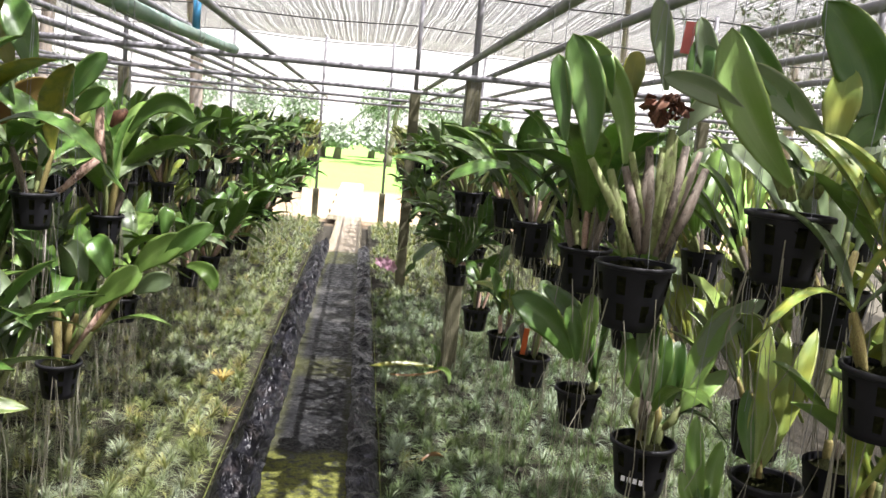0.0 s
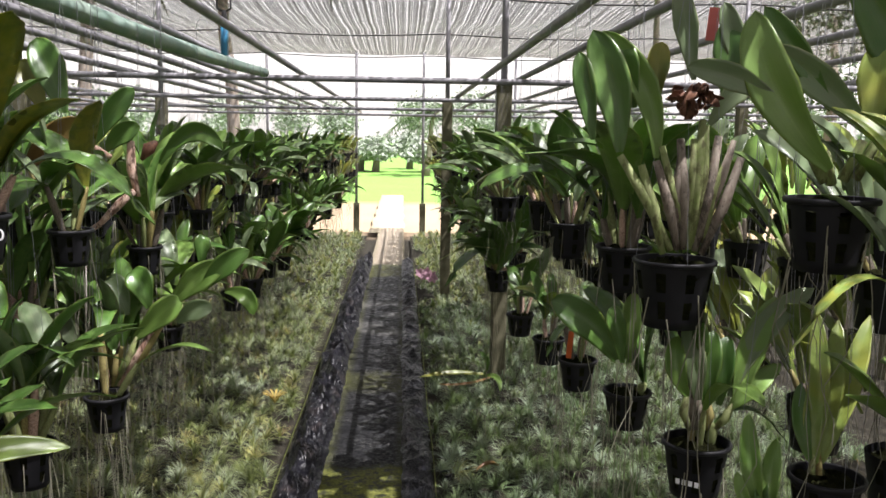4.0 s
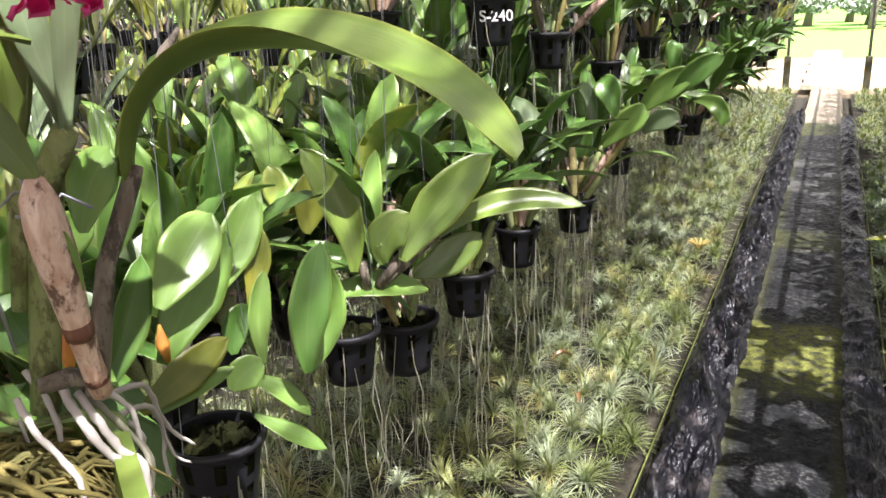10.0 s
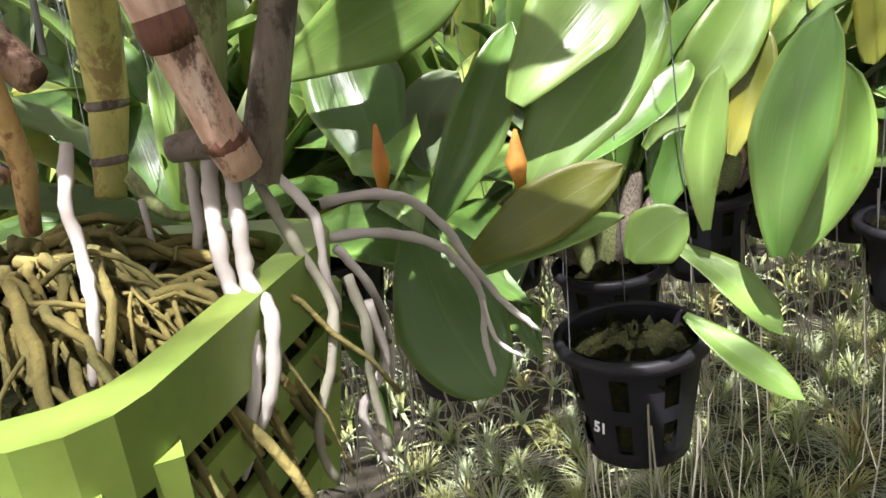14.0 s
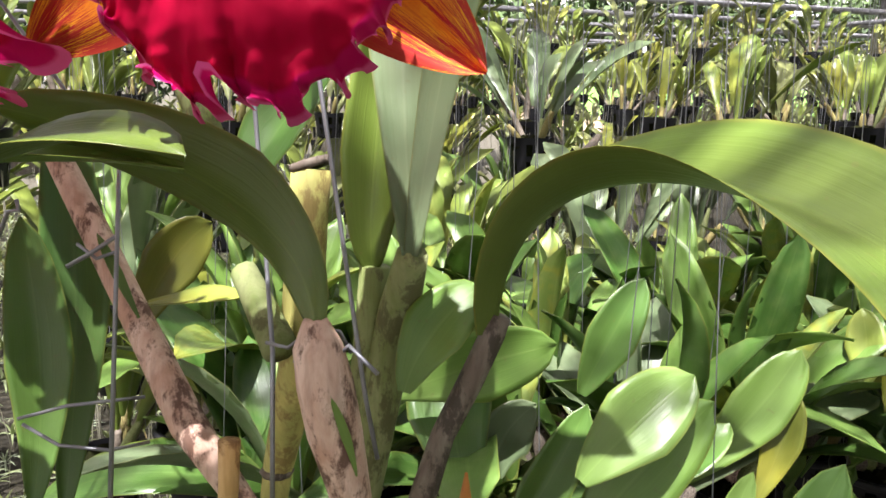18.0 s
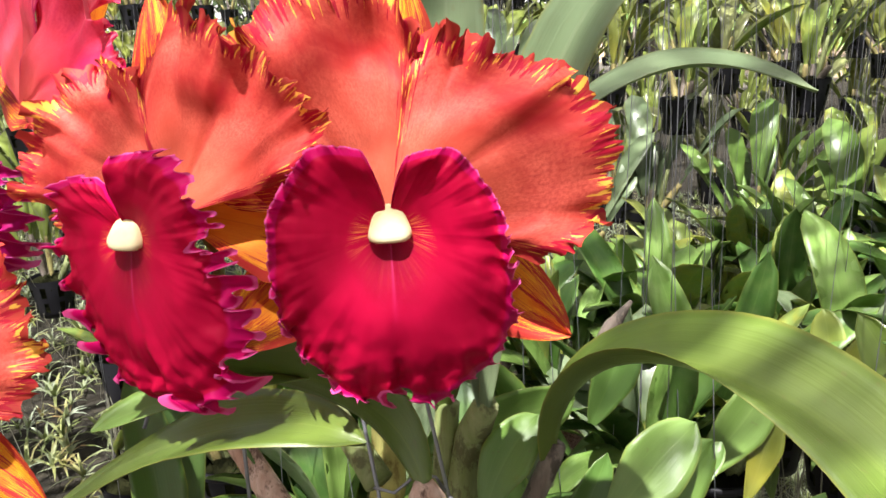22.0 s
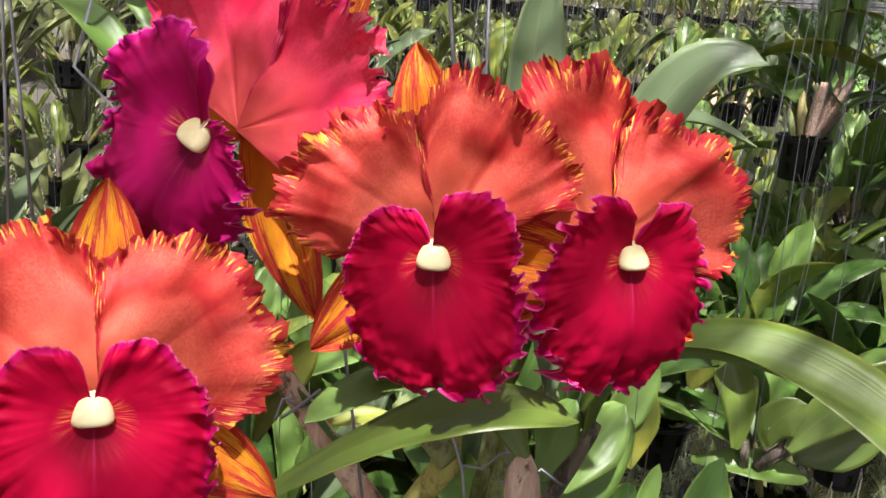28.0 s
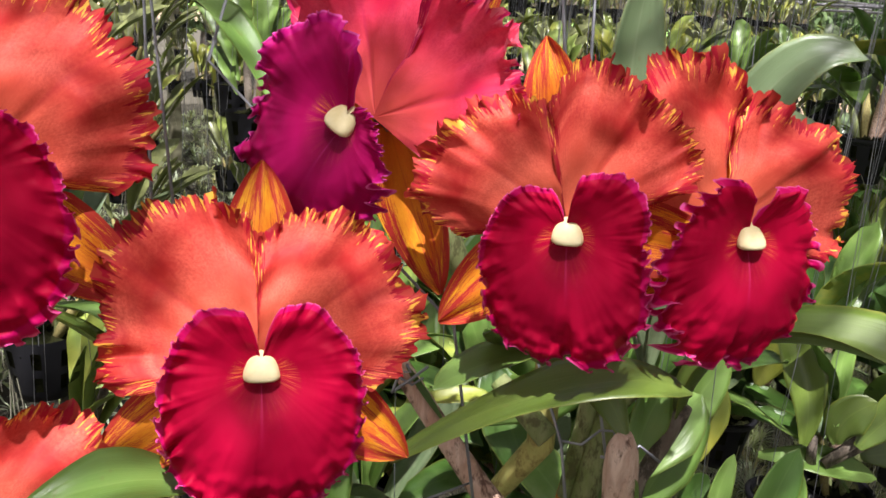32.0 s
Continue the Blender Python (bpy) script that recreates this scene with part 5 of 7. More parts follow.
row_of(-0.82, 9.4, 14.4, 0.5, (MID, HI), loose=True)
row_of(0.56, 9.4, 14.4, 0.5, (MID, HI), loose=True)
for lv in LEVELS:
    for q in PROTO[lv]:
        for o in (*q.children_recursive, q):
            bpy.data.objects.remove(o)
for vs, fs, mat in LOOSE.values():
    tagged(new("orchid_mass", mesh("orchid_mass", vs, fs, mat)), "mass of hanging orchids and pots far across the house", "orchids", kind="stuff")


# ---------- the flowering plant ----------
hero = thing("orchid_plant", (-0.585, 0.268, 1.215), "flowering orchid with thick roots in a lime-green slatted basket", "orchid", "hanging orchids")
add_leaf(hero, (-0.568, 0.397, 1.476), ((-0.552, 0.397, 1.612), (-0.389, 0.530, 1.538)), (-0.301, 0.365, 1.507), 0.056, (0.05, -0.10, 0.95), LEAF_DEEP, 1.0, n=28, neck=0.26, face_end=(0.45, -0.25, 0.85), fold_end=0.05)
add_leaf(hero, (-0.550, 0.313, 1.493), (-0.592, 0.313, 1.548), (-0.564, 0.198, 1.579), 0.042, (-0.750, 0.150, 0.450), LEAF_DEEP, 0.20, 0)
add_leaf(hero, (-0.568, 0.146, 1.517), (-0.510, 0.222, 1.588), (-0.476, 0.265, 1.566), 0.038, (0.20, -0.05, 1.0), LEAF_DEEP, 0.12, 0)
add_leaf(hero, (-0.577, 0.270, 1.551), (-0.568, 0.212, 1.565), (-0.565, 0.168, 1.553), 0.026, (0.200, -0.100, 1.000), LEAF_LIGHT, 0.20, 0)
add_leaf(hero, (-0.577, 0.361, 1.512), (-0.649, 0.368, 1.696), (-0.636, 0.382, 1.776), 0.047, (0.909, -0.396, 0.129), LEAF_GREY, 0.30, 0)
add_leaf(hero, (-0.612, 0.352, 1.499), (-0.604, 0.344, 1.523), (-0.630, 0.372, 1.668), 0.034, (0.972, -0.235, 0.033), LEAF_DEEP, 0.35, 0)
add_leaf(hero, (-0.577, 0.361, 1.512), (-0.569, 0.393, 1.761), (-0.509, 0.438, 1.732), 0.036, (0.500, -0.400, 0.500), LEAF_GREY, 0.20, 0)
add_leaf(hero, (-0.613, 0.413, 1.644), (-0.662, 0.536, 1.706), (-0.602, 0.612, 1.658), 0.036, (0.200, -0.300, 1.000), LEAF_GREY, 0.20, 0)
add_leaf(hero, (-0.742, 0.159, 1.681), (-0.782, 0.155, 1.740), (-0.790, 0.101, 1.746), 0.030, (0.300, -0.200, 1.000), LEAF_LIGHT, 0.20, 0)
add_leaf(hero, (-0.590, -0.028, 1.527), (-0.588, 0.009, 1.547), (-0.592, 0.050, 1.519), 0.034, (0.300, -0.200, 1.000), LEAF_LIGHT, 0.20, 0)
add_leaf(hero, (-0.710, 0.197, 1.349), (-0.744, 0.214, 1.463), (-0.766, 0.203, 1.574), 0.040, (0.973, 0.114, 0.203), LEAF, 0.30, 0)
add_leaf(hero, (-0.685, 0.185, 1.364), (-0.711, 0.196, 1.430), (-0.727, 0.184, 1.512), 0.036, (0.951, 0.153, 0.270), LEAF, 0.30, 0)
add_leaf(hero, (-0.747, 0.236, 1.432), (-0.750, 0.260, 1.488), (-0.744, 0.285, 1.502), 0.036, (0.985, 0.009, 0.173), LEAF_OLIVE, 0.20, 0)
add_leaf(hero, (-0.696, 0.247, 1.467), (-0.678, 0.270, 1.473), (-0.659, 0.296, 1.477), 0.020, (0.200, -0.200, 1.000), LEAF_YELLOW, 0.20, 0)
add_leaf(hero, (-0.700, 0.293, 1.512), (-0.719, 0.315, 1.560), (-0.708, 0.352, 1.593), 0.040, (0.500, -0.200, 0.600), LEAF, 0.20, 0)
add_leaf(hero, (-0.669, 0.503, 1.337), (-0.666, 0.536, 1.375), (-0.673, 0.586, 1.399), 0.054, (0.80, -0.35, 0.50), LEAF_LIGHT, 0.15, 0)
add_leaf(hero, (-0.571, 0.356, 1.451), (-0.576, 0.366, 1.479), (-0.583, 0.397, 1.495), 0.031, (0.80, -0.35, 0.50), LEAF_LIGHT, 0.15, 0)
add_rod("pseudobulb", hero, [(-0.565, 0.346, 1.352), (-0.563, 0.342, 1.363), (-0.561, 0.337, 1.380), (-0.559, 0.333, 1.395), (-0.558, 0.331, 1.400), (-0.558, 0.330, 1.405), (-0.556, 0.326, 1.423), (-0.553, 0.321, 1.444), (-0.552, 0.317, 1.466), (-0.551, 0.314, 1.483), (-0.550, 0.313, 1.494)], [0.0066, 0.0072, 0.007, 0.0076, 0.0088, 0.0084, 0.0098, 0.0116, 0.0117, 0.01, 0.005], SHEATH, "swollen pseudobulb in a pinkish dry sheath")
add_rod("sheath_band", hero, [(-0.559, 0.332, 1.396), (-0.558, 0.331, 1.400), (-0.558, 0.330, 1.405)], [0.0084, 0.009, 0.0086], SHEATH_WITHERED, "dark brown frayed ring of old sheath")
add_rod("sheath_band", hero, [(-0.564, 0.343, 1.361), (-0.563, 0.342, 1.363), (-0.563, 0.341, 1.366)], [0.007, 0.0076, 0.0072], SHEATH_WITHERED, "dark brown frayed ring of old sheath")
add_leaf(hero, (-0.5452, 0.3285, 1.4268), (-0.5402, 0.3240, 1.4467), (-0.5384, 0.3168, 1.4650), 0.0040, (0.98, -0.16, 0.13), LEAF_LIGHT, 0.0, label="green bulb showing through a slit in the sheath")
add_leaf(hero, (-0.6455, 0.2443, 1.4732), (-0.6577, 0.2356, 1.4920), (-0.6709, 0.2262, 1.5113), 0.0055, (0.99, 0.10, 0.02), LEAF, 0.0, label="green stem showing through a torn sheath")
add_rod("rhizome", hero, [(-0.596, 0.327, 1.359), (-0.585, 0.341, 1.361), (-0.575, 0.350, 1.358)], [0.005, 0.0065, 0.005], SHEATH_GREY, "knotty grey rhizome")
add_rod("pseudobulb", hero, [(-0.578, 0.352, 1.345), (-0.581, 0.378, 1.423), (-0.574, 0.388, 1.450), (-0.568, 0.397, 1.476), (-0.566, 0.400, 1.484)], [0.008, 0.006, 0.0062, 0.006, 0.0045], SHEATH_GREY, "thin stem in a grey dry sheath")
add_rod("pseudobulb", hero, [(-0.654, 0.303, 1.336), (-0.671, 0.312, 1.374), (-0.626, 0.318, 1.447), (-0.633, 0.325, 1.527), (-0.634, 0.327, 1.545)], [0.0065, 0.0085, 0.0105, 0.0098, 0.0098], BULB_STRAW, "straw-yellow pseudobulb with a cut brown top")
add_rod("cut_end", hero, [(-0.634, 0.327, 1.545), (-0.635, 0.326, 1.549)], 0.0102, SHEATH_GREY, "dry brown cut end")
add_rod("pseudobulb", hero, [(-0.605, 0.335, 1.336), (-0.604, 0.354, 1.436), (-0.600, 0.362, 1.482), (-0.577, 0.361, 1.512)], [0.009, 0.01, 0.01, 0.0075], BULB, "green-grey ribbed pseudobulb")
add_rod("pseudobulb", hero, [(-0.617, 0.341, 1.401), (-0.615, 0.350, 1.458), (-0.612, 0.353, 1.500)], [0.006, 0.0072, 0.0075], BULB)
add_rod("pseudobulb", hero, [(-0.589, 0.290, 1.391), (-0.622, 0.264, 1.426), (-0.656, 0.242, 1.473), (-0.681, 0.224, 1.512), (-0.704, 0.208, 1.545), (-0.726, 0.195, 1.576)], [0.006, 0.009, 0.0078, 0.0075, 0.007, 0.0075], SHEATH, "long stem in a torn brown sheath")
add_rod("pseudobulb", hero, [(-0.679, 0.284, 1.551), (-0.690, 0.274, 1.584), (-0.700, 0.267, 1.623)], [0.008, 0.0085, 0.008], BULB)
add_rod("cut_stem", hero, [(-0.560, 0.279, 1.443), (-0.559, 0.278, 1.424), (-0.611, 0.278, 1.361), (-0.616, 0.274, 1.336)], [0.0046, 0.0042, 0.0044, 0.0035], STEM_TAN, "tan cut stem")
add_rod("pseudobulb", hero, [(-0.609, 0.307, 1.463), (-0.652, 0.295, 1.492)], [0.009, 0.007], BULB)
add_rod("dry_sheath", hero, [(-0.565, 0.421, 1.531), (-0.558, 0.429, 1.551), (-0.552, 0.437, 1.566)], [0.004, 0.0045, 0.001], SHEATH_GREY)
add_rod("dry_sheath", hero, [(-0.664, 0.228, 1.368), (-0.642, 0.251, 1.361), (-0.612, 0.271, 1.359)], [0.004, 0.009, 0.003], SHEATH)
add_rod("node", hero, [(-0.670, 0.311, 1.370), (-0.670, 0.311, 1.372), (-0.670, 0.311, 1.374)], [0.0086, 0.0098, 0.0086], SHEATH_GREY, "dry ring on the stem")
add_rod("node", hero, [(-0.660, 0.306, 1.348), (-0.660, 0.306, 1.350), (-0.660, 0.306, 1.352)], [0.007000000000000001, 0.0082, 0.007000000000000001], SHEATH_GREY, "dry ring on the stem")

AXX, AXY = Vector((-0.787, 0.617, 0)), Vector((-0.617, -0.787, 0))   # the basket's two sides


def basket_loop(half, z, r=0.03, n=5):
    """A square ring with round corners, in the basket's own turn."""
    pts = []
    for k in range(4):
        cx, cy = (half - r) * (1, -1, -1, 1)[k], (half - r) * (1, 1, -1, -1)[k]
        for i in range(n):
            a = math.pi / 2 * (k + i / (n - 1))
            pts.append(AXX * (cx + r * math.cos(a)) + AXY * (cy + r * math.sin(a)) + Vector((0, 0, z)))
    return pts


for z0, z1, h0, h1 in ((0.078, 0.104, 0.083, 0.086), (0.053, 0.068, 0.079, 0.081), (0.029, 0.043, 0.075, 0.077), (0.006, 0.019, 0.071, 0.073)):
    a, b = basket_loop(h0, z0), basket_loop(h1, z1)
    wall = 0.013 if z0 > 0.07 else 0.004
    ai, bi = basket_loop(h0 - wall, z0), basket_loop(h1 - wall, z1)
    child("slat", mesh("slat", a + b + bi + ai, grid_faces(20, 4, True) + [(i, (i + 1) % 20, 60 + (i + 1) % 20, 60 + i)[::-1] for i in range(20)], BASKET, smooth=False), hero, "lime-green plastic slat")
for k in range(0, 20, 2):
    lo, hi = basket_loop(0.071, 0.0)[k], basket_loop(0.083, 0.085)[k]
    v, f = tube([lo, hi], 0.006, 4)
    child("upright", mesh("upright", v, f, BASKET, smooth=False), hero)
nb = basket_loop(0.07, 0.004)
child("base", mesh("base", nb + [p + Vector((0, 0, 0.005)) for p in nb], [tuple(range(20))[::-1], tuple(range(20, 40))] + grid_faces(20, 2, True), BASKET, smooth=False), hero)
rng = random.Random(9)
clump = []
for k in range(560):
    a, out = rng.uniform(0, 6.283), rng.uniform(0.01, 0.06)
    p = AXX * out * math.cos(a) + AXY * out * math.sin(a) + Vector((0, 0, 0.115 - 0.3 * out + rng.uniform(-0.02, 0.012)))
    d = AXX * math.cos(a + rng.uniform(-1.2, 1.2)) + AXY * math.sin(a + rng.uniform(-1.2, 1.2))
    L = rng.uniform(0.022, 0.055)
    q = p + d * L * 0.6 + Vector((0, 0, rng.uniform(0.0, 0.02)))
    e = p + d * L + Vector((rng.uniform(-0.015, 0.015), rng.uniform(-0.015, 0.015), -rng.uniform(0.015, 0.075)))
    r = rng.uniform(0.0014, 0.0030) if k % 3 else rng.uniform(0.0006, 0.0012)
    pts = [bezier(p, q, e, s / 7) + Vector((rng.uniform(-1, 1), rng.uniform(-1, 1), rng.uniform(-1, 1))) * 0.0016 for s in range(8)]
    clump.append(tube(pts, [r * (1 - 0.05 * s) for s in range(8)], 6))
v, f = merge(clump)
child("root_mass", mesh("root_mass", v, f, ROOT_OLD), hero, "tangle of old mossy roots")
core = [basket_loop(hh, zz) for hh, zz in ((0.066, 0.008), (0.074, 0.07), (0.06, 0.095), (0.02, 0.105))]
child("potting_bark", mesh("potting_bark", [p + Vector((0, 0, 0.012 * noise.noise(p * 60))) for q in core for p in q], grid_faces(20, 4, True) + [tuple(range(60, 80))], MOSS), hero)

add_root(hero, [(-0.615, 0.333, 1.363), (-0.599, 0.332, 1.350), (-0.586, 0.328, 1.327), (-0.583, 0.317, 1.301)], 0.0026, 0.0017, ROOT_WHITE, 35)
add_root(hero, [(-0.591, 0.338, 1.354), (-0.575, 0.334, 1.339), (-0.553, 0.331, 1.322), (-0.535, 0.333, 1.310), (-0.530, 0.330, 1.293), (-0.530, 0.320, 1.261)], 0.0033, 0.0022, ROOT_WHITE, 36)
add_root(hero, [(-0.585, 0.344, 1.349), (-0.564, 0.340, 1.333), (-0.545, 0.337, 1.320), (-0.533, 0.340, 1.312), (-0.528, 0.335, 1.292), (-0.529, 0.328, 1.276)], 0.0031, 0.0020, ROOT_WHITE, 37)
add_root(hero, [(-0.580, 0.355, 1.351), (-0.570, 0.364, 1.336), (-0.565, 0.367, 1.328), (-0.560, 0.365, 1.312), (-0.564, 0.369, 1.295)], 0.0022, 0.0014, ROOT_WHITE, 38)
add_root(hero, [(-0.593, 0.352, 1.348), (-0.570, 0.357, 1.326), (-0.557, 0.364, 1.303), (-0.552, 0.360, 1.284), (-0.548, 0.349, 1.257), (-0.550, 0.353, 1.235)], 0.0024, 0.0016, ROOT, 39)
add_root(hero, [(-0.606, 0.378, 1.325), (-0.601, 0.406, 1.323), (-0.616, 0.431, 1.303), (-0.630, 0.451, 1.272), (-0.635, 0.468, 1.246), (-0.628, 0.482, 1.229)], 0.0024, 0.0016, ROOT_WHITE, 40)
add_root(hero, [(-0.593, 0.373, 1.314), (-0.599, 0.402, 1.308), (-0.620, 0.435, 1.286), (-0.633, 0.455, 1.254), (-0.636, 0.455, 1.231), (-0.637, 0.458, 1.207)], 0.0024, 0.0016, ROOT_WHITE, 41)
add_root(hero, [(-0.579, 0.375, 1.314), (-0.579, 0.385, 1.296), (-0.608, 0.398, 1.264), (-0.624, 0.401, 1.229)], 0.0020, 0.0013, ROOT_WHITE, 42)
add_root(hero, [(-0.575, 0.376, 1.303), (-0.567, 0.378, 1.285), (-0.570, 0.377, 1.259), (-0.568, 0.379, 1.227)], 0.0024, 0.0016, ROOT, 43)
add_root(hero, [(-0.573, 0.295, 1.370), (-0.557, 0.291, 1.355), (-0.539, 0.292, 1.339), (-0.528, 0.291, 1.327), (-0.524, 0.286, 1.308)], 0.0024, 0.0016, ROOT_WHITE, 44)
add_root(hero, [(-0.578, 0.383, 1.290), (-0.578, 0.386, 1.263), (-0.578, 0.373, 1.244), (-0.576, 0.380, 1.217)], 0.0024, 0.0016, ROOT_WHITE, 45)
add_root(hero, [(-0.630, 0.451, 1.272), (-0.634, 0.455, 1.257), (-0.625, 0.456, 1.234), (-0.620, 0.468, 1.221)], 0.0015, 0.0010, ROOT_WHITE, 46)
add_root(hero, [(-0.600, 0.313, 1.343), (-0.593, 0.312, 1.322), (-0.583, 0.305, 1.317)], 0.0013, 0.0008, ROOT_WHITE, 47)
add_root(hero, [(-0.627, 0.312, 1.347), (-0.610, 0.322, 1.333), (-0.589, 0.349, 1.332)], 0.0028, 0.0018, BULB, 48)
add_rod("wire", hero, [(-0.567, 0.296, 1.398), (-0.591, 0.301, 1.469), (-0.637, 0.303, 1.538), (-0.616, 0.292, 1.708), (-0.700, 0.280, 2.160)], 0.0011, WIRE)
add_rod("wire", hero, [(-0.616, 0.292, 1.708), (-0.720, 0.310, 2.160)], 0.0011, WIRE)
add_rod("wire", hero, [(-0.576, 0.345, 1.418), (-0.583, 0.341, 1.447), (-0.621, 0.327, 1.602), (-0.695, 0.360, 2.160)], 0.0011, WIRE)
add_rod("wire", hero, [(-0.580, 0.230, 1.400), (-0.640, 0.240, 1.548), (-0.774, 0.131, 1.701), (-0.715, 0.250, 2.160)], 0.0011, WIRE)
add_rod("wire", hero, [(-0.738, 0.081, 1.602), (-0.813, 0.104, 1.740), (-0.730, 0.120, 2.160)], 0.0010, WIRE)
add_rod("wire", hero, [(-0.725, 0.092, 1.591), (-0.810, 0.107, 1.741), (-0.730, 0.120, 2.160)], 0.0010, WIRE)
add_rod("wire_tie", hero, [(-0.588, 0.298, 1.474), (-0.578, 0.306, 1.474), (-0.573, 0.317, 1.484), (-0.570, 0.327, 1.482), (-0.570, 0.332, 1.472)], 0.0009, WIRE)
add_rod("wire_tie", hero, [(-0.666, 0.212, 1.496), (-0.663, 0.224, 1.503), (-0.660, 0.237, 1.512)], 0.0011, WIRE)
add_rod("wire_tie", hero, [(-0.671, 0.217, 1.506), (-0.662, 0.226, 1.500), (-0.662, 0.235, 1.503)], 0.0009, WIRE)
add_rod("wire_tie", hero, [(-0.623, 0.192, 1.437), (-0.617, 0.213, 1.443), (-0.616, 0.246, 1.444)], 0.0008, WIRE)
add_rod("wire_tie", hero, [(-0.621, 0.194, 1.435), (-0.614, 0.209, 1.426), (-0.607, 0.230, 1.424), (-0.611, 0.247, 1.424)], 0.0008, WIRE)
add_rod("wire_tie", hero, [(-0.615, 0.282, 1.705), (-0.612, 0.289, 1.712), (-0.609, 0.290, 1.708)], 0.0010, WIRE)
add_rod("wire_tie", hero, [(-0.632, 0.189, 1.517), (-0.632, 0.194, 1.529), (-0.628, 0.199, 1.530), (-0.631, 0.198, 1.534)], 0.0010, WIRE)
add_rod("wire_tie", hero, [(-0.561, 0.306, 1.474), (-0.552, 0.316, 1.472), (-0.547, 0.326, 1.483), (-0.536, 0.335, 1.474)], 0.0010, WIRE)

near_a = orchid((-0.701, 0.586, 1.168), 901, "tiny", 0, roots=0, label="broad-leaved orchid with a yellowing leaf in a black pot")
add_leaf(near_a, (-0.676, 0.505, 1.284), (-0.676, 0.544, 1.334), (-0.676, 0.606, 1.377), 0.058, (0.821, -0.543, 0.177), LEAF_LIGHT, 0.10, 0)
add_leaf(near_a, (-0.662, 0.462, 1.261), (-0.644, 0.491, 1.283), (-0.630, 0.540, 1.302), 0.034, (0.827, -0.472, 0.307), LEAF_OLIVE, 0.10, 0)
add_leaf(near_a, (-0.660, 0.471, 1.254), (-0.636, 0.498, 1.269), (-0.619, 0.531, 1.280), 0.022, (0.300, -0.300, 1.000), LEAF_LIGHT, 0.20, 0)
add_leaf(near_a, (-0.699, 0.455, 1.271), (-0.695, 0.492, 1.314), (-0.701, 0.523, 1.375), 0.036, (0.880, -0.427, 0.208), LEAF, 0.30, 0)
add_leaf(near_a, (-0.601, 0.613, 1.241), (-0.604, 0.614, 1.299), (-0.595, 0.641, 1.364), 0.042, (0.673, -0.698, 0.246), LEAF, 0.20, 0)
add_leaf(near_a, (-0.611, 0.633, 1.235), (-0.598, 0.664, 1.276), (-0.608, 0.664, 1.335), 0.036, (0.635, -0.724, 0.269), LEAF_LIGHT, 0.30, 0)
add_leaf(near_a, (-0.668, 0.596, 1.235), (-0.638, 0.617, 1.220), (-0.611, 0.625, 1.188), 0.026, (0.400, -0.200, 0.800), LEAF_LIGHT, 0.15, 0)
add_leaf(near_a, (-0.655, 0.593, 1.195), (-0.629, 0.605, 1.177), (-0.596, 0.626, 1.153), 0.024, (0.400, -0.200, 0.800), LEAF_LIGHT, 0.15, 0)
add_leaf(near_a, (-0.695, 0.448, 1.281), (-0.663, 0.440, 1.232), (-0.642, 0.463, 1.193), 0.060, (0.846, -0.350, 0.402), LEAF, 0.10, 0)
add_leaf(near_a, (-0.760, 0.460, 1.280), (-0.804, 0.461, 1.334), (-0.848, 0.463, 1.390), 0.068, (0.939, -0.311, 0.148), LEAF, 0.15, 0)
add_leaf(near_a, (-0.793, 0.412, 1.360), (-0.771, 0.471, 1.387), (-0.748, 0.522, 1.403), 0.056, (0.936, -0.346, 0.063), LEAF_LIGHT, 0.15, 0)
add_leaf(near_a, (-0.645, 0.603, 1.248), (-0.651, 0.601, 1.293), (-0.646, 0.618, 1.338), 0.024, (0.733, -0.634, 0.248), LEAF_LIGHT, 0.30, 0)
add_leaf(near_a, (-0.639, 0.547, 1.246), (-0.634, 0.553, 1.258), (-0.622, 0.572, 1.270), 0.034, (0.748, -0.571, 0.339), LEAF_LIGHT, 0.10, 0)
add_leaf(near_a, (-0.675, 0.597, 1.255), (-0.681, 0.603, 1.281), (-0.674, 0.626, 1.296), 0.034, (0.752, -0.604, 0.263), LEAF, 0.20, 0)
add_leaf(near_a, (-0.739, 0.584, 1.277), (-0.729, 0.638, 1.299), (-0.735, 0.669, 1.329), 0.036, (0.300, -0.200, 1.000), LEAF, 0.20, 0)
add_leaf(near_a, (-0.780, 0.493, 1.286), (-0.793, 0.489, 1.315), (-0.784, 0.525, 1.343), 0.045, (0.908, -0.377, 0.184), LEAF_GREY, 0.20, 0)
add_leaf(near_a, (-0.811, 0.579, 1.334), (-0.814, 0.601, 1.375), (-0.815, 0.635, 1.429), 0.045, (0.858, -0.509, 0.063), LEAF, 0.30, 0)
add_leaf(near_a, (-0.768, 0.655, 1.267), (-0.754, 0.719, 1.326), (-0.755, 0.750, 1.375), 0.050, (0.741, -0.656, 0.145), LEAF_LIGHT, 0.20, 0)
add_leaf(near_a, (-0.737, 0.704, 1.257), (-0.740, 0.732, 1.307), (-0.749, 0.740, 1.343), 0.034, (0.713, -0.679, 0.176), LEAF_OLIVE, 0.20, 0)
add_rod("flower_sheath", near_a, [(-0.706, 0.437, 1.293), (-0.706, 0.438, 1.312), (-0.708, 0.439, 1.334)], [0.002, 0.005, 0.001], SHEATH_ORANGE, "withered orange flower sheath")
add_rod("flower_sheath", near_a, [(-0.660, 0.497, 1.292), (-0.665, 0.498, 1.307), (-0.670, 0.502, 1.323)], [0.002, 0.006, 0.001], SHEATH_ORANGE, "withered orange flower sheath")

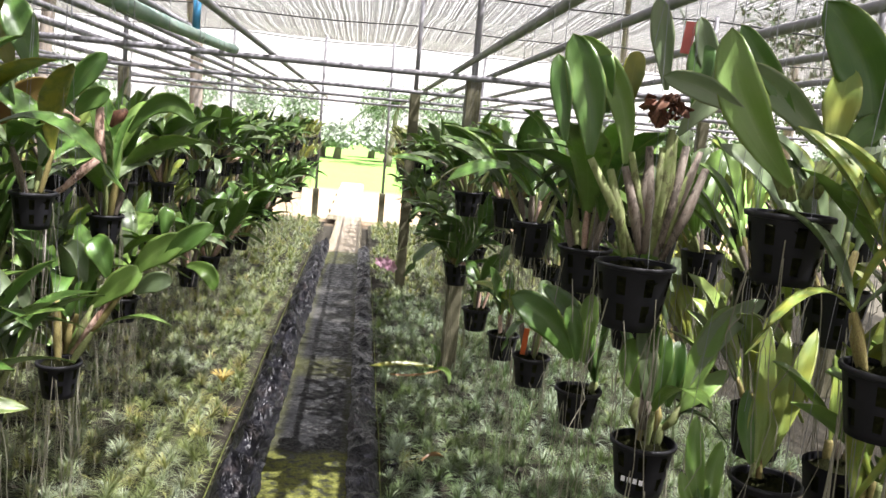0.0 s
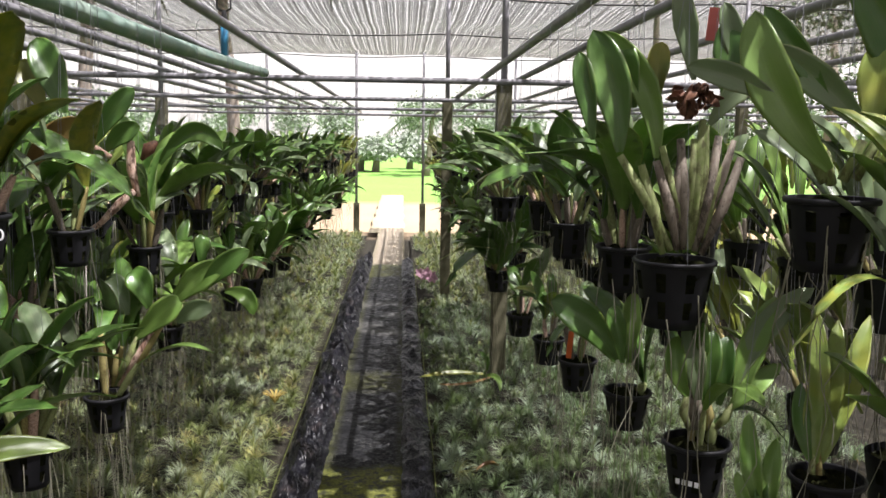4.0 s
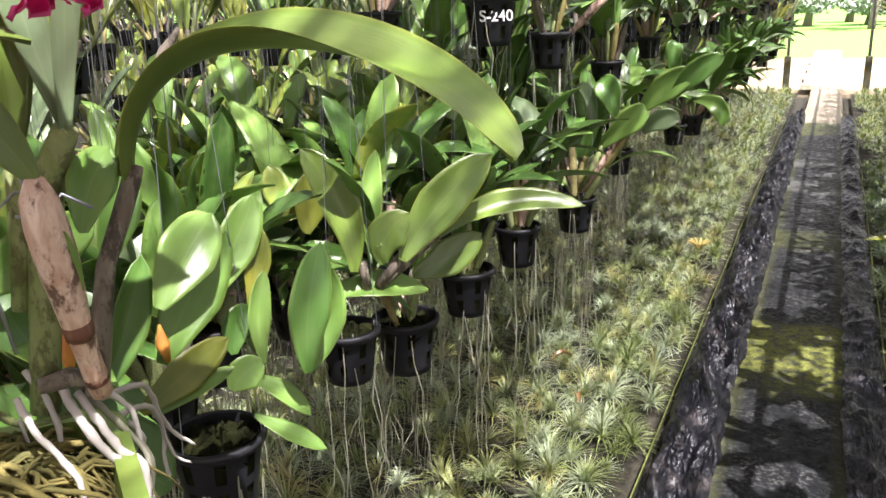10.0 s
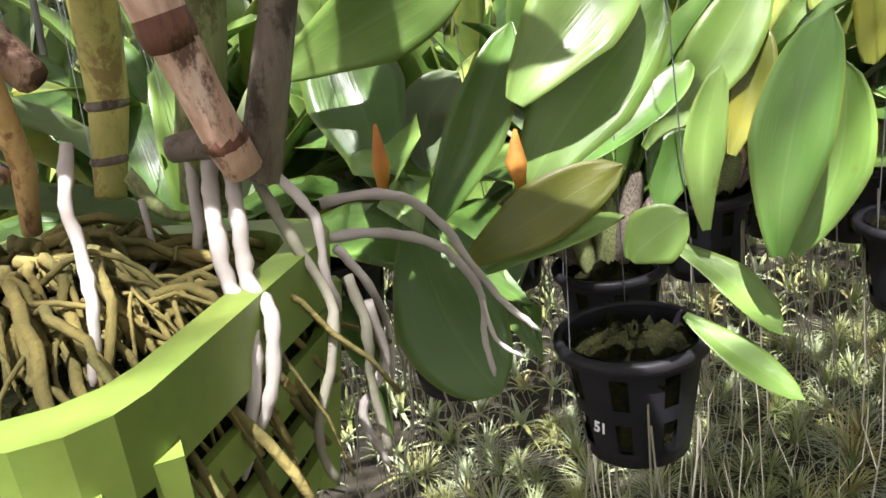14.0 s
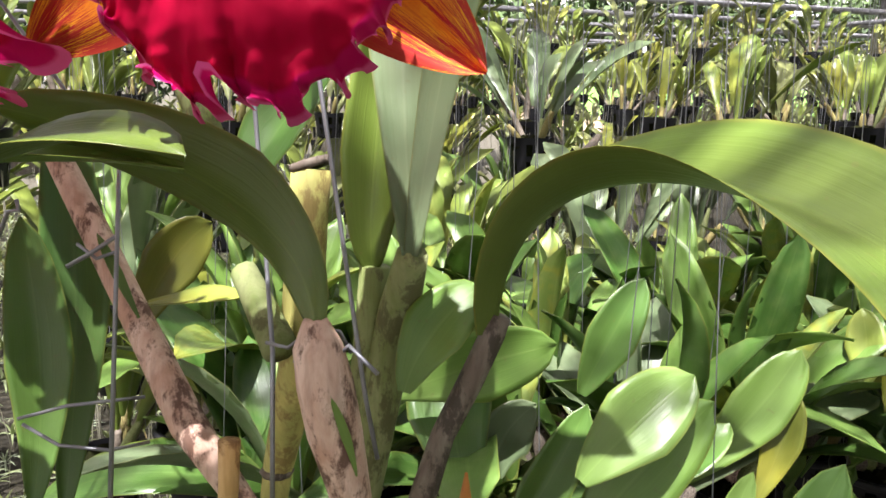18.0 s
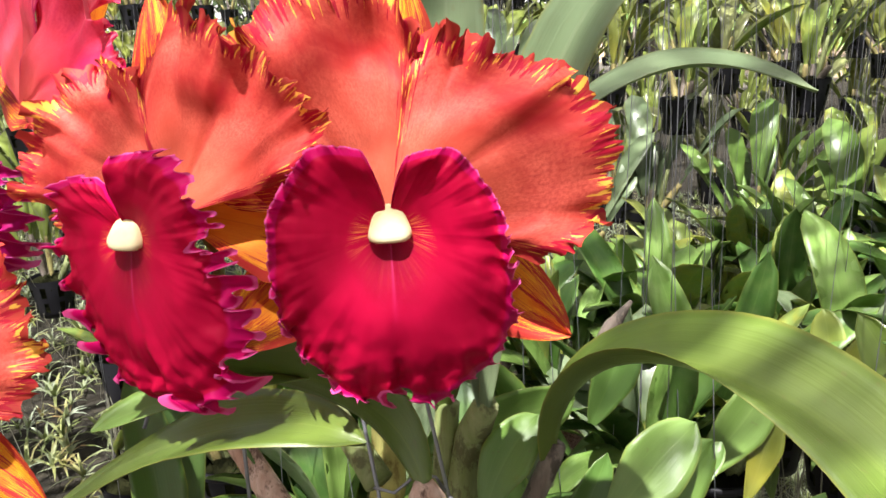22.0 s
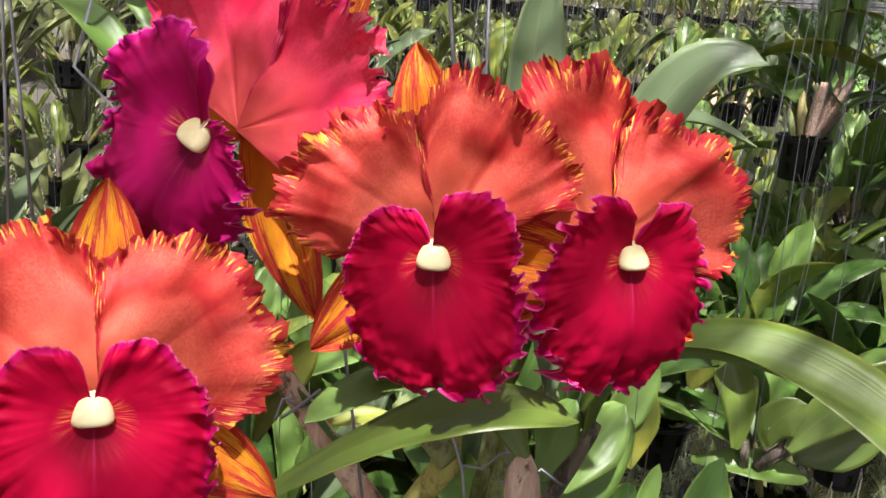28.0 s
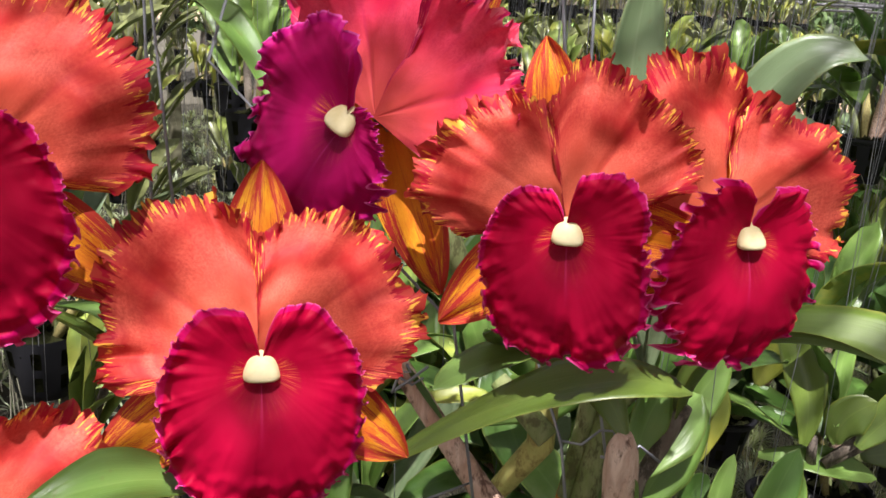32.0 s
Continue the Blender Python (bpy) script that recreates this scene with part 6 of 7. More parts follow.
near_b = orchid((-0.704, 0.848, 1.181), 902, "mini", 0, roots=0, label="orchid with spreading glossy leaves in a black pot")
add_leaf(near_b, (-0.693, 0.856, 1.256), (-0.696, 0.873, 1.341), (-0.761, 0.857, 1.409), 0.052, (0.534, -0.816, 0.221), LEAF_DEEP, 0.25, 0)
add_leaf(near_b, (-0.672, 0.886, 1.283), (-0.701, 0.907, 1.331), (-0.694, 0.928, 1.398), 0.030, (0.503, -0.837, 0.217), LEAF_LIGHT, 0.30, 0)
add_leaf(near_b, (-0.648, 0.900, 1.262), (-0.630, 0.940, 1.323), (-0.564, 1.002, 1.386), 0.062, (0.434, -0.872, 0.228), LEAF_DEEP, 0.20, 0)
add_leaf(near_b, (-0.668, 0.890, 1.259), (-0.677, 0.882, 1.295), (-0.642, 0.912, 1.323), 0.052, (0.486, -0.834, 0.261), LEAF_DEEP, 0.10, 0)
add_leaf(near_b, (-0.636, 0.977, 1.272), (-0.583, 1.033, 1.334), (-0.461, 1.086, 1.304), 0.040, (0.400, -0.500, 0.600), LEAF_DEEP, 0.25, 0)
add_leaf(near_b, (-0.741, 0.845, 1.220), (-0.679, 0.871, 1.243), (-0.637, 0.950, 1.208), 0.044, (0.300, -0.500, 0.800), LEAF_LIGHT, 0.20, 0)
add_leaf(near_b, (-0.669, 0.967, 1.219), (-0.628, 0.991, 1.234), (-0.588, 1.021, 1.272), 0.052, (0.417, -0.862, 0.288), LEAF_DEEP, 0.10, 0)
add_leaf(near_b, (-0.788, 0.894, 1.287), (-0.785, 0.911, 1.331), (-0.782, 0.925, 1.369), 0.055, (0.562, -0.800, 0.212), LEAF_OLIVE, 0.20, 0)
add_leaf(near_b, (-0.830, 0.903, 1.297), (-0.836, 0.913, 1.334), (-0.857, 0.917, 1.371), 0.040, (0.594, -0.779, 0.202), LEAF_YELLOW, 0.20, 0)
add_rod("pseudobulb", near_b, [(-0.677, 0.887, 1.228), (-0.648, 0.917, 1.276)], [0.007, 0.006], SHEATH_GREY)
add_rod("pseudobulb", near_b, [(-0.677, 0.887, 1.228), (-0.628, 0.961, 1.281)], [0.007, 0.006], SHEATH_GREY)
add_rod("pseudobulb", near_b, [(-0.690, 0.880, 1.222), (-0.690, 0.871, 1.263)], [0.007, 0.006], SHEATH_GREY)
orchid((-0.708, 1.013, 1.135), 903, "tiny", 5, 0.17, 0.9, (LEAF, LEAF_LIGHT), 3)

# leaves of the larger plants beside the walkway
add_leaf(right_big, (0.571, 1.147, 1.681), (0.465, 1.153, 1.785), (0.468, 1.189, 1.901), 0.069, (-0.424, -0.904, -0.061), LEAF_LIGHT, 0.25, 0)
add_leaf(right_big, (0.625, 1.149, 1.731), (0.550, 1.148, 1.812), (0.485, 1.181, 1.851), 0.050, (-0.462, -0.884, -0.070), LEAF_GREY, 0.25, 0)
add_leaf(right_big, (0.507, 1.167, 1.769), (0.428, 1.162, 1.819), (0.373, 1.188, 1.821), 0.040, (-0.383, -0.921, -0.076), LEAF_GREY, 0.25, 0)
add_leaf(right_big, (0.681, 1.145, 1.748), (0.676, 1.142, 1.870), (0.600, 1.182, 1.952), 0.085, (-0.521, -0.846, -0.110), LEAF, 0.25, 0)
add_leaf(right_big, (0.625, 1.148, 1.727), (0.622, 1.139, 1.808), (0.644, 1.165, 1.859), 0.054, (-0.509, -0.858, -0.068), LEAF_YELLOW, 0.25, 0)
add_leaf(right_big, (0.634, 1.147, 1.723), (0.657, 1.131, 1.773), (0.707, 1.148, 1.791), 0.042, (-0.532, -0.846, -0.041), LEAF, 0.25, 0)
add_leaf(right_big, (0.573, 1.159, 1.763), (0.516, 1.157, 1.849), (0.481, 1.189, 1.907), 0.038, (-0.440, -0.892, -0.101), LEAF, 0.25, 0)
add_leaf(right_big, (0.637, 1.140, 1.679), (0.668, 1.120, 1.703), (0.726, 1.133, 1.695), 0.035, (-0.542, -0.840, 0.011), LEAF, 0.25, 0)
add_leaf(right_tall, (0.376, 1.536, 1.696), (0.367, 1.535, 1.824), (0.326, 1.573, 1.920), 0.077, (-0.257, -0.964, -0.066), LEAF, 0.25, 0)
add_leaf(right_tall, (0.443, 1.528, 1.686), (0.442, 1.527, 1.830), (0.344, 1.571, 1.919), 0.056, (-0.292, -0.954, -0.066), LEAF_LIGHT, 0.25, 0)
add_leaf(right_tall, (0.510, 1.540, 1.830), (0.488, 1.537, 1.935), (0.483, 1.568, 2.003), 0.047, (-0.330, -0.935, -0.131), LEAF_GREY, 0.25, 0)
add_leaf(right_tall, (0.327, 1.544, 1.718), (0.308, 1.540, 1.819), (0.301, 1.570, 1.880), 0.045, (-0.228, -0.972, -0.062), LEAF, 0.25, 0)
add_leaf(right_tall, (0.402, 1.545, 1.778), (0.382, 1.538, 1.860), (0.376, 1.565, 1.903), 0.052, (-0.272, -0.959, -0.087), LEAF, 0.25, 0)
add_leaf(right_tall, (0.567, 1.529, 1.793), (0.562, 1.523, 1.887), (0.577, 1.549, 1.943), 0.056, (-0.373, -0.922, -0.101), LEAF, 0.25, 0)
add_leaf(right_tall, (0.609, 1.527, 1.807), (0.576, 1.524, 1.909), (0.564, 1.555, 1.973), 0.045, (-0.380, -0.918, -0.114), LEAF_GREY, 0.25, 0)
add_leaf(right_tall, (0.439, 1.541, 1.781), (0.437, 1.532, 1.860), (0.452, 1.556, 1.899), 0.045, (-0.304, -0.949, -0.086), LEAF_OLIVE, 0.25, 0)
add_leaf(right_tall, (0.538, 1.526, 1.748), (0.573, 1.511, 1.814), (0.627, 1.529, 1.841), 0.045, (-0.383, -0.922, -0.057), LEAF_GREY, 0.25, 0)
add_rod("pseudobulb", right_tall, [(0.470, 1.501, 1.518), (0.425, 1.508, 1.605), (0.374, 1.525, 1.690)], [0.006, 0.0105, 0.007], BULB)
add_rod("pseudobulb", right_tall, [(0.481, 1.500, 1.519), (0.463, 1.503, 1.601), (0.440, 1.517, 1.681)], [0.006, 0.0105, 0.007], SHEATH_GREY)
add_rod("pseudobulb", right_tall, [(0.492, 1.499, 1.520), (0.490, 1.503, 1.622), (0.483, 1.518, 1.722)], [0.006, 0.0105, 0.007], SHEATH_GREY)
add_rod("pseudobulb", right_tall, [(0.502, 1.498, 1.521), (0.515, 1.503, 1.640), (0.523, 1.519, 1.757)], [0.006, 0.0105, 0.007], BULB)
add_rod("pseudobulb", right_tall, [(0.513, 1.496, 1.517), (0.535, 1.499, 1.623), (0.552, 1.512, 1.728)], [0.006, 0.0105, 0.007], SHEATH_GREY)
add_rod("pseudobulb", right_tall, [(0.455, 1.502, 1.511), (0.436, 1.505, 1.593), (0.413, 1.519, 1.673)], [0.006, 0.0105, 0.007], BULB)
add_rod("pseudobulb", right_tall, [(0.524, 1.494, 1.512), (0.561, 1.493, 1.602), (0.592, 1.502, 1.689)], [0.006, 0.0105, 0.007], SHEATH_GREY)
add_rod("pseudobulb", right_big, [(0.583, 1.163, 1.660), (0.565, 1.151, 1.705)], [0.008, 0.006], BULB)
add_rod("pseudobulb", right_big, [(0.599, 1.163, 1.665), (0.617, 1.148, 1.722)], [0.008, 0.006], BULB)
add_rod("pseudobulb", right_big, [(0.574, 1.165, 1.663), (0.525, 1.161, 1.742)], [0.008, 0.006], BULB)
add_rod("pseudobulb", right_big, [(0.616, 1.161, 1.667), (0.634, 1.146, 1.719)], [0.008, 0.006], BULB)
add_leaf(right_low, (0.482, 1.882, 1.205), (0.404, 1.888, 1.330), (0.329, 1.918, 1.339), 0.086, (-0.230, -0.951, 0.205), LEAF, 0.25, 0)
add_leaf(right_low, (0.496, 1.880, 1.199), (0.477, 1.876, 1.297), (0.472, 1.901, 1.332), 0.049, (-0.266, -0.940, 0.214), LEAF, 0.25, 0)
add_leaf(right_low, (0.510, 1.879, 1.200), (0.509, 1.874, 1.313), (0.524, 1.900, 1.364), 0.051, (-0.282, -0.937, 0.205), LEAF_LIGHT, 0.25, 0)
add_leaf(right_yellow, (0.631, 1.236, 1.215), (0.641, 1.243, 1.322), (0.661, 1.327, 1.448), 0.035, (-0.48, -0.85, 0.46), LEAF_YELLOW, 0.25)
add_leaf(right_yellow, (0.636, 1.236, 1.215), (0.654, 1.240, 1.314), (0.697, 1.320, 1.429), 0.039, (-0.48, -0.85, 0.47), LEAF_YELLOW, 0.25)
add_leaf(right_yellow, (0.641, 1.236, 1.215), (0.680, 1.241, 1.323), (0.750, 1.319, 1.437), 0.039, (-0.50, -0.84, 0.46), LEAF_YELLOW, 0.25)
add_leaf(right_yellow, (0.625, 1.237, 1.215), (0.597, 1.232, 1.272), (0.629, 1.297, 1.328), 0.030, (-0.45, -0.86, 0.50), LEAF, 0.25)
add_leaf(right_yellow, (0.633, 1.235, 1.211), (0.610, 1.234, 1.280), (0.670, 1.306, 1.371), 0.032, (-0.46, -0.85, 0.49), LEAF_YELLOW, 0.25)
add_rod("pseudobulb", right_yellow, [(0.625, 1.232, 1.198), (0.631, 1.245, 1.249)], [0.005, 0.004], BULB)
add_rod("pseudobulb", right_yellow, [(0.636, 1.231, 1.197), (0.640, 1.245, 1.249)], [0.005, 0.004], BULB_GOLD)
add_leaf(right_mid, (0.618, 1.517, 1.217), (0.627, 1.510, 1.310), (0.704, 1.566, 1.420), 0.055, (-0.40, -0.90, 0.44), LEAF_LIGHT, 0.25)
add_leaf(right_mid, (0.607, 1.522, 1.232), (0.648, 1.527, 1.381), (0.781, 1.566, 1.437), 0.053, (-0.41, -0.90, 0.39), LEAF_GREY, 0.25)
add_leaf(right_mid, (0.607, 1.516, 1.211), (0.627, 1.494, 1.250), (0.708, 1.532, 1.295), 0.043, (-0.40, -0.89, 0.48), LEAF_LIGHT, 0.25)
add_leaf(right_mid, (0.559, 1.521, 1.221), (0.556, 1.511, 1.300), (0.581, 1.555, 1.355), 0.051, (-0.36, -0.91, 0.45), LEAF, 0.25)
add_leaf(right_mid, (0.528, 1.526, 1.231), (0.481, 1.512, 1.289), (0.512, 1.556, 1.344), 0.043, (-0.32, -0.92, 0.46), LEAF_LIGHT, 0.25)
add_leaf(right_mid, (0.544, 1.522, 1.221), (0.538, 1.512, 1.300), (0.528, 1.563, 1.375), 0.047, (-0.35, -0.91, 0.45), LEAF_GREY, 0.25)
add_leaf(right_mid, (0.586, 1.519, 1.216), (0.585, 1.509, 1.300), (0.608, 1.551, 1.345), 0.047, (-0.38, -0.90, 0.45), LEAF, 0.25)
add_rod("pseudobulb", right_mid, [(0.534, 1.528, 1.164), (0.520, 1.528, 1.198), (0.524, 1.526, 1.231)], [0.005, 0.009, 0.006], BULB)
add_rod("pseudobulb", right_mid, [(0.551, 1.527, 1.164), (0.552, 1.526, 1.198), (0.544, 1.523, 1.226)], [0.005, 0.009, 0.006], SHEATH_GREY)
add_rod("pseudobulb", right_mid, [(0.567, 1.527, 1.164), (0.571, 1.524, 1.193), (0.563, 1.522, 1.226)], [0.005, 0.009, 0.006], BULB_GOLD)
add_rod("pseudobulb", right_mid, [(0.578, 1.526, 1.164), (0.601, 1.521, 1.188), (0.613, 1.519, 1.222)], [0.005, 0.009, 0.006], BULB)
add_rod("pseudobulb", right_mid, [(0.542, 1.528, 1.164), (0.537, 1.535, 1.229), (0.512, 1.537, 1.272)], [0.005, 0.009, 0.006], SHEATH_GREY)
add_rod("pseudobulb", right_tall, [(0.478, 1.502, 1.529), (0.479, 1.507, 1.637), (0.486, 1.517, 1.717)], [0.005, 0.009, 0.005], SHEATH_GREY)
add_rod("pseudobulb", right_tall, [(0.493, 1.500, 1.529), (0.506, 1.504, 1.639), (0.507, 1.515, 1.722)], [0.005, 0.008, 0.006], BULB)
add_rod("pseudobulb", right_tall, [(0.510, 1.499, 1.532), (0.526, 1.504, 1.651), (0.530, 1.517, 1.747)], [0.005, 0.009, 0.005], BULB)
add_rod("pseudobulb", right_tall, [(0.521, 1.498, 1.533), (0.558, 1.501, 1.654), (0.579, 1.507, 1.720)], [0.005, 0.009, 0.005], SHEATH_GREY)
add_rod("pseudobulb", right_tall, [(0.502, 1.500, 1.531), (0.470, 1.506, 1.625), (0.450, 1.520, 1.708)], [0.005, 0.008, 0.006], BULB)
add_rod("pseudobulb", right_tall, [(0.529, 1.497, 1.532), (0.543, 1.499, 1.632), (0.569, 1.504, 1.687)], [0.005, 0.009, 0.005], BULB)
withered = random.Random(51)
for k in range(16):
    p = Vector((0.483, 1.498, 1.795)) + Vector((withered.uniform(-0.055, 0.055), withered.uniform(-0.015, 0.015), withered.uniform(-0.012, 0.012)))
    e = p + Vector((withered.uniform(-0.03, 0.03), withered.uniform(-0.02, 0.0), withered.uniform(-0.045, 0.012)))
    add_leaf(right_tall, p, p.lerp(e, 0.5) + Vector((0, -0.012, withered.uniform(-0.01, 0.02))), e, withered.uniform(0.014, 0.026), (withered.uniform(-1, 1), -0.8, withered.uniform(-0.5, 1)), SHEATH_WITHERED, 0.9, withered.uniform(-160, 160), 7, "withered brown petal")
add_leaf(right_young, (0.563, 1.262, 1.102), (0.528, 1.248, 1.200), (0.550, 1.308, 1.274), 0.035, (-0.402, -0.865, 0.302), LEAF_LIGHT, 0.30, 0)
add_leaf(right_young, (0.576, 1.261, 1.102), (0.557, 1.242, 1.181), (0.595, 1.295, 1.234), 0.033, (-0.419, -0.852, 0.313), LEAF_LIGHT, 0.30, 0)
add_leaf(right_young, (0.570, 1.262, 1.102), (0.542, 1.236, 1.156), (0.572, 1.282, 1.181), 0.024, (-0.410, -0.850, 0.332), LEAF, 0.30, 0)
add_leaf(right_young, (0.558, 1.262, 1.101), (0.515, 1.237, 1.155), (0.527, 1.285, 1.181), 0.022, (-0.392, -0.857, 0.335), LEAF_LIGHT, 0.30, 0)
add_leaf(left_plant, (-0.738, 2.051, 1.185), (-0.747, 2.045, 1.279), (-0.766, 2.072, 1.309), 0.082, (0.315, -0.927, 0.202), LEAF, 0.25, 0)
add_leaf(left_plant, (-0.686, 2.049, 1.210), (-0.597, 2.032, 1.300), (-0.569, 2.051, 1.313), 0.067, (0.259, -0.945, 0.199), LEAF_LIGHT, 0.25, 0)
add_leaf(left_plant, (-0.589, 2.052, 1.302), (-0.533, 2.036, 1.376), (-0.461, 2.052, 1.403), 0.070, (0.224, -0.961, 0.163), LEAF_LIGHT, 0.25, 0)
add_leaf(left_plant, (-0.516, 2.049, 1.336), (-0.468, 2.033, 1.409), (-0.399, 2.050, 1.437), 0.058, (0.195, -0.970, 0.148), LEAF, 0.25, 0)
add_leaf(left_plant, (-0.460, 2.042, 1.334), (-0.393, 2.017, 1.347), (-0.389, 2.027, 1.279), 0.044, (0.170, -0.968, 0.183), LEAF_LIGHT, 0.25, 0)
add_leaf(left_plant, (-0.775, 2.045, 1.113), (-0.825, 2.036, 1.151), (-0.915, 2.063, 1.134), 0.044, (0.346, -0.904, 0.253), LEAF_LIGHT, 0.25, 0)
add_leaf(left_plant, (-0.704, 2.060, 1.271), (-0.724, 2.052, 1.348), (-0.753, 2.078, 1.363), 0.064, (0.306, -0.936, 0.172), LEAF_GREY, 0.25, 0)
add_leaf(left_plant, (-0.650, 2.057, 1.289), (-0.667, 2.049, 1.367), (-0.692, 2.074, 1.382), 0.070, (0.283, -0.945, 0.165), LEAF, 0.25, 0)
add_leaf(left_plant, (-0.578, 2.044, 1.255), (-0.532, 2.026, 1.304), (-0.491, 2.040, 1.290), 0.055, (0.226, -0.954, 0.198), LEAF_GREY, 0.25, 0)
add_leaf(left_plant, (-0.822, 2.059, 1.177), (-0.861, 2.055, 1.260), (-0.913, 2.083, 1.279), 0.058, (0.358, -0.911, 0.206), LEAF_GREY, 0.25, 0)
add_leaf(left_plant, (-0.520, 2.058, 1.398), (-0.514, 2.046, 1.463), (-0.512, 2.067, 1.468), 0.044, (0.218, -0.968, 0.124), LEAF, 0.25, 0)
add_rod("pseudobulb", left_plant, [(-0.760, 2.061, 1.088), (-0.780, 2.057, 1.121), (-0.800, 2.055, 1.165)], [0.005, 0.0085, 0.005], BULB)
add_rod("pseudobulb", left_plant, [(-0.753, 2.060, 1.089), (-0.763, 2.057, 1.130), (-0.774, 2.055, 1.182)], [0.005, 0.0085, 0.005], SHEATH)
add_rod("pseudobulb", left_plant, [(-0.746, 2.059, 1.089), (-0.738, 2.053, 1.125), (-0.731, 2.049, 1.172)], [0.005, 0.0085, 0.005], BULB_GOLD)
add_rod("pseudobulb", left_plant, [(-0.739, 2.059, 1.090), (-0.709, 2.053, 1.149), (-0.680, 2.050, 1.218)], [0.005, 0.0085, 0.005], BULB)
add_rod("pseudobulb", left_plant, [(-0.732, 2.058, 1.090), (-0.682, 2.053, 1.165), (-0.633, 2.049, 1.250)], [0.005, 0.0085, 0.005], SHEATH)
add_rod("pseudobulb", left_plant, [(-0.725, 2.057, 1.087), (-0.656, 2.053, 1.186), (-0.589, 2.051, 1.295)], [0.005, 0.0085, 0.005], BULB_GOLD)
add_leaf(left_high, (-0.936, 2.064, 1.629), (-0.852, 2.047, 1.717), (-0.788, 2.064, 1.744), 0.079, (0.365, -0.931, 0.004), LEAF_BROWN, 0.25, 0)
add_leaf(left_high, (-0.605, 2.031, 1.645), (-0.524, 2.021, 1.783), (-0.452, 2.019, 1.680), 0.051, (0.228, -0.974, -0.006), LEAF, 0.25, 0)
add_leaf(left_high, (-0.739, 2.049, 1.673), (-0.692, 2.031, 1.730), (-0.654, 2.048, 1.734), 0.053, (0.300, -0.954, -0.003), LEAF, 0.25, 0)
add_leaf(left_high, (-0.839, 2.072, 1.764), (-0.870, 2.071, 1.878), (-0.913, 2.105, 1.943), 0.084, (0.366, -0.928, -0.070), LEAF, 0.25, 0)
add_leaf(left_high, (-0.767, 2.054, 1.691), (-0.714, 2.041, 1.784), (-0.670, 2.063, 1.826), 0.056, (0.308, -0.951, -0.028), LEAF, 0.25, 0)
add_leaf(left_high, (-0.893, 2.079, 1.772), (-0.918, 2.073, 1.854), (-0.956, 2.102, 1.886), 0.070, (0.384, -0.921, -0.058), LEAF_OLIVE, 0.25, 0)
add_rod("old_stem", left_high, [(-0.822, 2.063, 1.712), (-0.769, 2.043, 1.684), (-0.721, 2.035, 1.661)], [0.008, 0.01, 0.006], SHEATH)
add_rod("old_stem", left_high, [(-0.816, 2.027, 1.460), (-0.748, 2.015, 1.500), (-0.699, 2.017, 1.551), (-0.664, 2.018, 1.581)], [0.005, 0.007, 0.011, 0.008], SHEATH)
add_rod("old_stem", left_high, [(-0.660, 2.036, 1.567), (-0.678, 2.047, 1.632), (-0.680, 2.056, 1.699)], [0.006, 0.012, 0.009], SHEATH)
add_rod("withered_flower", left_high, [(-0.647, 2.026, 1.655), (-0.629, 2.028, 1.683), (-0.611, 2.028, 1.698)], [0.004, 0.016, 0.006], SHEATH_WITHERED)
add_rod("root", left_high, [(-0.796, 2.008, 1.483), (-0.773, 1.989, 1.440), (-0.770, 1.978, 1.362), (-0.770, 1.960, 1.231)], 0.0018, ROOT_WHITE)


# ---------- its flowers ----------
flower((-0.475, 0.280, 1.650), (0.27, -0.095, 0.05), 0, 0.043, 1.3, petals=((126, 1.14, 50), (29, 1.06, 51)), lobes=(0.90, 0.80), sepals=(84, -38, 215), crumple=(1.25, 0.85))
flower((-0.514, 0.200, 1.651), (0.255, -0.246, 0.04), 0, 0.042, 2.9, petals=((150, 0.99, 47), (62, 1.0, 46)), lobes=(0.74, 1.10), spread=(1.0, 0.84), crumple=(1.0, 1.1), lip_pose=(0, 6, -8), sepals=(102, -8, 226))
flower((-0.568, 0.072, 1.588), (0.307, -0.126, 0.12), 0, 0.045, 4.4, petals=((142, 0.98, 55), (37, 0.98, 55)), lobes=(0.82, 0.84), sepals=(88, -36, 214))
flower((-0.616, 0.144, 1.688), (0.16, -0.34, 0.05), -30, 0.048, 6.1, PETAL_PINK, LIP_PURPLE, petals=((140, 1.05, 46), (50, 1.0, 48)), label="frilled rose-red orchid flower with a purple lip", lobes=(1.0, 0.62), spread=(1.15, 0.6), lip_pose=(0, 0, 6), sepals=(90, -35, 195))
flower((-0.625, -0.035, 1.668), (0.3, -0.10, 0.08), 0, 0.045, 7.7, petals=((145, 1.05, 50), (42, 1.05, 50)))
flower((-0.60, -0.055, 1.50), (0.3, -0.10, 0.10), 0, 0.043, 9.1, petals=((150, 1.05, 50), (40, 1.05, 50)))


# ---------- writing, tags and litter ----------
def writing(parent, text, r, h, az, size, z):
    """White pen writing on a pot's wall."""
    cu = bpy.data.curves.new("writing", "FONT")
    cu.body, cu.size, cu.align_x, cu.align_y, cu.extrude = text, size, "CENTER", "CENTER", 0.0002
    cu.offset = 0.0003
    cu.materials.append(INK)
    a = radians(az)
    rr = r * (0.74 + 0.26 * z / h) + 0.0012
    ob = new("writing", cu)
    ob.parent = parent
    ob.matrix_basis = pose(rr * math.cos(a), rr * math.sin(a), z, 84, 0, az + 90)


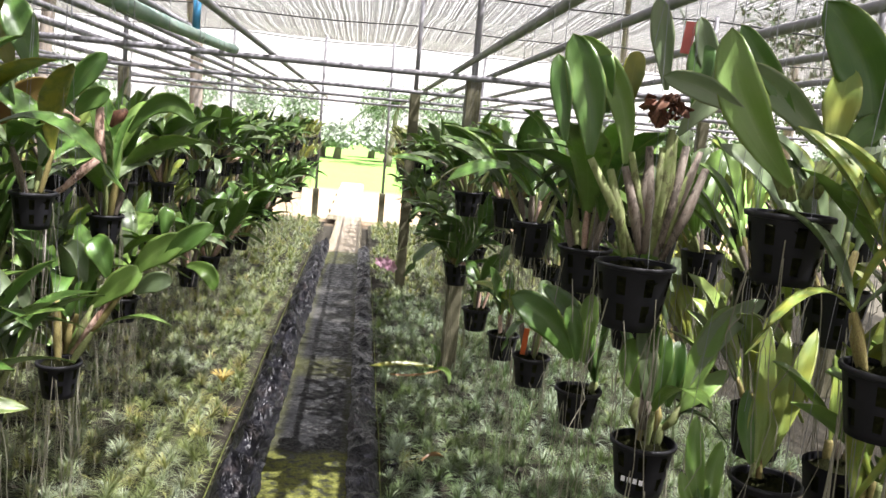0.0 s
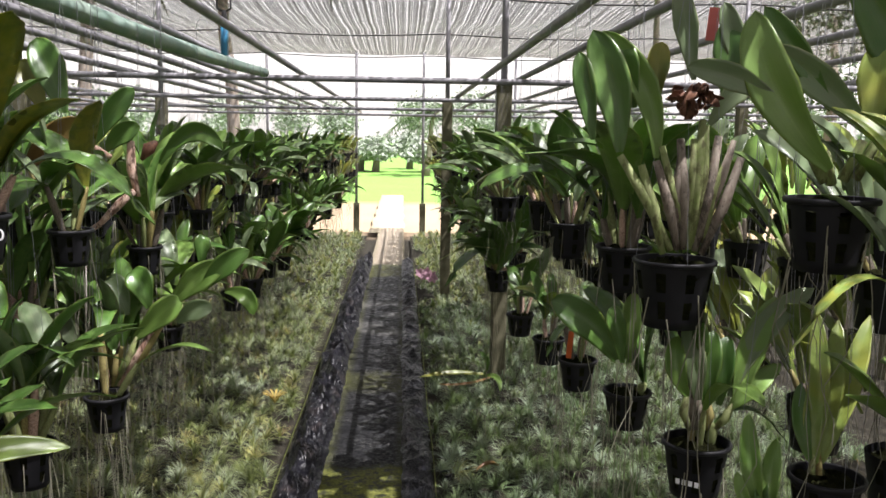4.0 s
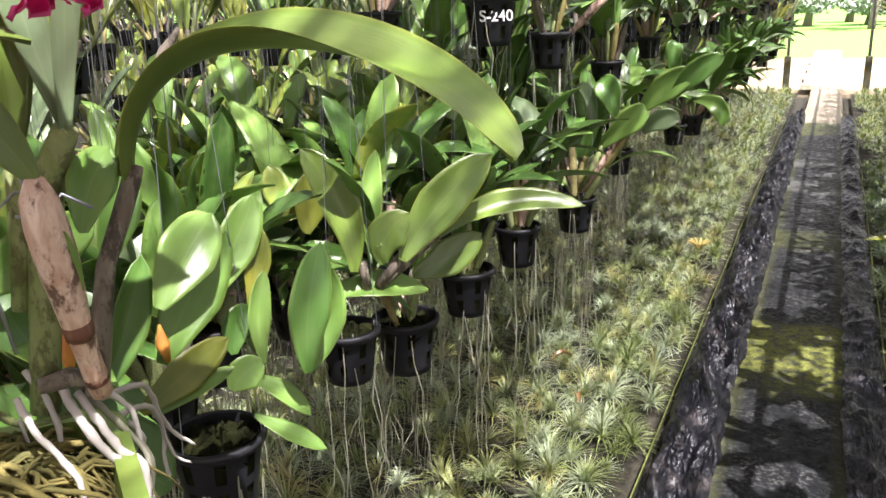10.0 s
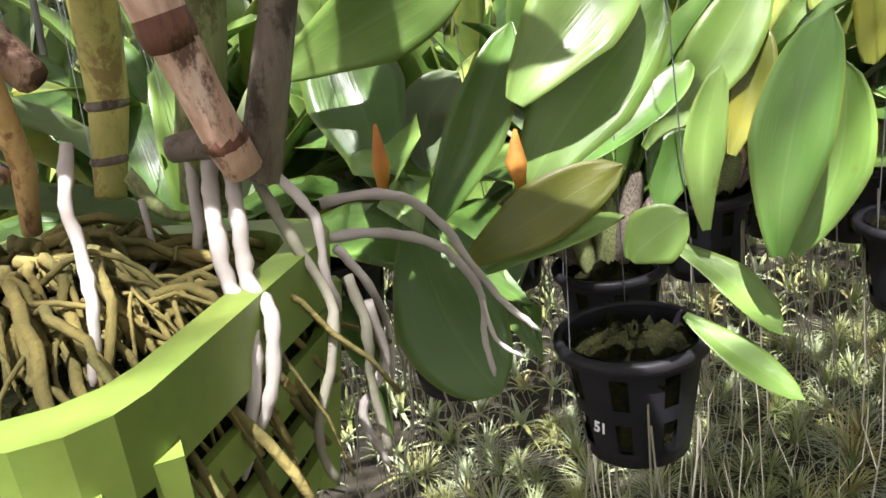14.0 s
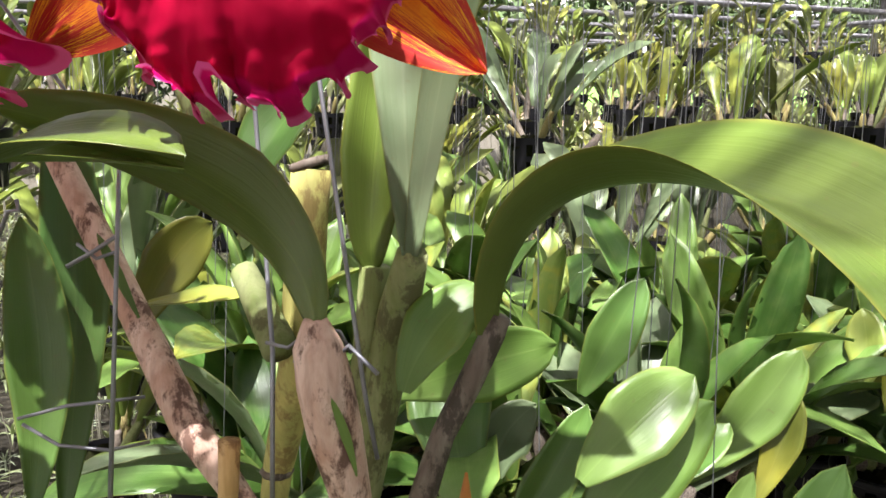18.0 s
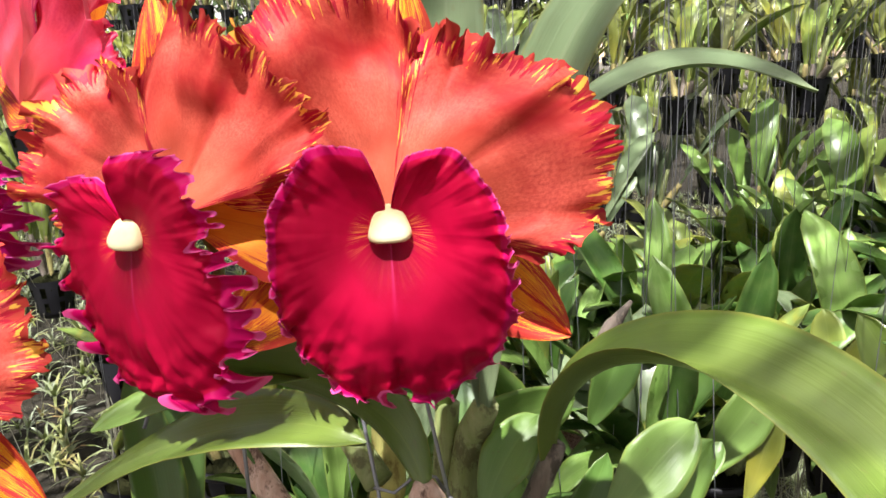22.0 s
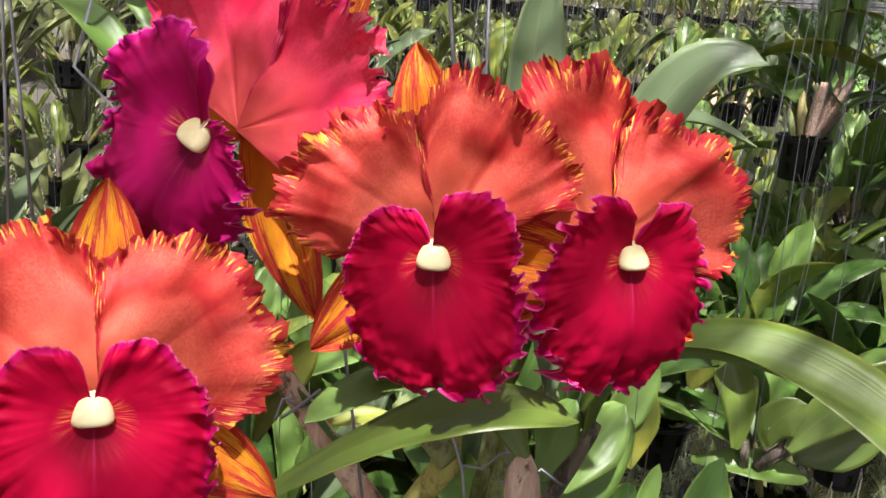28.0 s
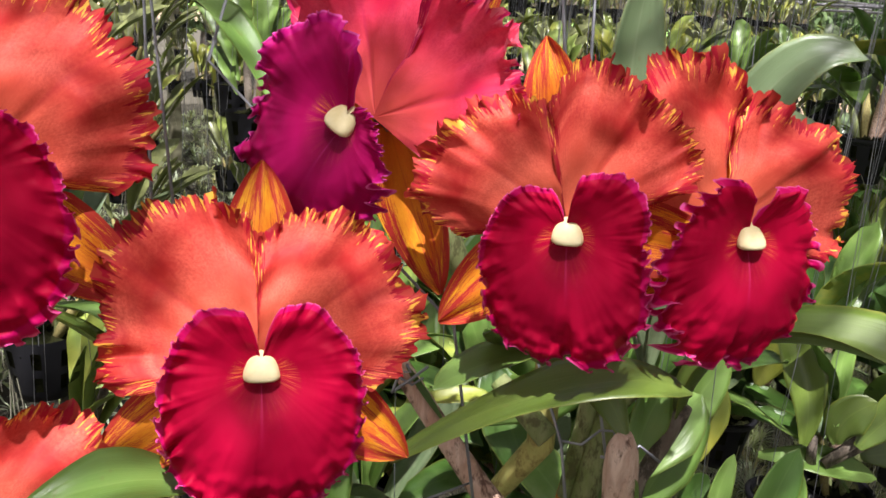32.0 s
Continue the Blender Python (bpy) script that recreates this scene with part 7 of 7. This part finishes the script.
writing(left_s, "S-240", 0.046, 0.080, -55, 0.026, 0.050)
writing(near_a, "51", 0.046, 0.080, -70, 0.010, 0.030)
v, f = [], []
for k in range(4):                                           # a line that cannot be read
    v += [(0.003 * k * 4 - 0.02, 0, 0), (0.003 * k * 4 - 0.012, 0, 0), (0.003 * k * 4 - 0.012, 0, 0.010), (0.003 * k * 4 - 0.02, 0, 0.010)]
    f.append((4 * k, 4 * k + 1, 4 * k + 2, 4 * k + 3))
child("writing", mesh("writing", v, f, INK, smooth=False), right_mid, "white pen marks", pose(-0.034, -0.047, 0.035, -6, 0, -36))


def tag(at, w, h, mat, turn, label):
    bm = bmesh.new()
    bmesh.ops.create_cube(bm, size=1.0, matrix=Matrix.Diagonal((w, 0.0012, h, 1)))
    me = bpy.data.meshes.new("plant_tag")
    bm.to_mesh(me)
    bm.free()
    me.materials.append(mat)
    ob = new("plant_tag", me)
    ob.matrix_basis = pose(*at, 4, 5, turn)
    return tagged(ob, label, "plant tag")


tag((0.485, 2.42, 1.105), 0.016, 0.085, TAG_O, -15, "orange plastic plant tag stuck in a pot")
tag((0.551, 1.57, 1.935), 0.020, 0.060, TAG_R, -20, "faded pink plastic tag among the leaves")


def litter(at, L, w, turn, mat, label, lift=0.02):
    """A fallen curled leaf on the bed."""
    x, y, z = at
    d = Vector((math.cos(turn), math.sin(turn), 0)) * L
    t = thing("fallen_leaf", at, label, "fallen leaf", "fallen leaves")
    p = Vector(at)
    add_leaf(t, p - d * 0.5, p + Vector((0, 0, lift * 2)), p + d * 0.5, w, (0, 0, 1), mat, 0.6)


litter((-1.02, 2.02, 0.09), 0.11, 0.030, 1.0, LEAF_BROWN, "curled reddish-brown fallen leaf on the plant bed")
litter((0.42, 3.95, 0.08), 0.13, 0.035, 0.4, LEAF_BROWN, "dry brown fallen leaf on the plant bed")
litter((-0.95, 2.85, 0.08), 0.07, 0.03, 2.0, LEAF_BROWN, "small dry brown leaf on the plant bed")
litter((-1.12, 3.2, 0.08), 0.09, 0.035, 0.7, LEAF_BROWN, "dry brown fallen leaf on the plant bed")
litter((0.50, 2.75, 0.08), 0.08, 0.03, 2.6, LEAF_BROWN, "dry brown fallen leaf on the plant bed")

# a yellowed plant lying at the foot of the post
lying = thing("orchid_plant", (0.50, 5.45, 0.06), "uprooted yellowing orchid lying at the post's foot", "orchid")
add_leaf(lying, (0.62, 5.5, 0.10), (0.35, 5.45, 0.16), (0.10, 5.4, 0.12), 0.05, (0, -0.5, 1), LEAF_OLIVE)
add_leaf(lying, (0.62, 5.5, 0.10), (0.40, 5.35, 0.06), (0.22, 5.32, 0.10), 0.025, (0, -0.5, 1), LEAF_BROWN)
add_leaf(lying, (0.55, 5.5, 0.10), (0.60, 5.4, 0.25), (0.50, 5.4, 0.30), 0.04, (0, -1, 0.4), LEAF)
add_leaf(lying, (0.55, 5.5, 0.10), (0.66, 5.4, 0.16), (0.64, 5.3, 0.05), 0.04, (0, -1, 0.4), LEAF_LIGHT)

# a yellow rosette among the green ones
star = thing("tillandsia_plant", (-0.81, 5.07, 0.05), "bright yellow tillandsia rosette among the green ones", "tillandsia")
for k in range(12):
    a = 0.52 * k
    add_leaf(star, (-0.81, 5.07, 0.05), (-0.81 + 0.04 * math.cos(a), 5.07 + 0.04 * math.sin(a), 0.12), (-0.81 + 0.08 * math.cos(a), 5.07 + 0.08 * math.sin(a), 0.12), 0.014, (0, 0, 1), YELLOW_BRACT, n=6)

# the pink blossom beside the walkway
rng = random.Random(31)
spray = thing("pink_flower", (0.084, 3.523, 1.154), "small spray of pale pink orchid blossoms", "flower")
add_rod("flower_stalk", spray, [(0.40, 3.75, 1.22), (0.25, 3.62, 1.25), (0.10, 3.53, 1.17)], 0.002, BULB)
for k in range(7):
    c = Vector((0.084 + rng.uniform(-0.03, 0.03), 3.523 + rng.uniform(-0.02, 0.02), 1.154 + rng.uniform(-0.035, 0.035)))
    for j in range(5):
        a = 1.257 * j + k
        tip_at = c + Vector((0.022 * math.cos(a), -0.008, 0.022 * math.sin(a)))
        q = add_leaf(spray, c, c.lerp(tip_at, 0.5) + Vector((0, -0.006, 0)), tip_at, 0.014, (0, -1, 0.1), PINK, 0.2, n=4)
        q.name = "petal"

# small pots along the bed's edge
rng = random.Random(12)
for k in range(16):
    y = 1.75 + 0.16 * k
    x = 0.225 + 0.10 * (k % 2) + rng.uniform(-0.02, 0.02)
    t = thing("seedling_pot", (x, y, -0.01), "small black seedling pot with a silvery tillandsia", "plant pot", "seedling pots", pose(x, y, -0.01) @ Matrix.Diagonal((0.62, 0.62, 0.62, 1)))
    child("pot", POTS["tiny"][0], t)
    child("rim", POTS["tiny"][1], t)
    child("potting_bark", POTS["tiny"][2], t)
